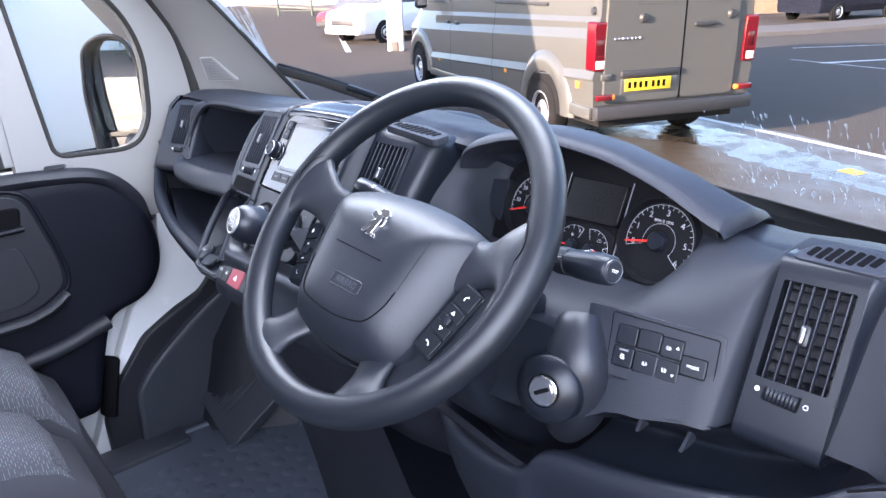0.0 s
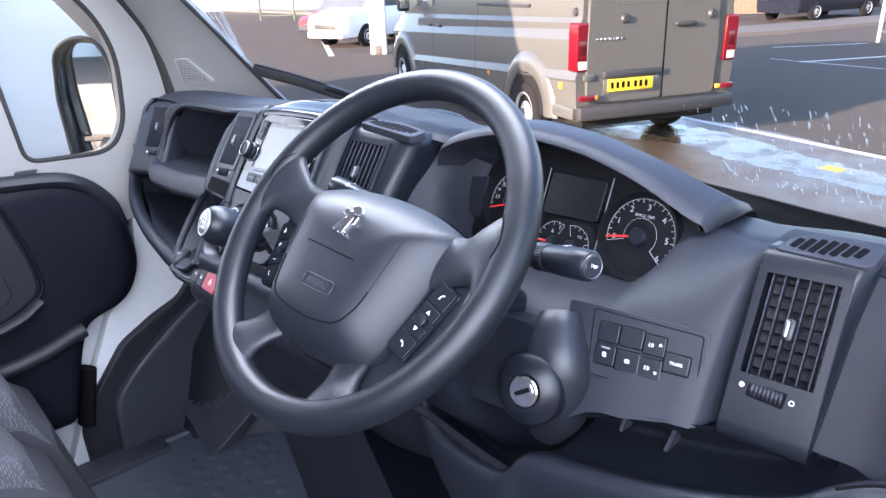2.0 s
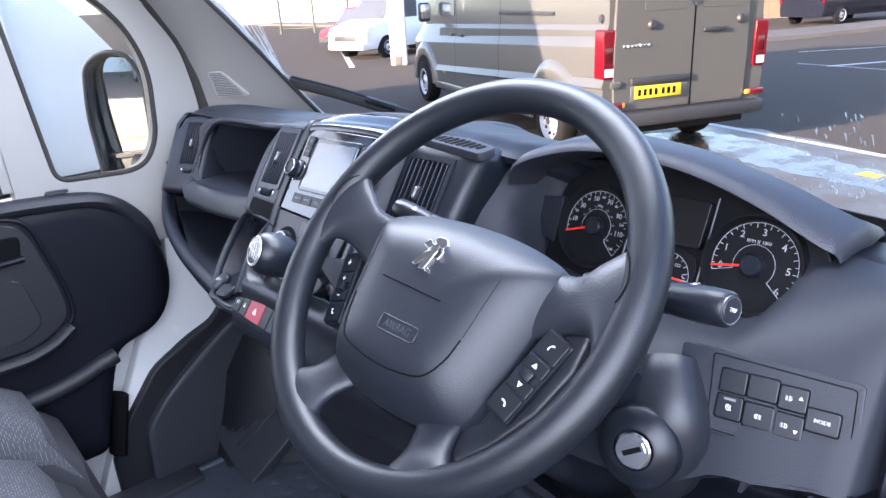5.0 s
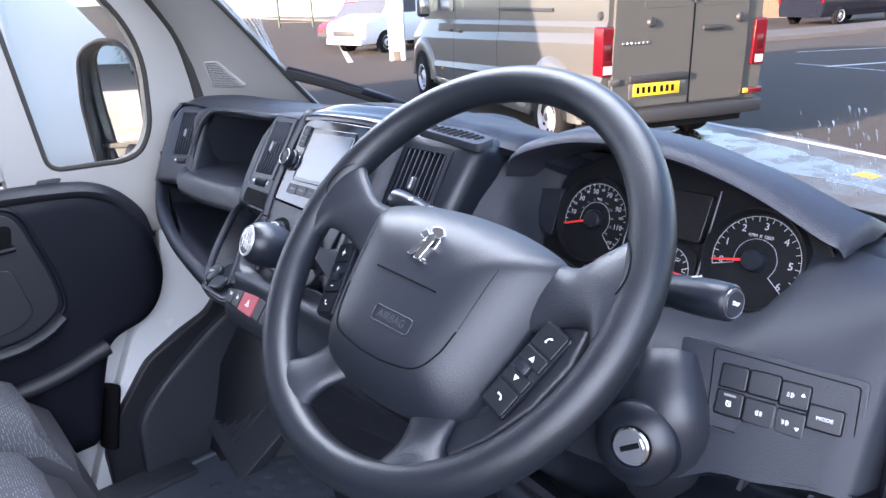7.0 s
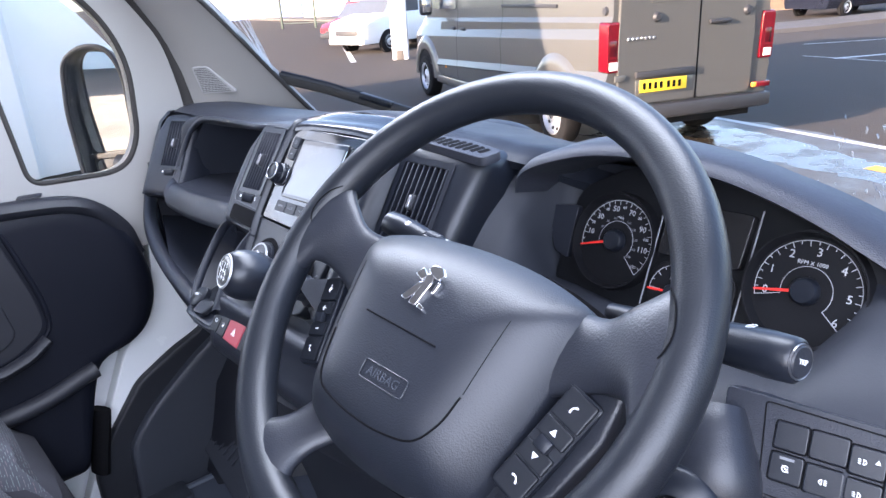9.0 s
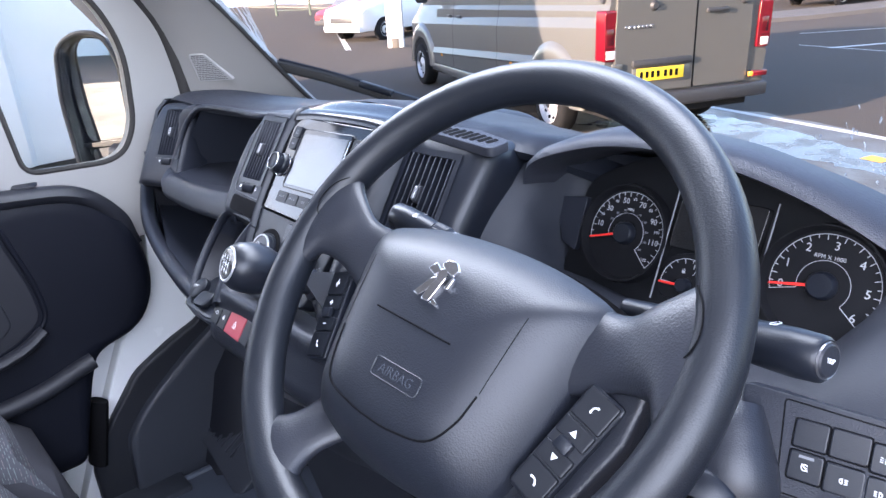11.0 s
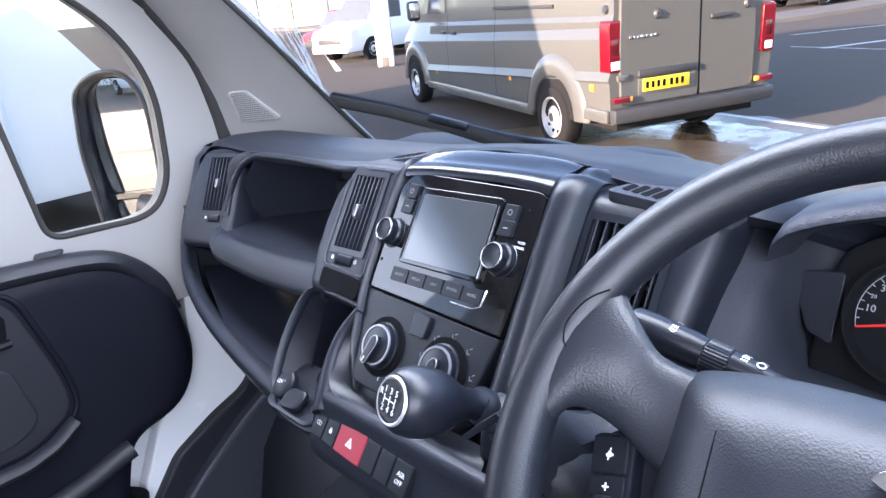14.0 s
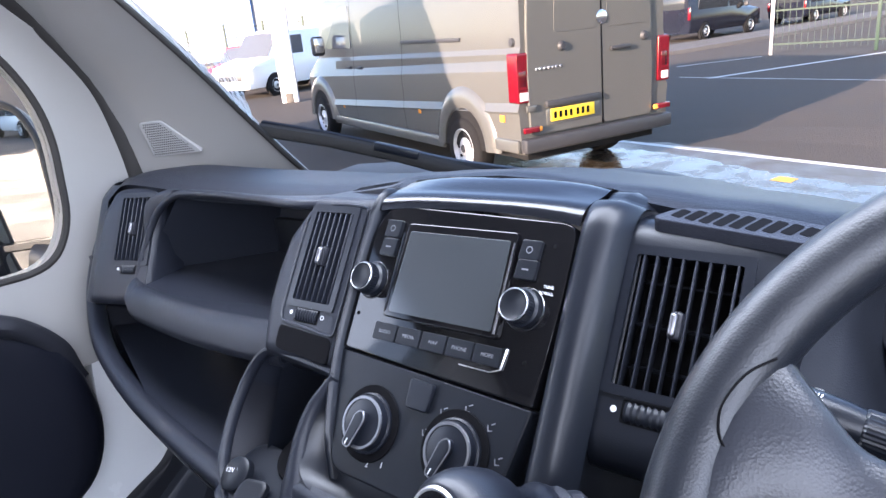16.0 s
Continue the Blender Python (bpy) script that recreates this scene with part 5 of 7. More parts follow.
        lettering("OFF", 0.006, CON @ pose(x + 0.022, -0.004, 0.0047), PRINT, b)
cup = thing("cup_holder", "deep black cup holder tray beside the centre stack", "cup holder")
rimpts = [(-0.105, 0.392, 1.10), (-0.133, 0.390, 1.094), (-0.188, 0.391, 1.097), (-0.216, 0.403, 1.111), (-0.226, 0.414, 1.127), (-0.233, 0.438, 1.158), (-0.225, 0.462, 1.194), (-0.202, 0.471, 1.2155), (-0.166, 0.469, 1.219), (-0.118, 0.467, 1.218), (-0.088, 0.466, 1.216)]
rs = spline(rimpts, 4)
part("rim", tube(rs, 0.0045, 0.0065, up=(0, -0.8, 0.6), seg=10), DASH, cup, "thin rounded rim")
part("cup_shell", loft([[v + Vector(d) for v in rs] for d in ((0, 0, 0), (0.0, 0.010, -0.016), (0.004, 0.03, -0.034), (0.01, 0.08, -0.05), (0.015, 0.14, -0.055))]), DASH, cup, "rounded outer shell", angle=70)
cen = Vector((-0.165, 0.53, 1.14))
part("well", loft([[v for v in rs], [v + (cen - v) * 0.25 + Vector((0, 0.05, -0.01)) for v in rs], [cen + (v - cen) * 0.35 + Vector((0, 0.09, -0.03)) for v in rs]]), DARK, cup, "smooth dark well")
part("ledge", plate(rounded([(-0.055, -0.03), (0.05, -0.03), (0.05, 0.04), (-0.05, 0.04)], 0.02), 0, -0.02, 0.004, axes((-0.168, 0.412, 1.112), (1, 0, 0), (0, 0.93, 0.35))), SMOOTH, cup)
# the depth of the well is only shade, painted as a black disc
part("cup_hole", lathe([(0.0, 0.001), (0.026, 0.001), (0.030, 0.004), (0.031, 0.0)], 28, axes((-0.145, 0.452, 1.128), (1, 0, 0), (0, 0.93, 0.35))), VOID, cup, "flat black disc for the shade in the cup well")
cap = part("socket_cap", lathe([(0.0, 0.005), (0.014, 0.005), (0.0165, 0.003), (0.017, -0.004)], 24, axes((-0.195, 0.405, 1.120), (1, 0, 0), (0, 0.80, 0.6))), MATTE, cup, "grey power socket cap")
lettering("12V DC", 0.0062, axes((-0.195, 0.405, 1.120), (1, 0.3, 0), (0, 0.80, 0.6)) @ pose(0, 0.002, 0.0052), PRINT, cap)
part("socket_tongue", plate(rounded([(-0.016, -0.012), (0.016, -0.012), (0.016, 0.014), (-0.016, 0.014)], 0.01), 0.006, 0, 0.003, axes((-0.165, 0.398, 1.112), (1, 0.2, 0), (0, 0.9, 0.4))), MATTE, cup, "second grey cap")

# ---- gear lever ----
gear = thing("gear_lever", "black ball gear lever with six-speed pattern on its top", "gear lever")
gk = axes((0.144, 0.320, 1.265), (1, -0.10, 0.0), (0.0, 0.45, 0.88))   # the badge faces out of this frame
axis_n = (gk.to_3x3() @ Vector((0, 0, 1))).normalized()
kc = Vector((0.144, 0.320, 1.265)) - axis_n * 0.024
KB = axes(kc, (1, -0.10, 0.0), (0.0, 0.45, 0.88))
part("knob", lathe([(0.0, 0.0235), (0.0165, 0.0225), (0.0185, 0.021), (0.0222, 0.0150), (0.0242, 0.006), (0.0243, -0.004), (0.0228, -0.014), (0.0190, -0.024), (0.0145, -0.032), (0.0115, -0.040), (0.011, -0.052), (0.013, -0.056), (0.013, -0.060), (0.010, -0.064), (0, -0.064)], 40, KB), SMOOTH, gear, "worn black leather-look knob")
badge = part("shift_badge", lathe([(0.0, 0.0242), (0.0145, 0.0238), (0.0148, 0.0225)], 36, KB), GLOSS, gear, "black round shift pattern badge")
part("badge_ring", lathe([(0.0146, 0.0236), (0.0158, 0.0240), (0.0170, 0.0226)], 36, KB), SILVER, badge, "silver ring")
for w, x, u in (("1", -0.0062, 0.0062), ("3", 0.0, 0.0062), ("5", 0.0062, 0.0062), ("2", -0.0062, -0.0062), ("4", 0.0, -0.0062), ("6", 0.0062, -0.0062), ("R", -0.0105, 0.0035)):
    lettering(w, 0.0062, KB @ pose(x, u, 0.0247), PRINT, badge)
gate = bmesh.new()
for x in (-0.0062, 0, 0.0062):
    box((0.0008, 0.0062, 0.0002), (x, 0, 0.0247), bm=gate, m=KB)
box((0.0132, 0.0008, 0.0002), (0, 0, 0.0247), bm=gate, m=KB)
part("shift_gate", gate, PRINT, badge)
root = kc - axis_n * 0.055
part("boot", tube(spline([tuple(root), tuple(root + Vector((0.012, 0.02, -0.022))), (0.205, 0.41, 1.185), (0.205, 0.45, 1.14)]), [0.013, 0.0145, 0.0125, 0.016, 0.015, 0.019, 0.018, 0.022, 0.022, 0.027, 0.026, 0.032, 0.034, 0.037, 0.038, 0.042, 0.045, 0.048, 0.05][:19], seg=16), COVER, gear, "folded black gaiter")
part("boot_frame", plate(rounded([(-0.06, -0.05), (0.055, -0.05), (0.055, 0.05), (-0.06, 0.05)], 0.02), 0.0, -0.03, 0.006, axes((0.185, 0.435, 1.145), (1, 0, 0), (0, 0.75, 0.66))), DASH, gear, "console round the gaiter")
fl = []
for i in range(9):
    t = i / 8
    fl.append([(0.165 + 0.05 * t, 0.36 + 0.10 * t, 1.225 + 0.012 * math.sin(t * 5)), (0.19 + 0.04 * t, 0.37 + 0.10 * t, 1.235 + 0.014 * math.sin(t * 5 + 1)), (0.215 + 0.03 * t, 0.375 + 0.09 * t, 1.215), (0.22 + 0.03 * t, 0.38 + 0.09 * t, 1.18)])
part("boot_fold", thicken(loft(fl), 0.004), COVER, gear, "loose fold of the gaiter")

# ---- instrument cluster ----
clu = thing("instrument_cluster", "dark van instrument cluster with two dials and red needles", "instrument cluster")
CF = axes((0.453, 0.628, 1.246), (1, -0.03, 0), (0, 0.37, 0.93))
part("backing", plate(rounded([(-0.165, -0.058), (0.155, -0.058), (0.165, 0.0), (0.13, 0.06), (0.03, 0.085), (-0.09, 0.082), (-0.155, 0.05)], 0.02), -0.006, -0.012, 0.002, CF), CLUSTER, clu, "black dial carrier")
part("side_wing", plate(rounded([(-0.166, -0.020), (-0.147, -0.026), (-0.146, 0.031), (-0.187, 0.026)], 0.004), 0.001, -0.01, 0.001, CF), DASH, clu, "plain side panel")


def dial(cx, cu, r, a0, a1, labels, needle, ticks, size, inner=None, disc=True):
    D = CF @ pose(cx, cu, 0)
    d = part("gauge", lathe([(0.0, -0.003), (r, -0.003), (r + 0.003, 0.006), (r + 0.0045, 0.006), (r + 0.006, -0.006)] if disc else [(0.0, -0.003), (r * 0.3, -0.0032), (r * 0.31, -0.006)], 56, D), DIAL, clu, "round black gauge")
    tk = bmesh.new()
    for i in range(ticks):
        a = radians(a0 + (a1 - a0) * i / (ticks - 1))
        ln = 0.0042 if i % 2 == 0 else 0.0025
        box((ln, 0.0006, 0.0002), (r * 0.93 - ln / 2, 0, -0.0026), bm=tk, m=D @ pose(0, 0, 0, 0, 0, math.degrees(a)))
    arc = [D @ Vector((r * 0.94 * math.cos(radians(a0 + (a1 - a0) * i / 40)), r * 0.94 * math.sin(radians(a0 + (a1 - a0) * i / 40)), -0.0026)) for i in range(41)]
    tube(arc, 0.00028, seg=5, bm=tk)
    mid = [D @ Vector((r * 0.46 * math.cos(radians(a0 + (a1 - a0) * i / 30)), r * 0.46 * math.sin(radians(a0 + (a1 - a0) * i / 30)), -0.0026)) for i in range(31)]
    tube([arc[0], mid[0]], 0.00028, seg=5, bm=tk)
    if inner:
        tube(mid, 0.00022, seg=5, bm=tk)
    tube([mid[-1], arc[-1]], 0.00028, seg=5, bm=tk)
    part("scale", tk, DIALPRINT, d, "fine white scale")
    for w, a in labels:
        lettering(w, size, D @ pose(r * 0.74 * math.cos(radians(a)), r * 0.74 * math.sin(radians(a)), -0.0025), DIALPRINT, d)
    nd = plate([(0.0, -0.0013), (r * 0.90, -0.0008), (r * 0.92, 0.0), (r * 0.90, 0.0008), (0.0, 0.0013)], 0.0012, 0.0, 0, D @ pose(0, 0, 0.001, 0, 0, needle))
    part("needle", nd, NEEDLE, d, "red needle")
    part("needle_hub", lathe([(0.0, 0.0055), (r * 0.21, 0.005), (r * 0.25, 0.003), (r * 0.26, -0.003)], 28, D), SMOOTH, d, "black hub")
    return d


sp = dial(-0.0945, 0.003, 0.0432, 196, -44, [("10", 172), ("30", 139), ("50", 103), ("70", 68), ("90", 30), ("110", -6)], 196, 25, 0.0078, True)
D = CF @ pose(-0.0945, 0.003, 0)
lettering("120", 0.0042, D @ pose(0.026, -0.021, -0.0025), DIALPRINT, sp)
for w, a in (("20", 156), ("40", 121), ("60", 86), ("80", 50), ("100", 12)):
    lettering(w, 0.0042, D @ pose(0.034 * math.cos(radians(a)), 0.034 * math.sin(radians(a)), -0.0025), DIALPRINT, sp)
lettering("MPH", 0.0036, D @ pose(0, 0.0235, -0.0025), DIALPRINT, sp)
for w, a in (("30", 150), ("50", 128), ("70", 106), ("90", 84), ("110", 62), ("130", 38), ("150", 12), ("170", -12), ("190", -34)):
    lettering(w, 0.0034, D @ pose(0.0225 * math.cos(radians(a)), 0.0225 * math.sin(radians(a)), -0.0025), GREYPRINT, sp)
ta = dial(0.0915, -0.002, 0.0435, 196, -40, [("0", 190), ("1", 158), ("2", 122), ("3", 84), ("4", 42), ("5", 2), ("6", -36)], 190, 25, 0.0095, True)
lettering("RPM X 1000", 0.0046, CF @ pose(0.0915, 0.0205, -0.0025), DIALPRINT, ta)
part("gauge_plate", plate(rounded([(-0.048, -0.046), (0.036, -0.046), (0.036, -0.006), (0.012, 0.0), (-0.024, 0.0), (-0.048, -0.010)], 0.012), -0.0035, -0.007, 0.001, CF), DIAL, clu, "shared face of the two small gauges")
for cx, cu, w1, nd, a0, a1, la in ((-0.021, -0.031, "F", 183, 180, 62, 72), (0.006, -0.031, "C", -4, 108, -2, 10)):
    g = dial(cx, cu, 0.0262, a0, a1, [(w1, la)], nd, 7, 0.0065, disc=False)
    part("gauge_sign", mark("lock" if w1 == "F" else "screen", 0.006, CF @ pose(cx + (-0.004 if w1 == "F" else 0.010), cu + 0.013, -0.0025)), DIALPRINT, g)
part("display", plate(rounded([(-0.043, 0.001), (0.037, 0.002), (0.040, 0.050), (-0.040, 0.051)], 0.004), 0.003, -0.006, 0.001, CF), LCD, clu, "dark unlit display")
for x in (-0.049, 0.042):
    part("divider", tube([CF @ Vector((x + 0.004, 0.055, 0.002)), CF @ Vector((x, -0.05, 0.002))], 0.0008, seg=6), GREYPRINT, clu, "thin grey divider")

# ---- steering wheel ----
wheel = thing("steering_wheel", "black four-spoke steering wheel with grained rim", "steering wheel")
WM = axes((0.4227, 0.3537, 1.2939), (0.9976, 0.0272, -0.063), (0.0266, 0.6928, 0.7206))
part("rim", tube([WM @ Vector((0.1694 * math.cos(2 * math.pi * i / 96), 0.1694 * math.sin(2 * math.pi * i / 96), 0)) for i in range(96)], 0.0150, 0.0155, up=tuple(WM.to_3x3() @ Vector((0, 0, 1))), seg=20, closed=True), RIM, wheel, "thick grained black rim")


def arm(pts, rx, ry, n=5):
    return tube([WM @ v for v in spline([Vector(p) for p in pts], n)], rx, ry, up=tuple(WM.to_3x3() @ Vector((0, 0, 1))), seg=18)


def ease(vals, n=5):
    return [v.x for v in spline([Vector((a, 0, 0)) for a in vals], n)]


for s in (-1, 1):
    part("spoke", arm([(s * 0.06, 0.0, -0.017), (s * 0.098, 0.008, -0.015), (s * 0.122, 0.014, -0.009), (s * 0.140, 0.020, -0.002), (s * 0.152, 0.022, 0.0), (s * 0.164, 0.022, 0.0)], ease([0.034, 0.026, 0.022, 0.029, 0.042, 0.054]), ease([0.010, 0.009, 0.009, 0.010, 0.0115, 0.012])), SPOKE, wheel, "smooth black upper spoke", angle=70)
    part("spoke", arm([(s * 0.046, -0.080, -0.022), (s * 0.058, -0.104, -0.016), (s * 0.066, -0.122, -0.008), (s * 0.072, -0.136, -0.002), (s * 0.076, -0.146, 0), (s * 0.080, -0.154, 0)], ease([0.028, 0.021, 0.019, 0.026, 0.038, 0.050]), ease([0.007, 0.007, 0.008, 0.010, 0.011, 0.011])), SPOKE, wheel, "smooth black lower spoke", angle=70)
    part("spoke_back", plate(rounded([(s * 0.07, 0.01), (s * 0.118, 0.0), (s * 0.124, -0.03), (s * 0.104, -0.072), (s * 0.086, -0.108), (s * 0.055, -0.105)], 0.012), -0.024, -0.036, 0.005, WM), SMOOTH, wheel, "dark backing behind the keys")
# broad lip under the keys on the driver's door side
part("spoke_lip", loft([[WM @ Vector(p) for p in spline(r, 4)] for r in (
    [(0.112, 0.004, -0.016), (0.128, 0.0, -0.012), (0.1395, -0.004, -0.010), (0.142, -0.008, -0.020)],
    [(0.108, -0.030, -0.020), (0.126, -0.029, -0.014), (0.1385, -0.031, -0.013), (0.141, -0.033, -0.024)],
    [(0.100, -0.060, -0.022), (0.116, -0.063, -0.016), (0.1265, -0.066, -0.014), (0.129, -0.068, -0.024)],
    [(0.088, -0.088, -0.022), (0.100, -0.094, -0.016), (0.1065, -0.098, -0.014), (0.109, -0.101, -0.024)],
    [(0.066, -0.104, -0.020), (0.078, -0.114, -0.015), (0.088, -0.120, -0.012), (0.090, -0.123, -0.020)])]), SPOKE, wheel, "smooth grey lip beside the keys", angle=70)
# joint lines where the smooth spokes meet the grained rim
def rim_at(x, u, low=0.010):
    d = math.hypot(x, u) - 0.1694
    return WM @ Vector((x, u, max(low, math.sqrt(max(0.0, 0.0155 ** 2 - d * d))) + 0.0003))


for s in (-1, 1):
    part("joint_line", tube([rim_at(s * v.x, v.y) for v in spline([(0.1475, 0.056, 0), (0.156, 0.046, 0), (0.161, 0.032, 0), (0.159, 0.021, 0), (0.153, 0.016, 0)], 4)], 0.0005, seg=6), VOID, wheel, "fine joint line")
co = rounded([(-0.104, 0.034), (-0.06, 0.046), (0.0, 0.050), (0.06, 0.046), (0.104, 0.034), (0.100, -0.005), (0.092, -0.055), (0.081, -0.100), (0.055, -0.113), (0.0, -0.118), (-0.055, -0.113), (-0.081, -0.100), (-0.092, -0.055), (-0.100, -0.005)], [0.014, 0.03, 0.03, 0.03, 0.014, 0.03, 0.03, 0.022, 0.03, 0.03, 0.03, 0.022, 0.03, 0.03], 5)
cc = Vector((0.0, -0.034))


def cover_h(s):
    return -0.014 + 0.036 * (1 - s ** 4.2)


rows = []
for s in (1.0, 1.0, 0.985, 0.955, 0.91, 0.85, 0.77, 0.68, 0.56, 0.42, 0.26, 0.1):
    hgt = cover_h(s) if rows else -0.034
    rows.append([WM @ Vector((cc.x + (p[0] - cc.x) * s, cc.y + (p[1] - cc.y) * s, hgt)) for p in co])
b = loft(rows, closed=True)
bmesh.ops.contextual_create(b, geom=[v for v in b.verts[-len(co):]])
part("airbag_cover", b, COVER, wheel, "grained airbag cover", angle=60)
part("cover_gap", loft([[WM @ Vector((p[0] * sc, (p[1] + 0.034) * sc - 0.034, h)) for p in co] for sc, h in ((0.6, -0.03), (1.03, -0.027), (1.035, -0.034), (0.6, -0.036))], closed=True), VOID, wheel)
# fine creases in the cover
sm = [(-0.062, -0.045), (-0.056, -0.068), (-0.046, -0.082), (-0.020, -0.087), (0.0, -0.088), (0.020, -0.087), (0.046, -0.081), (0.058, -0.065), (0.063, -0.045)]


def cover_at(x, u, lift=0.0):
    best = 0.0
    d = Vector((x, u)) - cc
    for i in range(len(co)):
        p, q = Vector(co[i][:2]) - cc, Vector(co[(i + 1) % len(co)][:2]) - cc
        den = d.x * (q.y - p.y) - d.y * (q.x - p.x)
        if abs(den) > 1e-9:
            t = (p.x * (q.y - p.y) - p.y * (q.x - p.x)) / den
            k = (p.x * d.y - p.y * d.x) / den
            if t > 0 and -1e-6 <= k <= 1 + 1e-6:
                best = max(best, 1 / t)
    return Vector((x, u, cover_h(min(1, best)) + lift))


part("crease", tube([WM @ cover_at(x, u, 0.0002) for x, u in [v[:2] for v in spline([(x, u, 0) for x, u in sm], 5)]], 0.0007, seg=6), VOID, wheel, "moulded crease")
part("crease", tube([WM @ cover_at(-0.036 + 0.0087 * i, -0.0245 - 0.0002 * i, 0.0002) for i in range(9)], 0.0006, seg=6), VOID, wheel, "moulded crease")
for sx in (-1, 1):
    part("crease", tube([WM @ cover_at(sx * (0.0635 + 0.006 * i / 6), -0.043 + 0.05 * i / 6, 0.0) for i in range(7)], 0.0003, seg=6), VOID, wheel, "moulded crease")
# word paler than the cover: light on its relief put into the colour
tm = WM @ Matrix.Translation(cover_at(0.008, -0.058, 0.0006))
lettering("AIRBAG", 0.0088, tm, FOOT, wheel, "lettering", "moulded word on the cover")
part("word_frame", tube([WM @ cover_at(0.008 + x, -0.058 + u, 0.0004) for x, u in [p[:2] for p in rounded([(-0.021, -0.006), (0.021, -0.006), (0.021, 0.006), (-0.021, 0.006)], 0.003)]], 0.0005, closed=True, seg=6), SPOKE, wheel)
part("crease", mark("down", 0.006, WM @ Matrix.Translation(cover_at(0.003, -0.042, 0.0005))), SPOKE, wheel)
# badge: a plain metal figure of slanting bars
em = bmesh.new()
EM = WM @ Matrix.Translation(cover_at(0.001, 0.004, 0.0012)) @ Matrix.Scale(1.12, 4)
for pts in ([(-0.004, -0.012), (0.002, -0.012), (0.006, 0.004), (0.004, 0.010), (-0.001, 0.008), (-0.002, 0.0)],
            [(-0.012, -0.010), (-0.007, -0.011), (0.000, -0.002), (0.001, 0.004), (-0.004, 0.002)],
            [(-0.010, 0.006), (-0.003, 0.003), (0.0, 0.007), (-0.006, 0.011)],
            [(0.002, 0.008), (0.009, 0.006), (0.012, 0.010), (0.008, 0.0145), (0.001, 0.0145), (-0.002, 0.011)],
            [(0.008, -0.002), (0.0105, -0.002), (0.012, 0.006), (0.0095, 0.006)],
            [(0.003, -0.012), (0.009, -0.013), (0.009, -0.0105), (0.004, -0.009)]):
    plate(rounded(pts, 0.0012, 2), 0.0018, -0.001, 0.0008, EM, em)
part("badge", em, CHROME, wheel, "plain chrome badge")
# key pads
for s, signs in ((1, ("phone", "up", "down", "phone_down")), (-1, ("mute", "plus", "minus", "phone"))):
    PM = WM @ pose(s * (0.1115 if s > 0 else 0.116), -0.045, -0.009 if s > 0 else -0.015, 0, s * 8, -s * 16.5) @ Matrix.Scale(0.90, 4)
    pad = part("key_pad", plate(rounded([(-0.013, -0.040), (0.013, -0.040), (0.014, 0.040), (-0.013, 0.040)], 0.004), 0.0, -0.022, 0.002, PM), SMOOTH, wheel, "black key pad on the spoke")
    for (y, hh), sg in zip(((0.0275, 0.021), (0.0095, 0.012), (-0.0095, 0.012), (-0.0275, 0.021)), signs):
        k = part("key", plate(rounded([(-0.0115, y - hh / 2), (0.0115, y - hh / 2), (0.0115, y + hh / 2), (-0.0115, y + hh / 2)], 0.0015), 0.0025, -0.002, 0.001, PM), MATTE, pad)
        part("key_sign", mark(sg, 0.0065 if hh > 0.015 else 0.0055, PM @ pose(0, y, 0.0027, 0, 0, -s * 30 if hh > 0.015 else 0)), PRINT, k)
    part("rocker", box((0.011, 0.009, 0.006), (0, 0, 0.003), 0.0015, m=PM), SMOOTH, pad, "small raised rocker")

# ---- column, stalks, lock ----
col = thing("steering_column", "black plastic column shroud with ignition lock", "steering column")
def sq(c, hx, hu, m, k=6, ex=0.5):
    out = []
    for i in range(24):
        a = 2 * math.pi * i / 24
        ca, sa = math.cos(a), math.sin(a)
        out.append(m @ Vector((c[0] + hx * math.copysign(abs(ca) ** ex, ca), c[1] + hu * math.copysign(abs(sa) ** ex, sa), c[2])))
    return out


part("shroud", loft([sq((0, 0.0, -0.045), 0.050, 0.045, WM), sq((0, -0.004, -0.06), 0.062, 0.056, WM), sq((0.0, -0.012, -0.12), 0.068, 0.066, WM), sq((0, -0.025, -0.20), 0.07, 0.08, WM), sq((0, -0.03, -0.34), 0.07, 0.08, WM)], closed=True, cap=True), SMOOTH, col, "rounded black shroud", angle=70)
part("shroud_hub", lathe([(0.0, -0.03), (0.045, -0.03), (0.05, -0.06), (0.0, -0.06)], 32, WM), VOID, col)
lower = loft([sq((0, 0, 0.0), 0.055, 0.045, axes((0.488, 0.452, 1.150), (1, 0.12, 0), (0, 0.42, 0.9))), sq((0, 0, -0.04), 0.062, 0.055, axes((0.488, 0.452, 1.145), (1, 0.12, 0), (0, 0.42, 0.9))), sq((0, 0, -0.14), 0.06, 0.05, axes((0.485, 0.455, 1.14), (1, 0.12, 0), (0, 0.42, 0.9)))], closed=True, cap=True)
part("lower_shroud", lower, SMOOTH, col, "lower half of the shroud", angle=60)
part("shroud_cheek", tube(spline([(0.536, 0.505, 1.192), (0.542, 0.492, 1.175), (0.549, 0.480, 1.145), (0.542, 0.492, 1.10), (0.52, 0.50, 1.06)]), ease([0.024, 0.030, 0.036, 0.031, 0.022], 6), ease([0.020, 0.026, 0.030, 0.028, 0.022], 6), up=(0, 1, 0), seg=18), SPOKE, col, "grey cheek round the lock")
IG = axes((0.5455, 0.436, 1.1415), (0.93, 0.26, 0.1), (-0.1, 0.28, 0.92))
lock = part("ignition_lock", lathe([(0.0345, -0.030), (0.0345, -0.010), (0.0325, -0.006), (0.0225, -0.001), (0.0185, 0.001), (0.0168, 0.0012), (0.0164, -0.003), (0.0, -0.003)], 48, IG), SMOOTH, col, "round black lock housing")
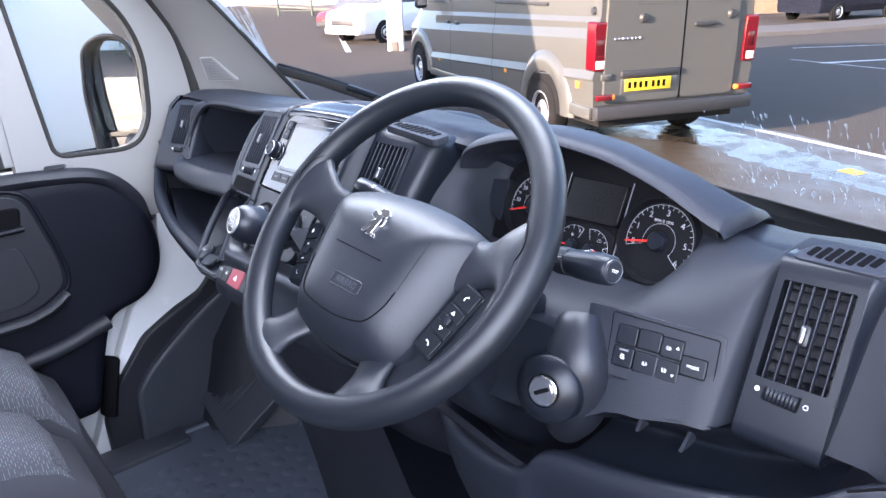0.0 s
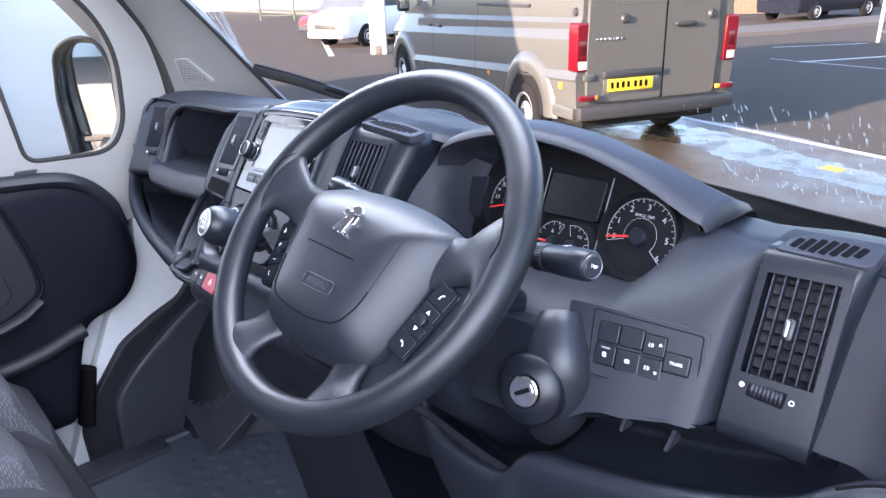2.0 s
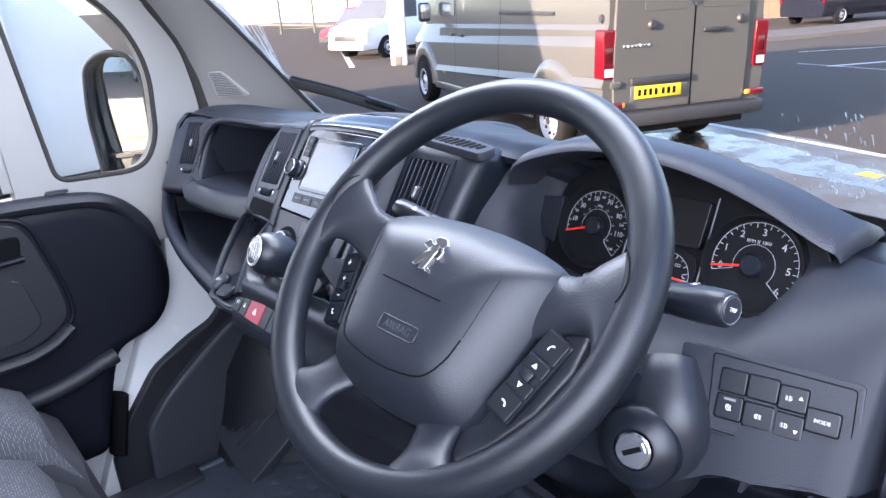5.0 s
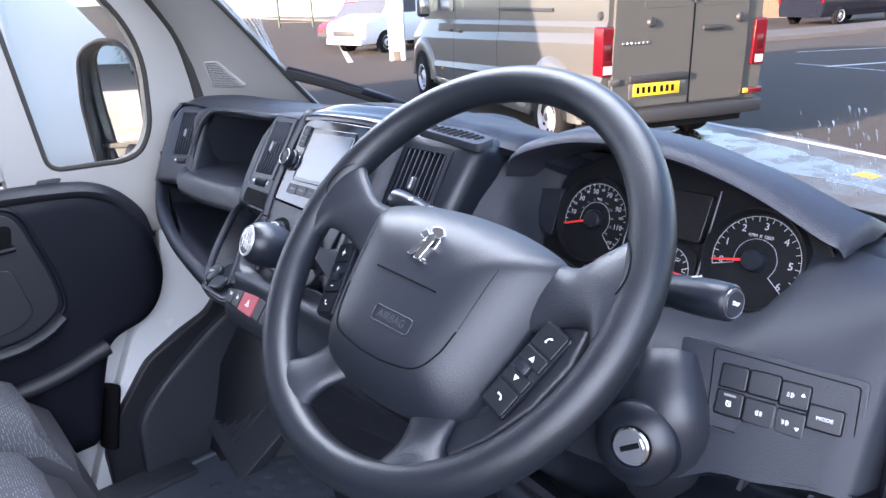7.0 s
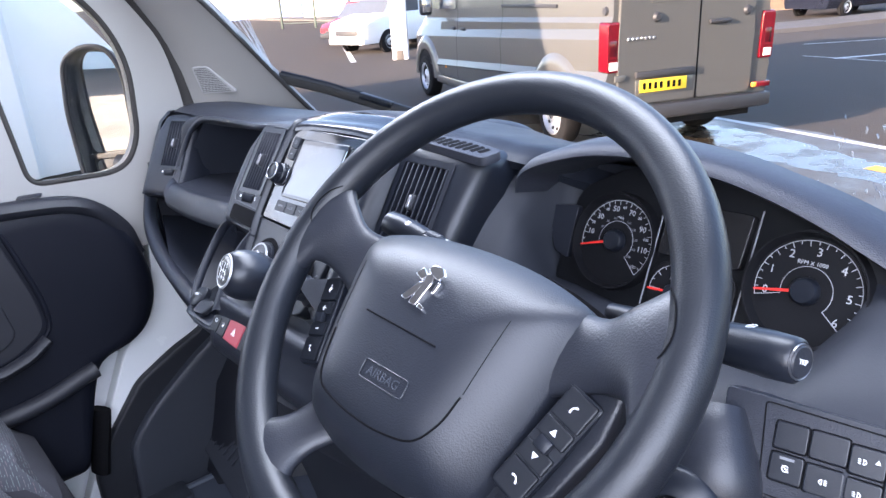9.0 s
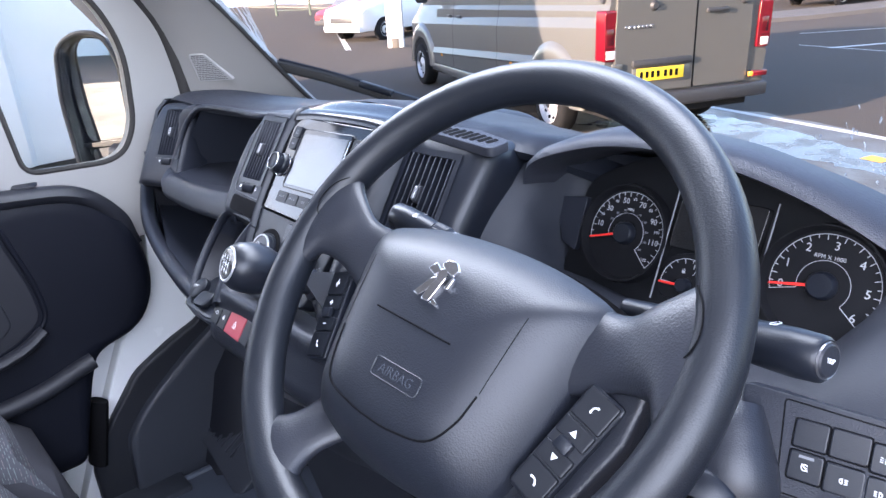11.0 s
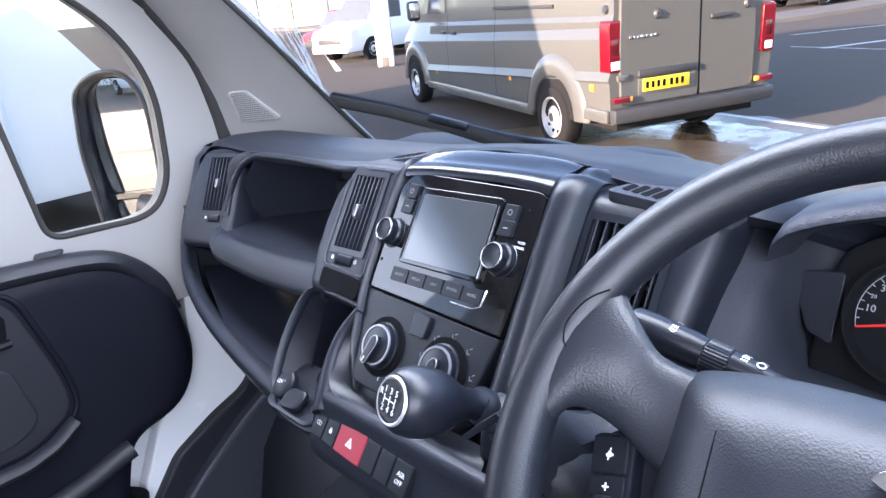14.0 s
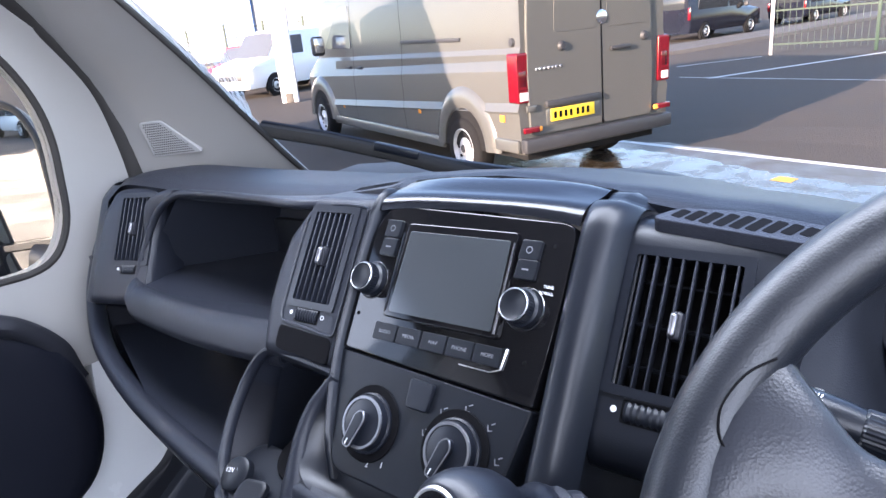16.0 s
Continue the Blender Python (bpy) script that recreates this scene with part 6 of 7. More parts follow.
part("lock_barrel", lathe([(0.0, 0.0035), (0.0135, 0.0035), (0.0150, 0.0022), (0.0155, -0.003)], 36, IG), CHROME, lock, "worn bright lock barrel")
part("key_slot", box((0.0165, 0.0042, 0.003), (0, 0, 0.0032), 0.0006, 1, m=IG @ pose(0, 0, 0, 0, 0, 22)), VOID, lock)
part("slot_plate", ring(rounded([(-0.0105, -0.0045), (0.0105, -0.0045), (0.0105, 0.0045), (-0.0105, 0.0045)], 0.002), rounded([(-0.0082, -0.0022), (0.0082, -0.0022), (0.0082, 0.0022), (-0.0082, 0.0022)], 0.001), 0.0048, 0.003, IG @ pose(0, 0, 0, 0, 0, 22)), CHROME, lock)
part("screw_recess", lathe([(0.0, 0.001), (0.0035, 0.001), (0.0045, 0.002), (0.005, 0)], 14, axes((0.452, 0.43, 1.112), (1, 0, 0), (0, 0.4, 0.9))), VOID, col)


def stalk(name, a, b, label, sign1, sign2, end=None, k=1.0):
    a, b = Vector(a), Vector(b)
    z = (b - a).normalized()
    up = Vector((0, 0.45, 0.9))
    y = (up - z * up.dot(z)).normalized()
    x = y.cross(z)
    L = (b - a).length
    m = Matrix(((x.x, y.x, z.x, a.x), (x.y, y.y, z.y, a.y), (x.z, y.z, z.z, a.z), (0, 0, 0, 1)))
    s = thing(name, label, "control stalk")
    def turned(rows):
        return lathe([(r * k, h) for r, h in rows], 32, m)
    part("stem", turned([(0.008, 0), (0.0095, L * 0.25), (0.0125, L * 0.42), (0.0135, L * 0.52)]), SMOOTH, s)
    g = []
    for i in range(64):
        a_ = 2 * math.pi * i / 64
        rr = (0.0149 if i % 2 else 0.0144) * k
        g.append((rr * math.cos(a_), rr * math.sin(a_)))
    part("ribbed_collar", loft([[m @ Vector((p * f, q * f, L * h)) for p, q in g] for f, h in ((0.9, 0.52), (1, 0.53), (1, 0.63), (0.9, 0.64))], closed=True), SMOOTH, s, "ribbed turning collar", angle=25)
    part("tip", turned([(0.0138, L * 0.64), (0.0152, L * 0.70), (0.0160, L * 0.88), (0.0150, L * 0.985), (0.013, L), (0.0, L)]), SMOOTH, s)
    for q, (sg, zz) in enumerate(((sign1, 0.79), (sign2, 0.47), ("ring", 0.40))):
        for a_ in (58, 122):
            r = (0.0160 if zz > 0.7 else 0.0132) * k
            mm = m @ pose(0, 0, 0, 0, 0, a_ - 90 + (-14 if q == 0 else 0)) @ pose(0, r, L * zz, -90, 0, 0)
            part("printed_sign", mark(sg, 0.0095 * k, mm), PRINT, s)
    if end:
        E_ = m @ pose(0, 0, L) @ Matrix.Scale(k, 4)
        part("end_button", lathe([(0.0, 0.0022), (0.0098, 0.0022), (0.0108, 0.001), (0.0112, -0.001)], 28, E_), SPOKE, s, "grey push button")
        part("button_ring", lathe([(0.0110, 0.0008), (0.0118, 0.0012), (0.0124, -0.001)], 28, E_), SATIN, s, "thin bright ring")
        lettering(end, 0.0048, E_ @ pose(0, 0, 0.0024), PRINT, s)
    return s


stalk("wiper_stalk", (0.475, 0.470, 1.262), (0.6155, 0.446, 1.281), "black wiper stalk with a button on its end", "screen", "dot", "TRIP", k=0.86)
stalk("light_stalk", (0.378, 0.455, 1.268), (0.249, 0.442, 1.2995), "black light and indicator stalk with white signs", "lamp", "foglamp", k=0.74)
part("cruise_stalk", lathe([(0.007, 0), (0.009, 0.03), (0.011, 0.06), (0.010, 0.085), (0, 0.087)], 20, axes((0.39, 0.43, 1.235), (0, 1, 0), (0, 0, 1)) @ pose(0, 0, 0, 0, 180, 0)), SMOOTH, col, "short cruise stalk")

# ---- driver's switch panel ----
SP = axes((0.6165, 0.5092, 1.1796), (0.985, 0.165, 0), (-0.07, 0.43, 0.9))
swp = thing("switch_panel", "black switch panel with seven keys beside the steering wheel", "switch panel")
part("panel", plate(rounded([(-0.068, -0.033), (0.066, -0.034), (0.064, 0.031), (-0.072, 0.034)], 0.004), 0.002, -0.02, 0.001, SP), DASH, swp, "grained black panel")
part("panel_seam", tube([SP @ Vector((x, y, 0.0021)) for x, y in rounded([(-0.040, -0.031), (0.061, -0.032), (0.059, 0.026), (-0.045, 0.030)], 0.003)], 0.0005, closed=True, up=(0, -0.9, 0.43), seg=6), VOID, swp)
for i, (x, u, w, h, sg) in enumerate(((-0.026, 0.0105, 0.020, 0.018, ""), (-0.0035, 0.0105, 0.022, 0.018, ""), (0.0185, 0.0085, 0.020, 0.018, "lamp"), (-0.026, -0.0105, 0.020, 0.0185, "eco"), (-0.0035, -0.0115, 0.022, 0.0185, "foglamp"), (0.0185, -0.0125, 0.020, 0.018, "lamp"), (0.0405, -0.003, 0.023, 0.017, "MODE"))):
    part("key_gap", plate(rounded([(x - w / 2 - 0.0009, u - h / 2 - 0.0009), (x + w / 2 + 0.0009, u - h / 2 - 0.0009), (x + w / 2 + 0.0009, u + h / 2 + 0.0009), (x - w / 2 - 0.0009, u + h / 2 + 0.0009)], 0.0026), 0.0023, 0.0, 0.0, SP), VOID, swp)
    k = part("key", plate(rounded([(x - w / 2, u - h / 2), (x + w / 2, u - h / 2), (x + w / 2, u + h / 2), (x - w / 2, u + h / 2)], 0.0022), 0.0034, 0.0, 0.0007, SP), SMOOTH, swp, "blank black key" if not sg else "black key with white sign")
    if sg == "MODE":
        lettering("MODE", 0.0040, SP @ pose(x, u, 0.0036), PRINT, k)
    elif sg:
        part("key_sign", mark(sg, 0.0058, SP @ pose(x - (0.003 if sg == "lamp" else 0), u, 0.0036)), PRINT, k)
        if sg == "lamp":
            part("key_sign", mark("up" if u > 0 else "down", 0.0036, SP @ pose(x + 0.0055, u + (0.002 if u > 0 else -0.003), 0.0036)), PRINT, k)
        if sg == "eco":
            part("key_light", box((0.009, 0.0018, 0.0004), (x, u + 0.0065, 0.0035), m=SP), GREYPRINT, k)

# ---- seats ----
def cushion(x0, x1, y0, y1, z0, z1, r=0.05, puff=0.02):
    b = bmesh.new()
    nx, ny = 14, 14
    rows = []
    for j in range(ny + 1):
        v = j / ny
        row = []
        for i in range(nx + 1):
            u = i / nx
            ex = 1 - abs(2 * u - 1) ** 4
            ey = 1 - abs(2 * v - 1) ** 4
            z = z0 + (z1 - z0) * min(1, (max(ex, 0) * max(ey, 0)) ** 0.42) + puff * math.sin(math.pi * u) * math.sin(math.pi * v)
            row.append((x0 + (x1 - x0) * u, y0 + (y1 - y0) * v, z))
        rows.append(row)
    loft(rows, b)
    return b


seat = thing("passenger_seat", "double passenger seat in dotted grey cloth with dark bolsters", "seat")
part("cushion", cushion(-0.80, -0.54, -0.45, 0.195, 0.68, 0.885, puff=0.025), DOTTED, seat, "dotted grey cloth outer cushion")
part("cushion", cushion(-0.53, -0.295, -0.45, 0.155, 0.70, 0.848, puff=0.022), DOTTED, seat, "dotted grey cloth middle cushion")
part("bolster", cushion(-0.56, -0.245, -0.45, 0.213, 0.50, 0.805, puff=0.01), CLOTH, seat, "plain dark cloth front bolster")
part("bolster", cushion(-0.83, -0.515, -0.45, 0.248, 0.50, 0.835, puff=0.01), CLOTH, seat, "plain dark cloth front bolster")
part("backrest", cushion(-0.80, -0.18, -0.62, -0.42, 0.9, 1.55, puff=0.0), DOTTED, seat, "dotted cloth backrest")
part("seat_base", slab((-0.78, -0.45, 0.45), (-0.19, 0.17, 0.66), 0.01), DARK, seat, "black seat base")
ds = thing("driver_seat", "driver's seat in dotted grey cloth with dark bolsters", "seat")
part("cushion", cushion(-0.13, 0.58, -0.5, 0.185, 0.66, 0.880, puff=0.01), CLOTH, ds, "dark cloth cushion edge")
part("cushion_centre", cushion(-0.05, 0.50, -0.5, 0.170, 0.70, 0.896, puff=0.008), DOTTED, ds, "dotted cloth centre")
part("backrest", cushion(0.02, 0.56, -0.70, -0.52, 0.9, 1.5, puff=0.0), DOTTED, ds, "dotted cloth backrest")
part("seat_base", slab((-0.04, -0.45, 0.45), (0.50, 0.10, 0.66), 0.01), DARK, ds, "black seat base")

# ---- floor mat and footwell ----
fm = thing("floor_mat", "dark rubber floor mat with raised round studs", "floor mat")
part("mat_sheet", plate(rounded([(-0.76, 0.16), (0.85, 0.12), (0.85, 0.72), (-0.10, 0.73), (-0.74, 0.70)], 0.06), 0.458, 0.4505, 0.003), MAT, fm, "rubber sheet")
part("mat_edge", tube([(x, y, 0.46) for x, y in rounded([(-0.76, 0.16), (0.85, 0.12), (0.85, 0.72), (-0.10, 0.73), (-0.74, 0.70)], 0.06)], 0.008, closed=True, seg=8), MAT, fm, "raised rim")
st_b = bmesh.new()
for i in range(16):
    for j in range(8):
        lathe([(0.018, 0.0), (0.014, 0.0012), (0.0, 0.0015)], 6, pose(-0.62 + i * 0.055 + (j % 2) * 0.027, 0.25 + j * 0.055, 0.458), st_b)
q = part("stud", st_b, MAT, fm, "raised studs")
q["kind"] = "stuff"
solid("wheel_arch", loft([[tuple(v) for v in spline(r, 4)] for r in ([(-0.80, 0.52, 0.46), (-0.74, 0.52, 0.47), (-0.70, 0.52, 0.455)], [(-0.80, 0.58, 0.70), (-0.72, 0.60, 0.64), (-0.62, 0.62, 0.455)], [(-0.80, 0.70, 0.86), (-0.68, 0.72, 0.76), (-0.54, 0.74, 0.455)], [(-0.80, 0.88, 0.95), (-0.65, 0.90, 0.85), (-0.45, 0.92, 0.455)])]), DARK, "black plastic wheel arch cover in the footwell", "wheel arch", "structure")
rb = thing("footrest", "ribbed black footrest panel in the passenger footwell", "footrest")
FR = axes((-0.73, 0.60, 0.575), (0.15, 0.75, 0.60), (-0.8, 0.2, 0.5))
part("rest_panel", plate(rounded([(-0.12, -0.16), (0.15, -0.16), (0.12, 0.09), (-0.09, 0.09)], 0.02), 0, -0.03, 0.006, FR), FOOT, rb)
for i in range(8):
    part("rib", box((0.14, 0.006, 0.006), (0, -0.07 + i * 0.02, 0.002), 0.0015, 1, m=FR), FOOT, rb)
solid("console_foot", loft([[tuple(v) for v in spline(r, 4)] for r in ([(-0.20, 0.62, 0.455), (-0.22, 0.55, 0.75), (-0.20, 0.47, 1.0)], [(0.0, 0.50, 0.455), (0.0, 0.46, 0.75), (0.0, 0.41, 1.0)], [(0.22, 0.56, 0.455), (0.24, 0.50, 0.75), (0.22, 0.44, 1.0)])]), DARK, "black lower console reaching the floor", "console", "structure")
solid("sill_trim", slab((-0.80, 0.05, 0.45), (-0.70, 0.46, 0.472), 0.008), FOOT, "black plastic door sill trim", "sill", "structure")

# ---- wiper ----
wip = thing("windscreen_wiper", "black windscreen wiper lying at the foot of the glass", "wiper")
part("blade", tube([Vector(p) for p in ((-0.635, 0.805, 1.379), (-0.524, 0.858, 1.349), (-0.42, 0.908, 1.314), (-0.34, 0.948, 1.282), (-0.20, 0.985, 1.25), (0.0, 1.0, 1.23))], 0.006, 0.011, seg=8), RUBBER, wip, "black rubber blade")
part("spoiler", tube([Vector(p) for p in ((-0.625, 0.815, 1.386), (-0.524, 0.864, 1.357), (-0.42, 0.914, 1.322))], 0.005, 0.006, seg=8), SMOOTH, wip)
part("arm", tube([Vector(p) for p in ((-0.44, 0.910, 1.325), (-0.34, 0.958, 1.292), (-0.15, 1.0, 1.26), (0.1, 1.03, 1.22))], 0.008, 0.006, seg=8), SMOOTH, wip, "black steel arm")
part("joint", box((0.075, 0.016, 0.014), (0, 0, 0), 0.004, m=axes((-0.42, 0.908, 1.322), (0.85, 0.42, -0.30), (-0.42, 0.85, 0))), SMOOTH, wip, "blade clip")
# black printed border at the foot of the glass
xs = [-0.66 + 1.56 * i / 32 for i in range(33)]


def foot(x):
    """Height of the foot of the glass: it dips towards the driver's side of the view."""
    return 1.235 - 0.035 * max(0.0, min(1.0, (x + 0.1) / 0.7))


solid("glass_border", thicken(loft([[(x, glass_y(x, foot(x) + dz) + 0.004, foot(x) + dz) for x in xs] for dz in (-0.09, -0.03, 0.0)]), 0.002), RUBBER, "black border along the foot of the windscreen", "glass border", "structure")
solid("scuttle", thicken(loft([[(x, glass_y(x, foot(x)) + 0.012 + d, foot(x) + 0.004 + h - 0.30 * max(0.0, x + 0.38) + 0.018 * max(0.0, min(1.0, (-0.30 - x) / 0.22))) for x in xs] for d, h in ((0.0, -0.006), (0.05, 0.010), (0.12, 0.012), (0.20, -0.01), (0.30, -0.07))]), 0.006, (0, 0, 1)), BUMPERGREY, "dusty grey scuttle panel below the glass", "scuttle", "structure")

# rain on the glass: run marks by the pillar and beads low on the driver's side
def water(name, cloud):
    """A thin film of water: mostly clear, a little milky and glossy."""
    m = bpy.data.materials.new(name)
    m.use_nodes = True
    nt = m.node_tree
    nt.nodes.remove(nt.nodes["Principled BSDF"])
    clear, milk, gloss, m1, m2 = [nt.nodes.new("ShaderNode" + k) for k in ("BsdfTransparent", "BsdfTranslucent", "BsdfGlossy", "MixShader", "MixShader")]
    milk.inputs[0].default_value = (0.92, 0.91, 0.88, 1)
    gloss.inputs["Roughness"].default_value = 0.1
    m1.inputs[0].default_value, m2.inputs[0].default_value = cloud, 0.12
    nt.links.new(clear.outputs[0], m1.inputs[1])
    nt.links.new(milk.outputs[0], m1.inputs[2])
    nt.links.new(m1.outputs[0], m2.inputs[1])
    nt.links.new(gloss.outputs[0], m2.inputs[2])
    nt.links.new(m2.outputs[0], nt.nodes["Material Output"].inputs[0])
    return m


WATER, RUNWATER = water("water_film", 0.24), water("water_runs", 0.55)
rain = random.Random(4)
rb_, runs = bmesh.new(), bmesh.new()
for i in range(210):
    f, z0 = 0.04 + 0.98 * rain.random() ** 0.8, rain.uniform(1.392, 1.70)
    ln, w, wob = rain.uniform(0.012, 0.085), rain.uniform(0.0004, 0.0013), rain.uniform(0, 6)
    pts = []
    for k in range(9):
        z = max(1.38, z0 - ln * k / 8)
        x = -0.634 + f * (0.014 + (z - 1.375) * 0.66) + 0.0014 * math.sin(wob + k * 1.3) + rain.uniform(-0.0007, 0.0007)
        h = w * (0.5 + 0.5 * math.sin(math.pi * (k + 0.5) / 9)) * rain.uniform(0.6, 1.3)
        pts.append([(x - h, glass_y(x, z) + 0.003, z), (x + h, glass_y(x, z) + 0.003, z)])
    loft(pts, runs)
solid("rain_runs", runs, RUNWATER, "milky run marks of rain beside the pillar", "rain drops", "stuff").visible_shadow = False
for i in range(760):
    x = 0.40 + 0.36 * rain.random() ** 0.6
    z = 1.235 + rain.random() ** 1.4 * 0.12
    r = rain.uniform(0.0003, 0.0009)
    st_l = rain.random() < 0.30
    m = axes((x, glass_y(x, z) + 0.003, z), (1, 0, 0), (0, -0.85, 1.0))
    if st_l:
        plate([(-r, -r * rain.uniform(8, 22)), (r, -r * 6), (r * 1.2, r), (-r * 1.2, r)], 0.0008, 0, 0.0003, m, rb_)
    else:
        lathe([(0, r * 0.8), (r * 0.7, r * 0.6), (r, 0)], 7, m, rb_)
drops = solid("rain_drops", rb_, WATER, "rain drops and run marks on the windscreen", "rain drops", "stuff")
drops.visible_shadow = False


# ---- the yard outside ----
ASPHALT = material("damp_asphalt", (0.092, 0.081, 0.071), 0.78, grain=0.8, grain_size=0.02, vary=0.35, vary_size=1.6, rvary=0.12, spec=0.04)
WET = material("puddle_water", (0.050, 0.041, 0.031), 0.24, vary=0.35, vary_size=0.35, rvary=0.20, spec=0.32)
LINE = material("road_paint", (0.62, 0.62, 0.6), 0.6, grain=0.5, grain_size=0.015, vary=0.2, vary_size=0.2)
PAVING = material("concrete_paving", (0.10, 0.09, 0.08), 0.8, grain=0.5, grain_size=0.02, vary=0.2, vary_size=0.8)
GREYPAINT = material("grey_van_paint", (0.080, 0.081, 0.077), 0.42, vary=0.04, vary_size=0.8, spec=0.3, coat=1.0)
FLEETWHITE = material("bright_white_paint", (0.90, 0.90, 0.89), 0.3, vary=0.02, vary_size=1.0, coat=0.6)
BUMPER = material("grey_bumper_plastic", (0.030, 0.031, 0.035), 0.5, grain=0.3, grain_size=0.004)
TYRE = material("tyre_rubber", (0.011, 0.011, 0.012), 0.9, grain=0.4, grain_size=0.008, spec=0.2)
STEEL = material("steel_wheel", (0.52, 0.53, 0.55), 0.35, metal=0.6)
LAMPRED = material("red_lamp_lens", (0.13, 0.004, 0.010), 0.12, vary=0.35, vary_size=0.05, spec=0.7)
LAMPDEEP = material("deep_red_lens", (0.07, 0.003, 0.006), 0.10, spec=0.7)
LAMPWHITE = material("clear_lamp_lens", (0.75, 0.72, 0.7), 0.12)
AMBER = material("amber_lens", (0.75, 0.28, 0.04), 0.2)
YELLOW = material("plate_yellow", (0.80, 0.56, 0.03), 0.4, vary=0.03)
# car glass made paler: the mirrored sky is put into its colour
PALEGLASS = material("sky_lit_glass", (0.09, 0.10, 0.115), 0.08, spec=0.8)
DARKGLASS = material("dark_car_glass", (0.03, 0.034, 0.038), 0.06, spec=0.8)
NAVY = material("dark_blue_paint", (0.011, 0.013, 0.021), 0.12, vary=0.05, vary_size=0.5)
REDPAINT = material("red_paint", (0.45, 0.03, 0.04), 0.25, coat=0.5)
GREENPAINT = material("green_fence_paint", (0.008, 0.032, 0.020), 0.6)
BLUEPAINT = material("blue_cladding", (0.05, 0.16, 0.42), 0.45, vary=0.05)
CLAD = material("white_cladding", (0.72, 0.72, 0.70), 0.55, vary=0.05, vary_size=1.5)
SLATE = material("blue_grey_cladding", (0.22, 0.25, 0.29), 0.6, vary=0.08, vary_size=2.0)
LEAF = material("hedge_leaves", (0.06, 0.085, 0.03), 0.7, vary=0.5, vary_size=0.4)
TIMBER = material("weathered_timber", (0.16, 0.11, 0.075), 0.8, grain=0.4, grain_size=0.02, vary=0.3, vary_size=0.3)
ORANGE = material("orange_plastic", (0.75, 0.17, 0.03), 0.5)


def flat(name, pts, z, mat, label, category, kind="structure"):
    bm = bmesh.new()
    bm.faces.new([bm.verts.new((x, y, z)) for x, y in pts])
    bmesh.ops.triangulate(bm, faces=bm.faces[:])
    return solid(name, bm, mat, label, category, kind, at=OUT)


ground = bmesh.new()
g = 1500
bmesh.ops.create_grid(ground, x_segments=8, y_segments=8, size=g)
solid("ground", ground, ASPHALT, "damp dark asphalt yard", "ground", "structure", at=OUT)


def stripe(name, a, b, w):
    a, b = Vector(a), Vector(b)
    d = (b - a).normalized()
    s = Vector((-d.y, d.x)) * w / 2
    return flat(name, [tuple(a + s), tuple(a - s), tuple(b - s), tuple(b + s)], 0.004, LINE, "worn white bay line painted on asphalt", "road marking")


stripe("road_marking", (-5.6, 8.82), (1.5, 6.78), 0.11)
stripe("road_marking", (-6.7, 15.72), (-1.0, 14.1), 0.05)
stripe("road_marking", (-5.95, 15.4), (-2.9, 20.7), 0.13)
stripe("road_marking", (-16.7, 11.0), (-27.5, 17.5), 0.16)
stripe("road_marking", (-7.7, 18.1), (-6.2, 20.1), 0.07)
# standing water beside the parked van
DAMP = material("damp_brown_asphalt", (0.075, 0.058, 0.042), 0.42, grain=0.5, grain_size=0.02, vary=0.35, vary_size=0.5, rvary=0.14, spec=0.4)
MARK_YELLOW = material("worn_yellow_paint", (0.78, 0.42, 0.05), 0.6, grain=0.4, grain_size=0.015, vary=0.2, vary_size=0.1)


def ragged(pts, seed, amp):
    """An outline with an uneven edge."""
    rr = random.Random(seed)
    return [(v.x + rr.uniform(-amp, amp), v.y + rr.uniform(-amp, amp) * 0.6) for v in spline([(x, y, 0) for x, y in pts + pts[:1]], 7)[:-1]]


flat("damp_patch", ragged([(-7.4, 6.0), (-5.6, 7.9), (-4.5, 8.6), (-2.6, 8.0), (-0.6, 7.3), (0.4, 6.3), (-0.6, 4.6), (-3.0, 4.2), (-5.6, 4.4)], 2, 0.10), 0.002, DAMP, "brown damp patch of asphalt round the puddle", "damp patch")
flat("puddle", ragged([(-5.5, 6.75), (-5.1, 7.45), (-4.6, 8.1), (-3.75, 7.95), (-2.9, 7.5), (-2.1, 7.2), (-1.3, 6.95), (-0.7, 6.6), (-1.3, 6.35), (-2.4, 6.65), (-3.2, 6.8), (-3.9, 7.15), (-4.7, 6.95)], 3, 0.07), 0.003, WET, "shallow puddle reflecting the pale sky", "puddle")
flat("road_marking", [(-2.40, 7.00), (-2.20, 6.95), (-2.17, 7.12), (-2.35, 7.18)], 0.0045, MARK_YELLOW, "small worn yellow paint mark on asphalt", "road marking")
pud = [(-5.6 + 0.9 * (1 + 0.2 * math.sin(4 * a)) * math.cos(a), 5.2 + 0.5 * (1 + 0.25 * math.sin(3 * a)) * math.sin(a)) for a in [2 * math.pi * i / 40 for i in range(40)]]
flat("puddle", pud, 0.003, WET, "small puddle beside the rear wheel of the van", "puddle")
# far verge
edge_near = [(-80, 33), (-14.0, 24.0), (-10.6, 19.2), (-9.15, 22.25), (-7.55, 28.4), (-5.0, 40)]
edge_far = [(-80, 36), (-14.3, 26.5), (-11.8, 22.0), (-10.7, 24.3), (-9.4, 29.0), (-7.0, 40.5)]
verge = loft([[(x, y, 0.0) for x, y in edge_near], [(x - 0.03, y + 0.04, 0.11) for x, y in edge_near], [(x, y, 0.12) for x, y in edge_far]])
solid("kerb", verge, PAVING, "pale concrete kerb at the edge of the yard", "kerb", "structure", at=OUT)


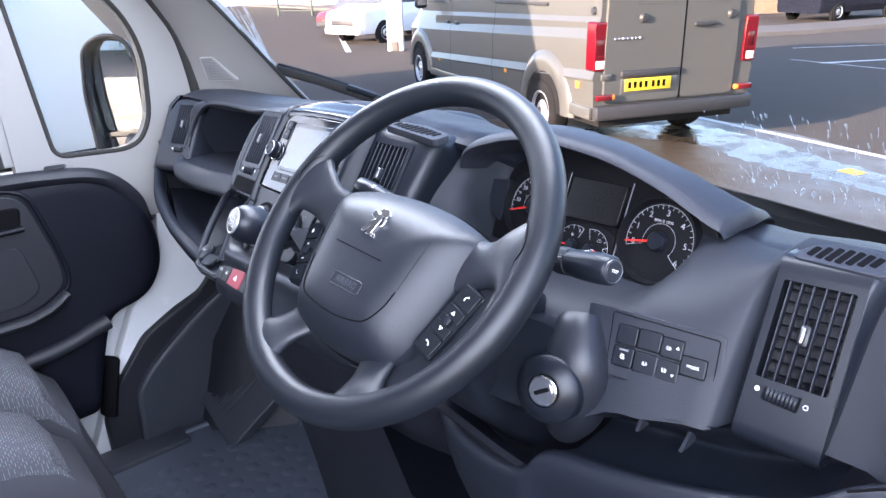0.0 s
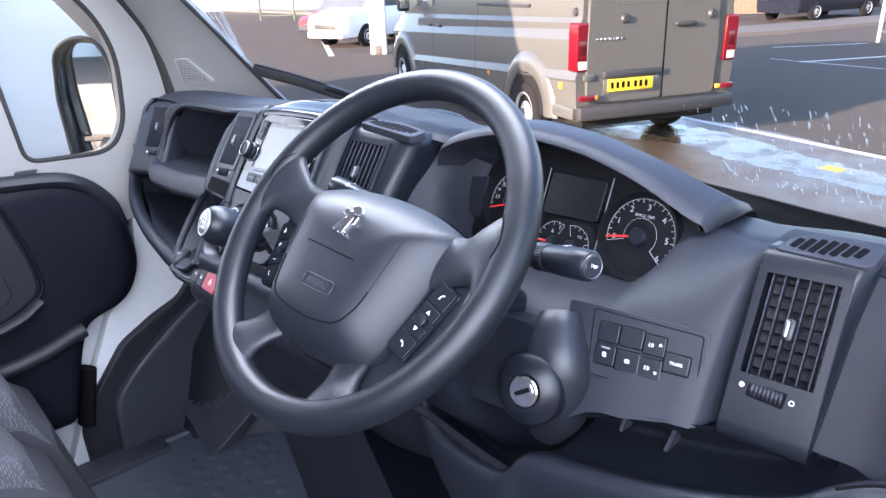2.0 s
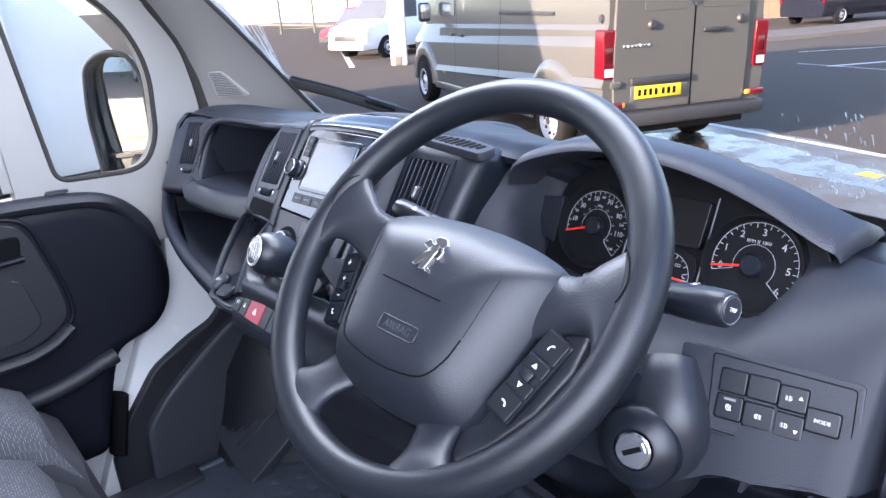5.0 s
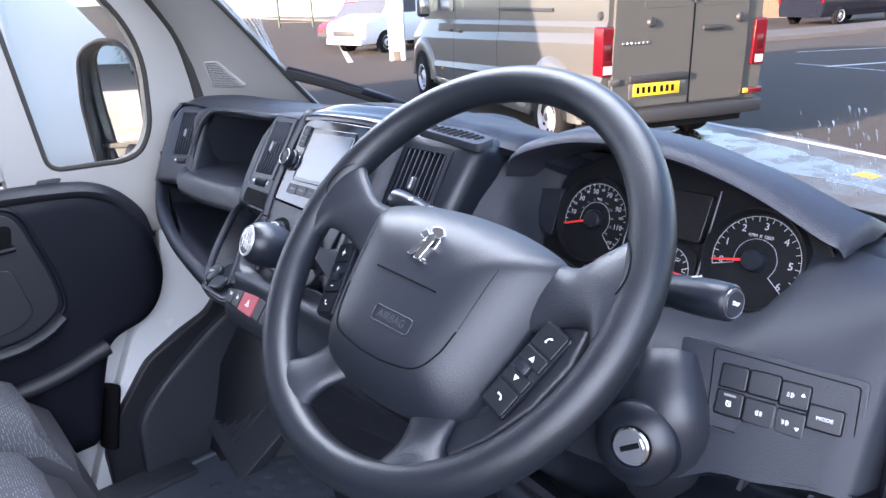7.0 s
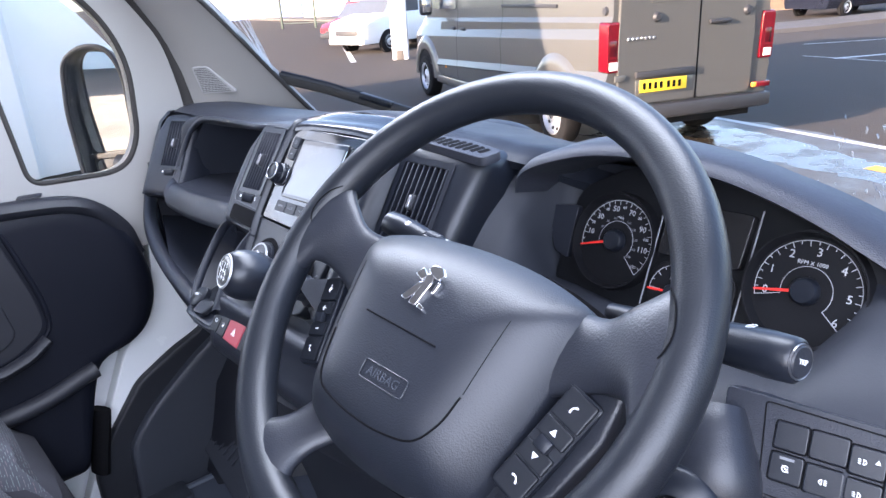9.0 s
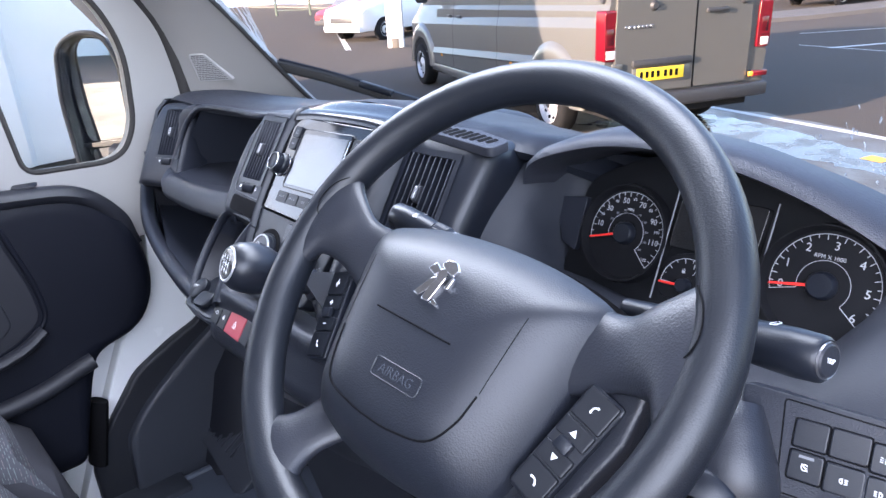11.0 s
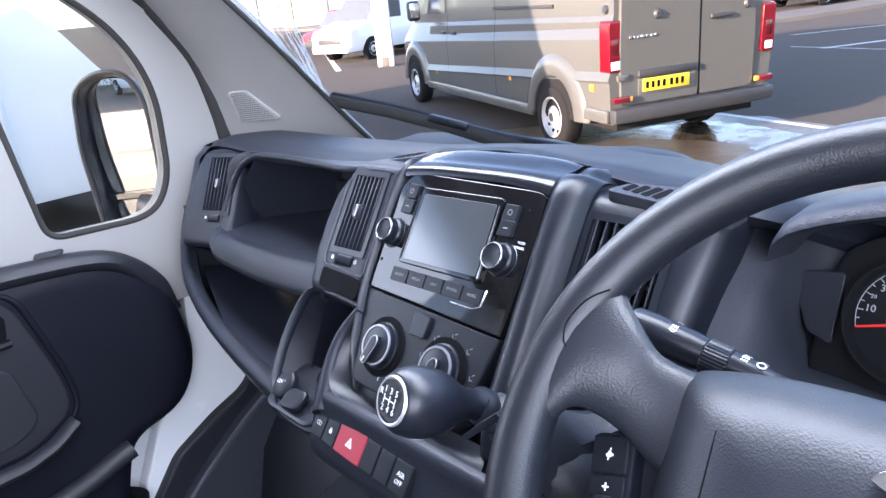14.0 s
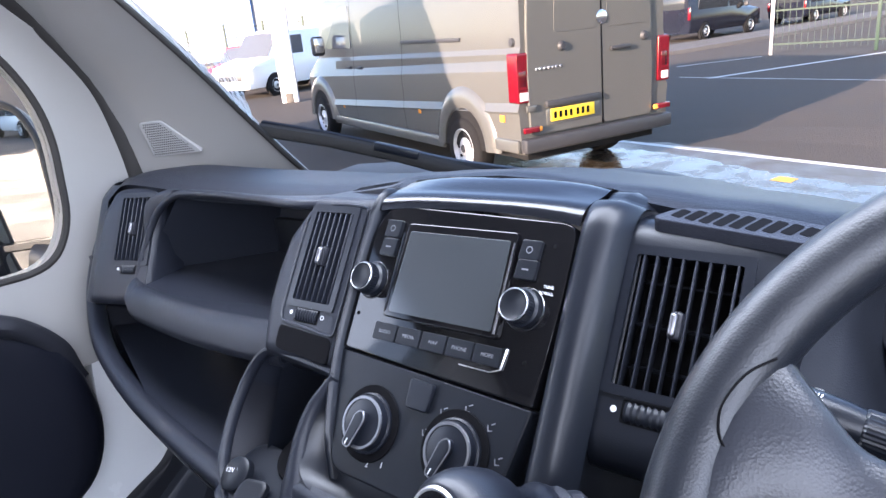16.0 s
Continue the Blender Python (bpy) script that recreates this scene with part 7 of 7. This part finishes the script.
def road_wheel(parent, x, y, z, r, w, side):
    m = pose(x, y, z) @ pose(0, 0, 0, 90 * side, 0, 0)
    t = part("wheel", lathe([(r * 0.66, w / 2), (r * 0.9, w / 2), (r * 0.97, w * 0.42), (r, w * 0.25), (r, -w * 0.25), (r * 0.97, -w * 0.42), (r * 0.9, -w / 2), (r * 0.6, -w / 2)], 40, m), TYRE, parent, "black road tyre on a steel wheel")
    part("rim", lathe([(r * 0.67, w * 0.48), (r * 0.62, w * 0.5), (r * 0.58, w * 0.30), (r * 0.40, w * 0.22), (r * 0.34, w * 0.38), (r * 0.20, w * 0.42), (r * 0.16, w * 0.5), (0, w * 0.5)], 32, m), STEEL, t, "pale steel rim")
    hb = bmesh.new()
    for i in range(10):
        lathe([(0.0, w * 0.36), (r * 0.055, w * 0.35), (r * 0.055, w * 0.2)], 10, m @ pose(0, 0, 0, 0, 0, i * 36) @ pose(r * 0.49, 0, -w * 0.03), hb)
    part("hole_ring", hb, TYRE, t)
    part("hub_cap", lathe([(0.0, w * 0.54), (r * 0.12, w * 0.53), (r * 0.17, w * 0.44)], 20, m), BUMPER, t)
    return t


def body_skin(stations, k=5):
    """Skins a vehicle body: stations along it, each half a section from sill to roof, mirrored."""
    rows = []
    for x, half in stations:
        full = [(y, z) for y, z in half] + [(-y, z) for y, z in reversed(half)]
        rows.append([(x, y, z) for y, z in full])
    b = loft(rows, closed=True)
    return b


# ---- grey panel van ----
VD = Vector((-0.9283, 0.3719, 0))
van_at = OUT @ Matrix(((-VD.x, VD.y, 0, -4.034), (-VD.y, -VD.x, 0, 6.745), (0, 0, 1, 0), (0, 0, 0, 1)))
# local: x towards the tail's rear (tail at 0, nose at -6.84), y to the van's right-hand side, z up
van = thing("panel_van", "grey high-roof panel van parked with its tail towards the yard", "van", at=van_at)


def flank(x, nose=False):
    """Half a section of the van: sill, moulding, two creases rising towards the tail, side and roof."""
    m, w, u = 0.90 + 0.042 * x, 1.31 + 0.032 * x, 1.42 + 0.018 * x
    return [(0.95, 0.38), (0.985, 0.44), (1.000, m - 0.11), (1.014, m - 0.085), (0.986, m), (0.992, w - 0.13), (0.990, w - 0.10), (0.958, w), (0.962, u - 0.055), (0.944, u), (0.936, 1.90), (0.91, 2.25), (0.86, 2.45), (0.70, 2.58), (0.35, 2.62)]


def cut_down(x, low, high, top, step):
    return (x, [(y * (low if z < 1.15 else high), min(z, top + step * i)) for i, (y, z) in enumerate(flank(x))])


hull = [(-0.02, [(y * 0.985, z) for y, z in flank(0)]), (-0.10, flank(-0.1)), (-3.9, flank(-3.9)), (-4.6, [(y, z if z < 1.9 else z - 0.03) for y, z in flank(-4.6)]), (-5.1, [(y * (1 if z < 1.2 else 0.98), z if z < 2.0 else z - 0.14) for y, z in flank(-5.1)]),
        cut_down(-5.7, 1.0, 0.94, 1.80, 0.033), cut_down(-6.1, 0.99, 0.92, 1.15, 0.02), cut_down(-6.55, 0.95, 0.95, 1.02, 0.007), cut_down(-6.84, 0.85, 0.85, 0.83, 0.007)]
b = body_skin(hull)
bmesh.ops.contextual_create(b, geom=[v for v in b.verts if abs(v.co.x + 0.02) < 1e-5])
part("body", b, GREYPAINT, van, "grey painted steel body", angle=12)


def half_ring(prof, x0, s):
    """An arch over a wheel: (radius, how far out) turned through half a circle."""
    return loft([[(x0 + r * math.cos(math.pi * k / 24), s * d, 0.36 + r * math.sin(math.pi * k / 24)) for r, d in prof] for k in range(25)])


for s in (-1, 1):
    for x0 in (-1.08, -5.84):
        part("wheel_arch", half_ring([(0.44, 0.97), (0.445, 1.022), (0.47, 1.032), (0.58, 1.030), (0.66, 1.002), (0.68, 0.97)], x0, s), GREYPAINT, van, "wide flared arch", angle=50)
        part("arch_well", half_ring([(0.01, 1.010), (0.43, 1.012), (0.45, 0.99)], x0, s), TYRE, van, "dark wheel well")
        road_wheel(van, x0, s * 0.935, 0.345, 0.345, 0.22, -s)
    part("sill", slab((-5.3, s * 0.985 - 0.03, 0.29), (-1.6, s * 0.985 + 0.022, 0.43), 0.025), GREYPAINT, van, "painted sill")
    for xx in (-4.30, -2.62):
        rows = [[(xx + e, s * (y + 0.002), z) for e in (-0.005, 0.005)] for y, z in flank(xx)[1:12]]
        part("door_seam", loft(rows), VOID, van)
    for xx in (-4.58, -4.16):
        part("door_handle", slab((xx, s * 0.965 - 0.02, 1.165), (xx + 0.18, s * 0.965 + 0.035, 1.205), 0.012), BUMPER, van, "black door handle")
    part("cab_window", plate(rounded([(-5.50, 0.0), (-4.36, 0.0), (-4.36, 0.60), (-4.78, 0.60)], 0.06), 0.012, -0.08, 0.003, pose(0, s * 0.943, 1.46) @ Matrix(((1, 0, 0, 0), (0, -0.04 * s, s, 0), (0, 1, 0.04, 0), (0, 0, 0, 1)))), PALEGLASS, van, "sky-lit cab window")
    part("side_fitting", lathe([(0.0, 0.025), (0.035, 0.025), (0.045, 0.0)], 18, pose(-0.13, s * 0.942, 1.47) @ pose(0, 0, 0, -90 * s, 0, 0)), BUMPER, van, "round black fitting")
    mr = part("door_mirror", box((0.14, 0.20, 0.30), (-5.32, s * 1.13, 1.52), 0.05, 3), BUMPER, van, "black door mirror")
    part("mirror_glass", box((0.01, 0.15, 0.22), (-5.245, s * 1.13, 1.53), 0.004), MIRROR, mr)
    part("sliding_rail", slab((-2.62, s * 0.945 - 0.02, 1.495), (-1.12, s * 0.945 + 0.014, 1.535), 0.006), BUMPER, van, "sliding door rail")
    part("rear_corner", slab((-0.46, s * 0.985 - 0.03, 0.40), (-0.03, s * 0.985 + 0.022, 0.53), 0.02), GREYPAINT, van, "painted corner below the bumper line")
    part("side_lamp", slab((-0.33, s * 1.000, 0.70), (-0.25, s * 1.016, 0.77), 0.004), AMBER, van, "small amber side lamp")
    for xx, zz in ((-2.2, 0.66), (-4.85, 0.57)):
        part("side_lamp", slab((xx, s * 0.995, zz), (xx + 0.06, s * 1.010, zz + 0.05), 0.004), AMBER, van, "small amber side lamp")
    tl = part("tail_lamp", plate(rounded([(-0.095, -0.20), (0.075, -0.20), (0.075, 0.28), (-0.085, 0.28)], 0.03), 0.025, -0.14, 0.015, Matrix(((0, 0, 1, -0.02), (s, 0, 0, s * 0.925), (0, 1, 0, 1.09), (0, 0, 0, 1)))), LAMPRED, van, "tall red tail lamp")
    part("reversing_lens", slab((0.0, s * 0.93 - 0.05, 0.915), (0.009, s * 0.93 + 0.05, 0.995), 0.004), LAMPWHITE, tl, "clear lens")
    part("lamp_band", slab((0.0, s * 0.93 - 0.06, 1.015), (0.0095, s * 0.93 + 0.06, 1.025)), LAMPDEEP, tl)
    part("inner_lens", slab((0.0, s * 0.93 - 0.05, 1.05), (0.0085, s * 0.93 + 0.03, 1.20), 0.004), LAMPDEEP, tl, "deep red inner lens")
    part("bumper_lamp", slab((0.02, s * 0.88 - 0.10, 0.60), (0.055, s * 0.88 + 0.09, 0.66), 0.01), LAMPRED, van, "red bumper reflector")
    part("bumper_lamp", slab((0.02, s * 0.80 - 0.06, 0.605), (0.054, s * 0.80 + 0.04, 0.655), 0.01), AMBER, van, "amber bumper lamp")
# tail
for s in (-1, 1):
    d = part("rear_door", plate(rounded([(0.005, 0.56), (0.80 - 0.12 * s, 0.56), (0.815 - 0.12 * s, 1.10), (0.80 - 0.12 * s, 1.6), (0.76 - 0.12 * s, 2.1), (0.68 - 0.12 * s, 2.44), (0.005, 2.48)], 0.05), 0.02, -0.03, 0.012, Matrix(((0, 0, 1, -0.01), (s, 0, 0, 0.05), (0, 1, 0, 0), (0, 0, 0, 1)))), GREYPAINT, van, "tall grey rear door")
    part("door_panel", plate(rounded([(0.07, 1.52), (0.60, 1.52), (0.56, 2.25), (0.07, 2.28)], 0.05), 0.024, 0.0, 0.004, Matrix(((0, 0, 1, -0.01), (s, 0, 0, 0.05), (0, 1, 0, 0), (0, 0, 0, 1)))), GREYPAINT, d, "pressed window panel")
    for yy in (0.30,):
        part("round_stop", lathe([(0.0, 0.03), (0.03, 0.03), (0.045, 0.015), (0.05, 0)], 20, Matrix(((0, 0, 1, 0.01), (1, 0, 0, 0.08 + s * 0.54), (0, 1, 0, 1.39), (0, 0, 0, 1)))), BUMPER, d, "round rubber stop")
part("rear_handle", slab((0.01, 0.15, 1.285), (0.05, 0.41, 1.33), 0.015), BUMPER, van, "black rear door handle")
part("badge", lathe([(0.0, 0.02), (0.05, 0.02), (0.07, 0.01), (0.07, 0)], 32, Matrix(((0, 0, 1, 0.01), (1, 0, 0, 0.05), (0, 1, 0, 1.62), (0, 0, 0, 1)))), CHROME, van, "plain round chrome badge")
nm = bmesh.new()
for i in range(7):
    box((0.012, 0.032, 0.03), (0.015, -0.77 + i * 0.048, 1.20), 0.004, 1, bm=nm)
part("name_badge", nm, CHROME, van, "plain chrome bars")
pl = part("number_plate", slab((0.02, -0.635, 0.675), (0.032, -0.08, 0.80), 0.004), YELLOW, van, "yellow number plate")
ch = bmesh.new()
for i in range(7):
    x = -0.585 + i * 0.066 + (0.02 if i > 3 else 0)
    box((0.003, 0.034, 0.066), (0.033, x, 0.737), bm=ch)
part("plate_marking", ch, VOID, pl, "dark bars")
part("plate_recess", slab((0.005, -0.68, 0.645), (0.019, 0.0, 0.80), 0.006), GREYPAINT, van, "grey number plate panel")
part("plate_grip", slab((0.005, -0.69, 0.82), (0.05, 0.0, 0.885), 0.012), BUMPER, van, "black grip above the number plate")
part("rear_bumper", slab((-0.05, -0.98, 0.40), (0.075, 0.98, 0.545), 0.03), BUMPER, van, "dark grey step bumper")
part("door_gap", slab((0.0, 0.045, 0.56), (0.0125, 0.055, 2.48)), VOID, van)
part("hinge", slab((0.0, -0.92, 0.80), (0.03, -0.80, 0.865), 0.008), GREYPAINT, van)
part("underside", slab((-6.4, -0.85, 0.30), (-0.1, 0.85, 0.42)), TYRE, van, "dark underside")
part("windscreen", loft([[(-6.08, -0.75, 1.40), (-6.14, 0, 1.40), (-6.08, 0.75, 1.40)], [(-5.62, -0.72, 1.98), (-5.68, 0, 1.99), (-5.62, 0.72, 1.98)]]), DARKGLASS, van, "dark windscreen")


# ---- other vehicles ----
def car(name, label, paint, at, L, W, Hh, van_like=True, panes=None):
    """A small van or car: nose towards -x, tail at 0."""
    c = thing(name, label, "van" if van_like else "car", at=at)
    w = W / 2
    panes = panes or DARKGLASS
    Hs = [(w * 0.93, 0.30), (w, 0.5), (w, Hh * 0.48), (w * 0.97, Hh * 0.55), (w * 0.90, Hh * 0.80), (w * 0.82, Hh * 0.95), (w * 0.4, Hh)]
    bl = Hh * 0.55
    sts = [(0.0, [(y * 0.95, z) for y, z in Hs]), (-0.08, Hs), (-L * 0.55, Hs), (-L * 0.68, [(y, min(z, Hh * 0.97)) for y, z in Hs]), (-L * 0.80, [(y * (1 if z < bl else 0.9), min(z, bl + 0.02 * i)) for i, (y, z) in enumerate(Hs)]),
           (-L * 0.96, [(y * 0.96, min(z, bl * 0.86 + 0.01 * i)) for i, (y, z) in enumerate(Hs)]), (-L, [(y * 0.85, min(max(z, 0.32), bl * 0.7 + 0.01 * i)) for i, (y, z) in enumerate(Hs)])]
    b = body_skin(sts)
    for e in (0.0, -L):
        bmesh.ops.contextual_create(b, geom=[v for v in b.verts if abs(v.co.x - e) < 1e-5])
    part("body", b, paint, c, angle=40)
    for s in (-1, 1):
        for x0 in (-L * 0.19, -L * 0.81):
            part("arch_well", lathe([(0.0, 0.004), (0.37, 0.006), (0.375, -0.1)], 28, pose(x0, s * w, 0.32) @ pose(0, 0, 0, -90 * s, 0, 0)), TYRE, c)
            road_wheel(c, x0, s * (w - 0.06), 0.32, 0.32, 0.2, -s)
        M = Matrix(((1, 0, 0, 0), (0, 0.0, s, s * w * 0.925), (0, 1, 0, 0), (0, 0, 0, 1)))
        part("side_window", plate(rounded([(-L * 0.74, bl + 0.04), (-L * 0.52, bl + 0.04), (-L * 0.52, Hh * 0.88), (-L * 0.66, Hh * 0.88)], 0.05), 0.03, -0.05, 0.003, M), panes, c, "dark side window")
        if not van_like:
            part("side_window", plate(rounded([(-L * 0.50, bl + 0.04), (-L * 0.10, bl + 0.06), (-L * 0.13, Hh * 0.88), (-L * 0.50, Hh * 0.88)], 0.05), 0.03, -0.05, 0.003, M), panes, c, "dark side window")
        part("headlamp", slab((-L * 0.985, s * w * 0.72 - 0.16, bl * 0.62), (-L * 0.93, s * w * 0.72 + 0.16, bl * 0.78), 0.03), LAMPWHITE, c, "clear headlamp")
        part("tail_lamp", slab((-0.06, s * w * 0.92 - 0.06, bl * 0.75), (0.02, s * w * 0.92 + 0.05, bl * 1.2), 0.02), LAMPRED, c, "red tail lamp")
        part("door_mirror", box((0.10, 0.18, 0.18), (-L * 0.71, s * (w + 0.10), bl + 0.12), 0.04, 2), BUMPER, c)
    part("windscreen", loft([[(-L * 0.815, -w * 0.80, bl + 0.06), (-L * 0.835, 0, bl + 0.07), (-L * 0.815, w * 0.80, bl + 0.06)], [(-L * 0.69, -w * 0.74, Hh * 0.93), (-L * 0.705, 0, Hh * 0.945), (-L * 0.69, w * 0.74, Hh * 0.93)]]), panes, c, "raked windscreen")
    part("rear_window", slab((-0.03, -w * 0.7, bl * 1.15), (0.006, w * 0.7, Hh * 0.86), 0.02), DARKGLASS, c, "dark rear window")
    part("grille", slab((-L * 1.003, -w * 0.55, bl * 0.50), (-L * 0.97, w * 0.55, bl * 0.66), 0.02), BUMPER, c, "black grille")
    part("bumper", slab((-L * 1.012, -w * 0.88, 0.28), (-L * 0.95, w * 0.88, 0.48), 0.05), BUMPER if paint is not WHITE else WHITE, c)
    return c


car("delivery_van", "white delivery van parked nose towards the yard", WHITE, OUT @ pose(-19.77, 17.33, 0, 0, 0, 97), 4.9, 1.9, 1.95, True, PALEGLASS)
car("parked_car", "red hatchback parked beside the white van", REDPAINT, OUT @ pose(-23.2, 18.4, 0, 0, 0, 97), 4.2, 1.78, 1.55, False, PALEGLASS)
car("parked_car", "dark blue people carrier parked beyond the fence", NAVY, OUT @ pose(-11.85, 27.77, 0, 0, 0, -103), 5.2, 1.9, 1.9, False)
car("parked_car", "dark saloon parked behind the people carrier", NAVY, OUT @ pose(-9.6, 35.6, 0, 0, 0, -103), 4.5, 1.8, 1.5, False)
# white van in the next bays, beyond the passenger window
wv = thing("box_van", "tall white box van parked in the next bays, unseen copies added for shade", "van", group="row of box vans", at=OUT @ pose(-7.87, -5.1, 0, 0, 0, -90) )
HW = [(0.95, 0.42), (1.0, 0.55), (1.0, 1.10), (1.0, 1.45), (1.0, 2.2), (0.99, 2.9), (0.95, 3.22), (0.4, 3.3)]
b = body_skin([(0.0, [(y * 0.97, z) for y, z in HW]), (-0.08, HW), (-5.5, HW), (-6.3, HW), (-6.35, [(y * 0.95, min(z, 2.3)) for y, z in HW]), (-6.9, [(y * 0.93, min(z, 1.75)) for y, z in HW]), (-7.3, [(y * 0.93, min(z, 1.2)) for y, z in HW]), (-7.7, [(y * 0.88, min(z, 0.95)) for y, z in HW])])
bmesh.ops.contextual_create(b, geom=[v for v in b.verts if abs(v.co.x) < 1e-5])
part("body", b, FLEETWHITE, wv, "white painted body")
for s in (-1, 1):
    for x0 in (-1.3, -5.4):
        part("arch_well", lathe([(0.0, 0.004), (0.42, 0.006), (0.425, -0.1)], 28, pose(x0, s * 1.0, 0.345) @ pose(0, 0, 0, -90 * s, 0, 0)), TYRE, wv)
        road_wheel(wv, x0, s * 0.94, 0.345, 0.345, 0.22, -s)
    part("sill", slab((-5.0, s * 0.98 - 0.02, 0.30), (-1.8, s * 0.98 + 0.03, 0.46), 0.015), BUMPER, wv)
    for xx, zz in ((-5.05, 1.55), (-4.35, 1.16), (-3.6, 1.55)):
        part("door_handle", lathe([(0.0, 0.03), (0.05, 0.03), (0.07, 0.0)], 16, pose(xx, s * 0.99, zz) @ pose(0, 0, 0, -90 * s, 0, 0)), BUMPER, wv, "round black fitting")

# two unseen vans added to cast shade on the grey van's front half
for dx in (-2.15, -4.3):
    copy_thing(wv, OUT @ pose(-7.87 + dx, -5.1, 0, 0, 0, -90))

# totem post
tp = thing("totem_sign", "tall plain white totem post beside the bays", "sign", at=OUT @ pose(-15.9, 12.05, 0, 0, 0, 40))
part("post", slab((-0.22, -0.10, 0.0), (0.22, 0.10, 5.2), 0.02), WHITE, tp, "white painted post")
part("foot", slab((-0.10, -0.12, 0.0), (0.10, 0.12, 0.25), 0.01), PAVING, tp)

# palisade fence
fen = thing("fence", "green steel mesh fence along the verge", "fence", at=OUT @ pose(-6.06, 20.4, 0.0, 0, 0, 4))
for i in range(7):
    part("post", slab((i * 2.4 - 0.04, -0.04, 0.0), (i * 2.4 + 0.04, 0.04, 2.3), 0.006), GREENPAINT if i else STEEL, fen, "" if i else "grey end post")
pale = None
for i in range(96):
    if pale is None:
        o = part("pale", box((0.010, 0.008, 2.05), (0, 0, 0)), GREENPAINT, fen)
        pale = o.data
    else:
        o = new("pale", pale)
        o.parent = fen
    o.matrix_local = pose(0.12 + i * 0.15, -0.03, 1.15)
for z in (0.25, 1.1, 2.0):
    part("rail", slab((0, -0.02, z), (14.4, 0.01, z + 0.04)), GREENPAINT, fen)
fen2 = thing("fence", "green mesh fence behind the white delivery van", "fence", at=OUT @ pose(-40, 21.5, 0.0, 0, 0, 26))
for i in range(12):
    part("post", slab((i * 2.4 - 0.05, -0.05, 0.0), (i * 2.4 + 0.05, 0.05, 2.6)), GREENPAINT, fen2)
for i in range(5):
    part("rail", slab((0, -0.02, 0.3 + i * 0.5), (26.4, 0.02, 0.34 + i * 0.5)), GREENPAINT, fen2)
tb = thing("timber_fence", "brown close-boarded timber fence beside the parked cars", "fence", at=OUT @ pose(-16.5, 30.5, 0.0, 0, 0, 35))
for i in range(26):
    part("board", slab((i * 0.2, -0.02 + 0.012 * (i % 2), 0.05), (i * 0.2 + 0.19, 0.0 + 0.012 * (i % 2), 2.2)), TIMBER, tb)


# buildings
def shed(name, label, at, w, d, h, mat, trim, bays):
    b = thing(name, label, "building", at=at)
    part("wall", slab((0, 0, 0), (w, d, h)), mat, b)
    part("roof", slab((-0.3, -0.3, h), (w + 0.3, d + 0.3, h + 0.35), 0.05), trim, b, "shallow roof with a deep fascia")
    n = int(w / 1.0)
    for i in range(n + 1):
        part("rib", slab((i * w / n - 0.04, -0.06, 0), (i * w / n + 0.04, 0.0, h)), mat, b)
    for i in range(bays):
        x = w * (i + 0.5) / bays
        dd = part("roller_door", slab((x - 1.6, -0.10, 0), (x + 1.6, -0.02, min(3.6, h * 0.7))), trim, b)
        for k in range(6):
            part("slat", slab((x - 1.55, -0.12, 0.3 + k * 0.55), (x + 1.55, -0.10, 0.36 + k * 0.55)), trim, dd)
    return b


shed("warehouse", "long white clad warehouse with blue trim", OUT @ pose(-75, 27, 0, 0, 0, 24), 25.2, 14, 7.5, CLAD, BLUEPAINT, 4)
unit = shed("warehouse", "blue-grey clad unit joined to the white warehouse", OUT @ pose(-51.6, 37.41, 0, 0, 0, 24), 18, 14, 7.5, SLATE, SLATE, 0)
part("corner_post", slab((-0.45, -0.30, 0), (-0.02, -0.02, 7.4)), BLUEPAINT, unit, "bright blue corner post")
shed("showroom", "blue-grey clad unit at the far side of the yard", OUT @ pose(-9.5, -46, 0, 0, 0, 180), 24, 12, 5.0, SLATE, CLAD, 3)
# hedge and clutter seen in the mirror
hb = bmesh.new()
for i in range(7000):
    x, y = random.uniform(-9, 7), random.gauss(0, 0.6)
    z = random.uniform(0.05, 1.6 + 0.5 * math.sin(x * 1.7) + 0.3 * math.sin(x * 4.1))
    s = random.uniform(0.03, 0.07)
    m = pose(x, y, max(0.05, z), random.uniform(0, 360), random.uniform(0, 360), random.uniform(0, 360))
    vs = [hb.verts.new(m @ Vector(p)) for p in ((-s, 0, 0), (0, -s * 0.5, 0), (s, 0, 0), (0, s * 0.5, 0))]
    hb.faces.new(vs)
solid("hedge", hb, LEAF, "rough green hedge at the far end of the yard", "hedge", "stuff", at=OUT @ pose(-2, -38, 0))
car("parked_car", "white car parked by the hedge", WHITE, OUT @ pose(-6.5, -30, 0, 0, 0, 60), 4.2, 1.8, 1.5, False)
bn = thing("barrier", "orange plastic barrier standing near the hedge", "barrier", at=OUT @ pose(-5.2, -34, 0))
part("panel", slab((-0.35, -0.05, 0.1), (0.35, 0.05, 2.2), 0.03), ORANGE, bn)
part("foot", slab((-0.4, -0.3, 0.0), (0.4, 0.3, 0.1), 0.02), ORANGE, bn)
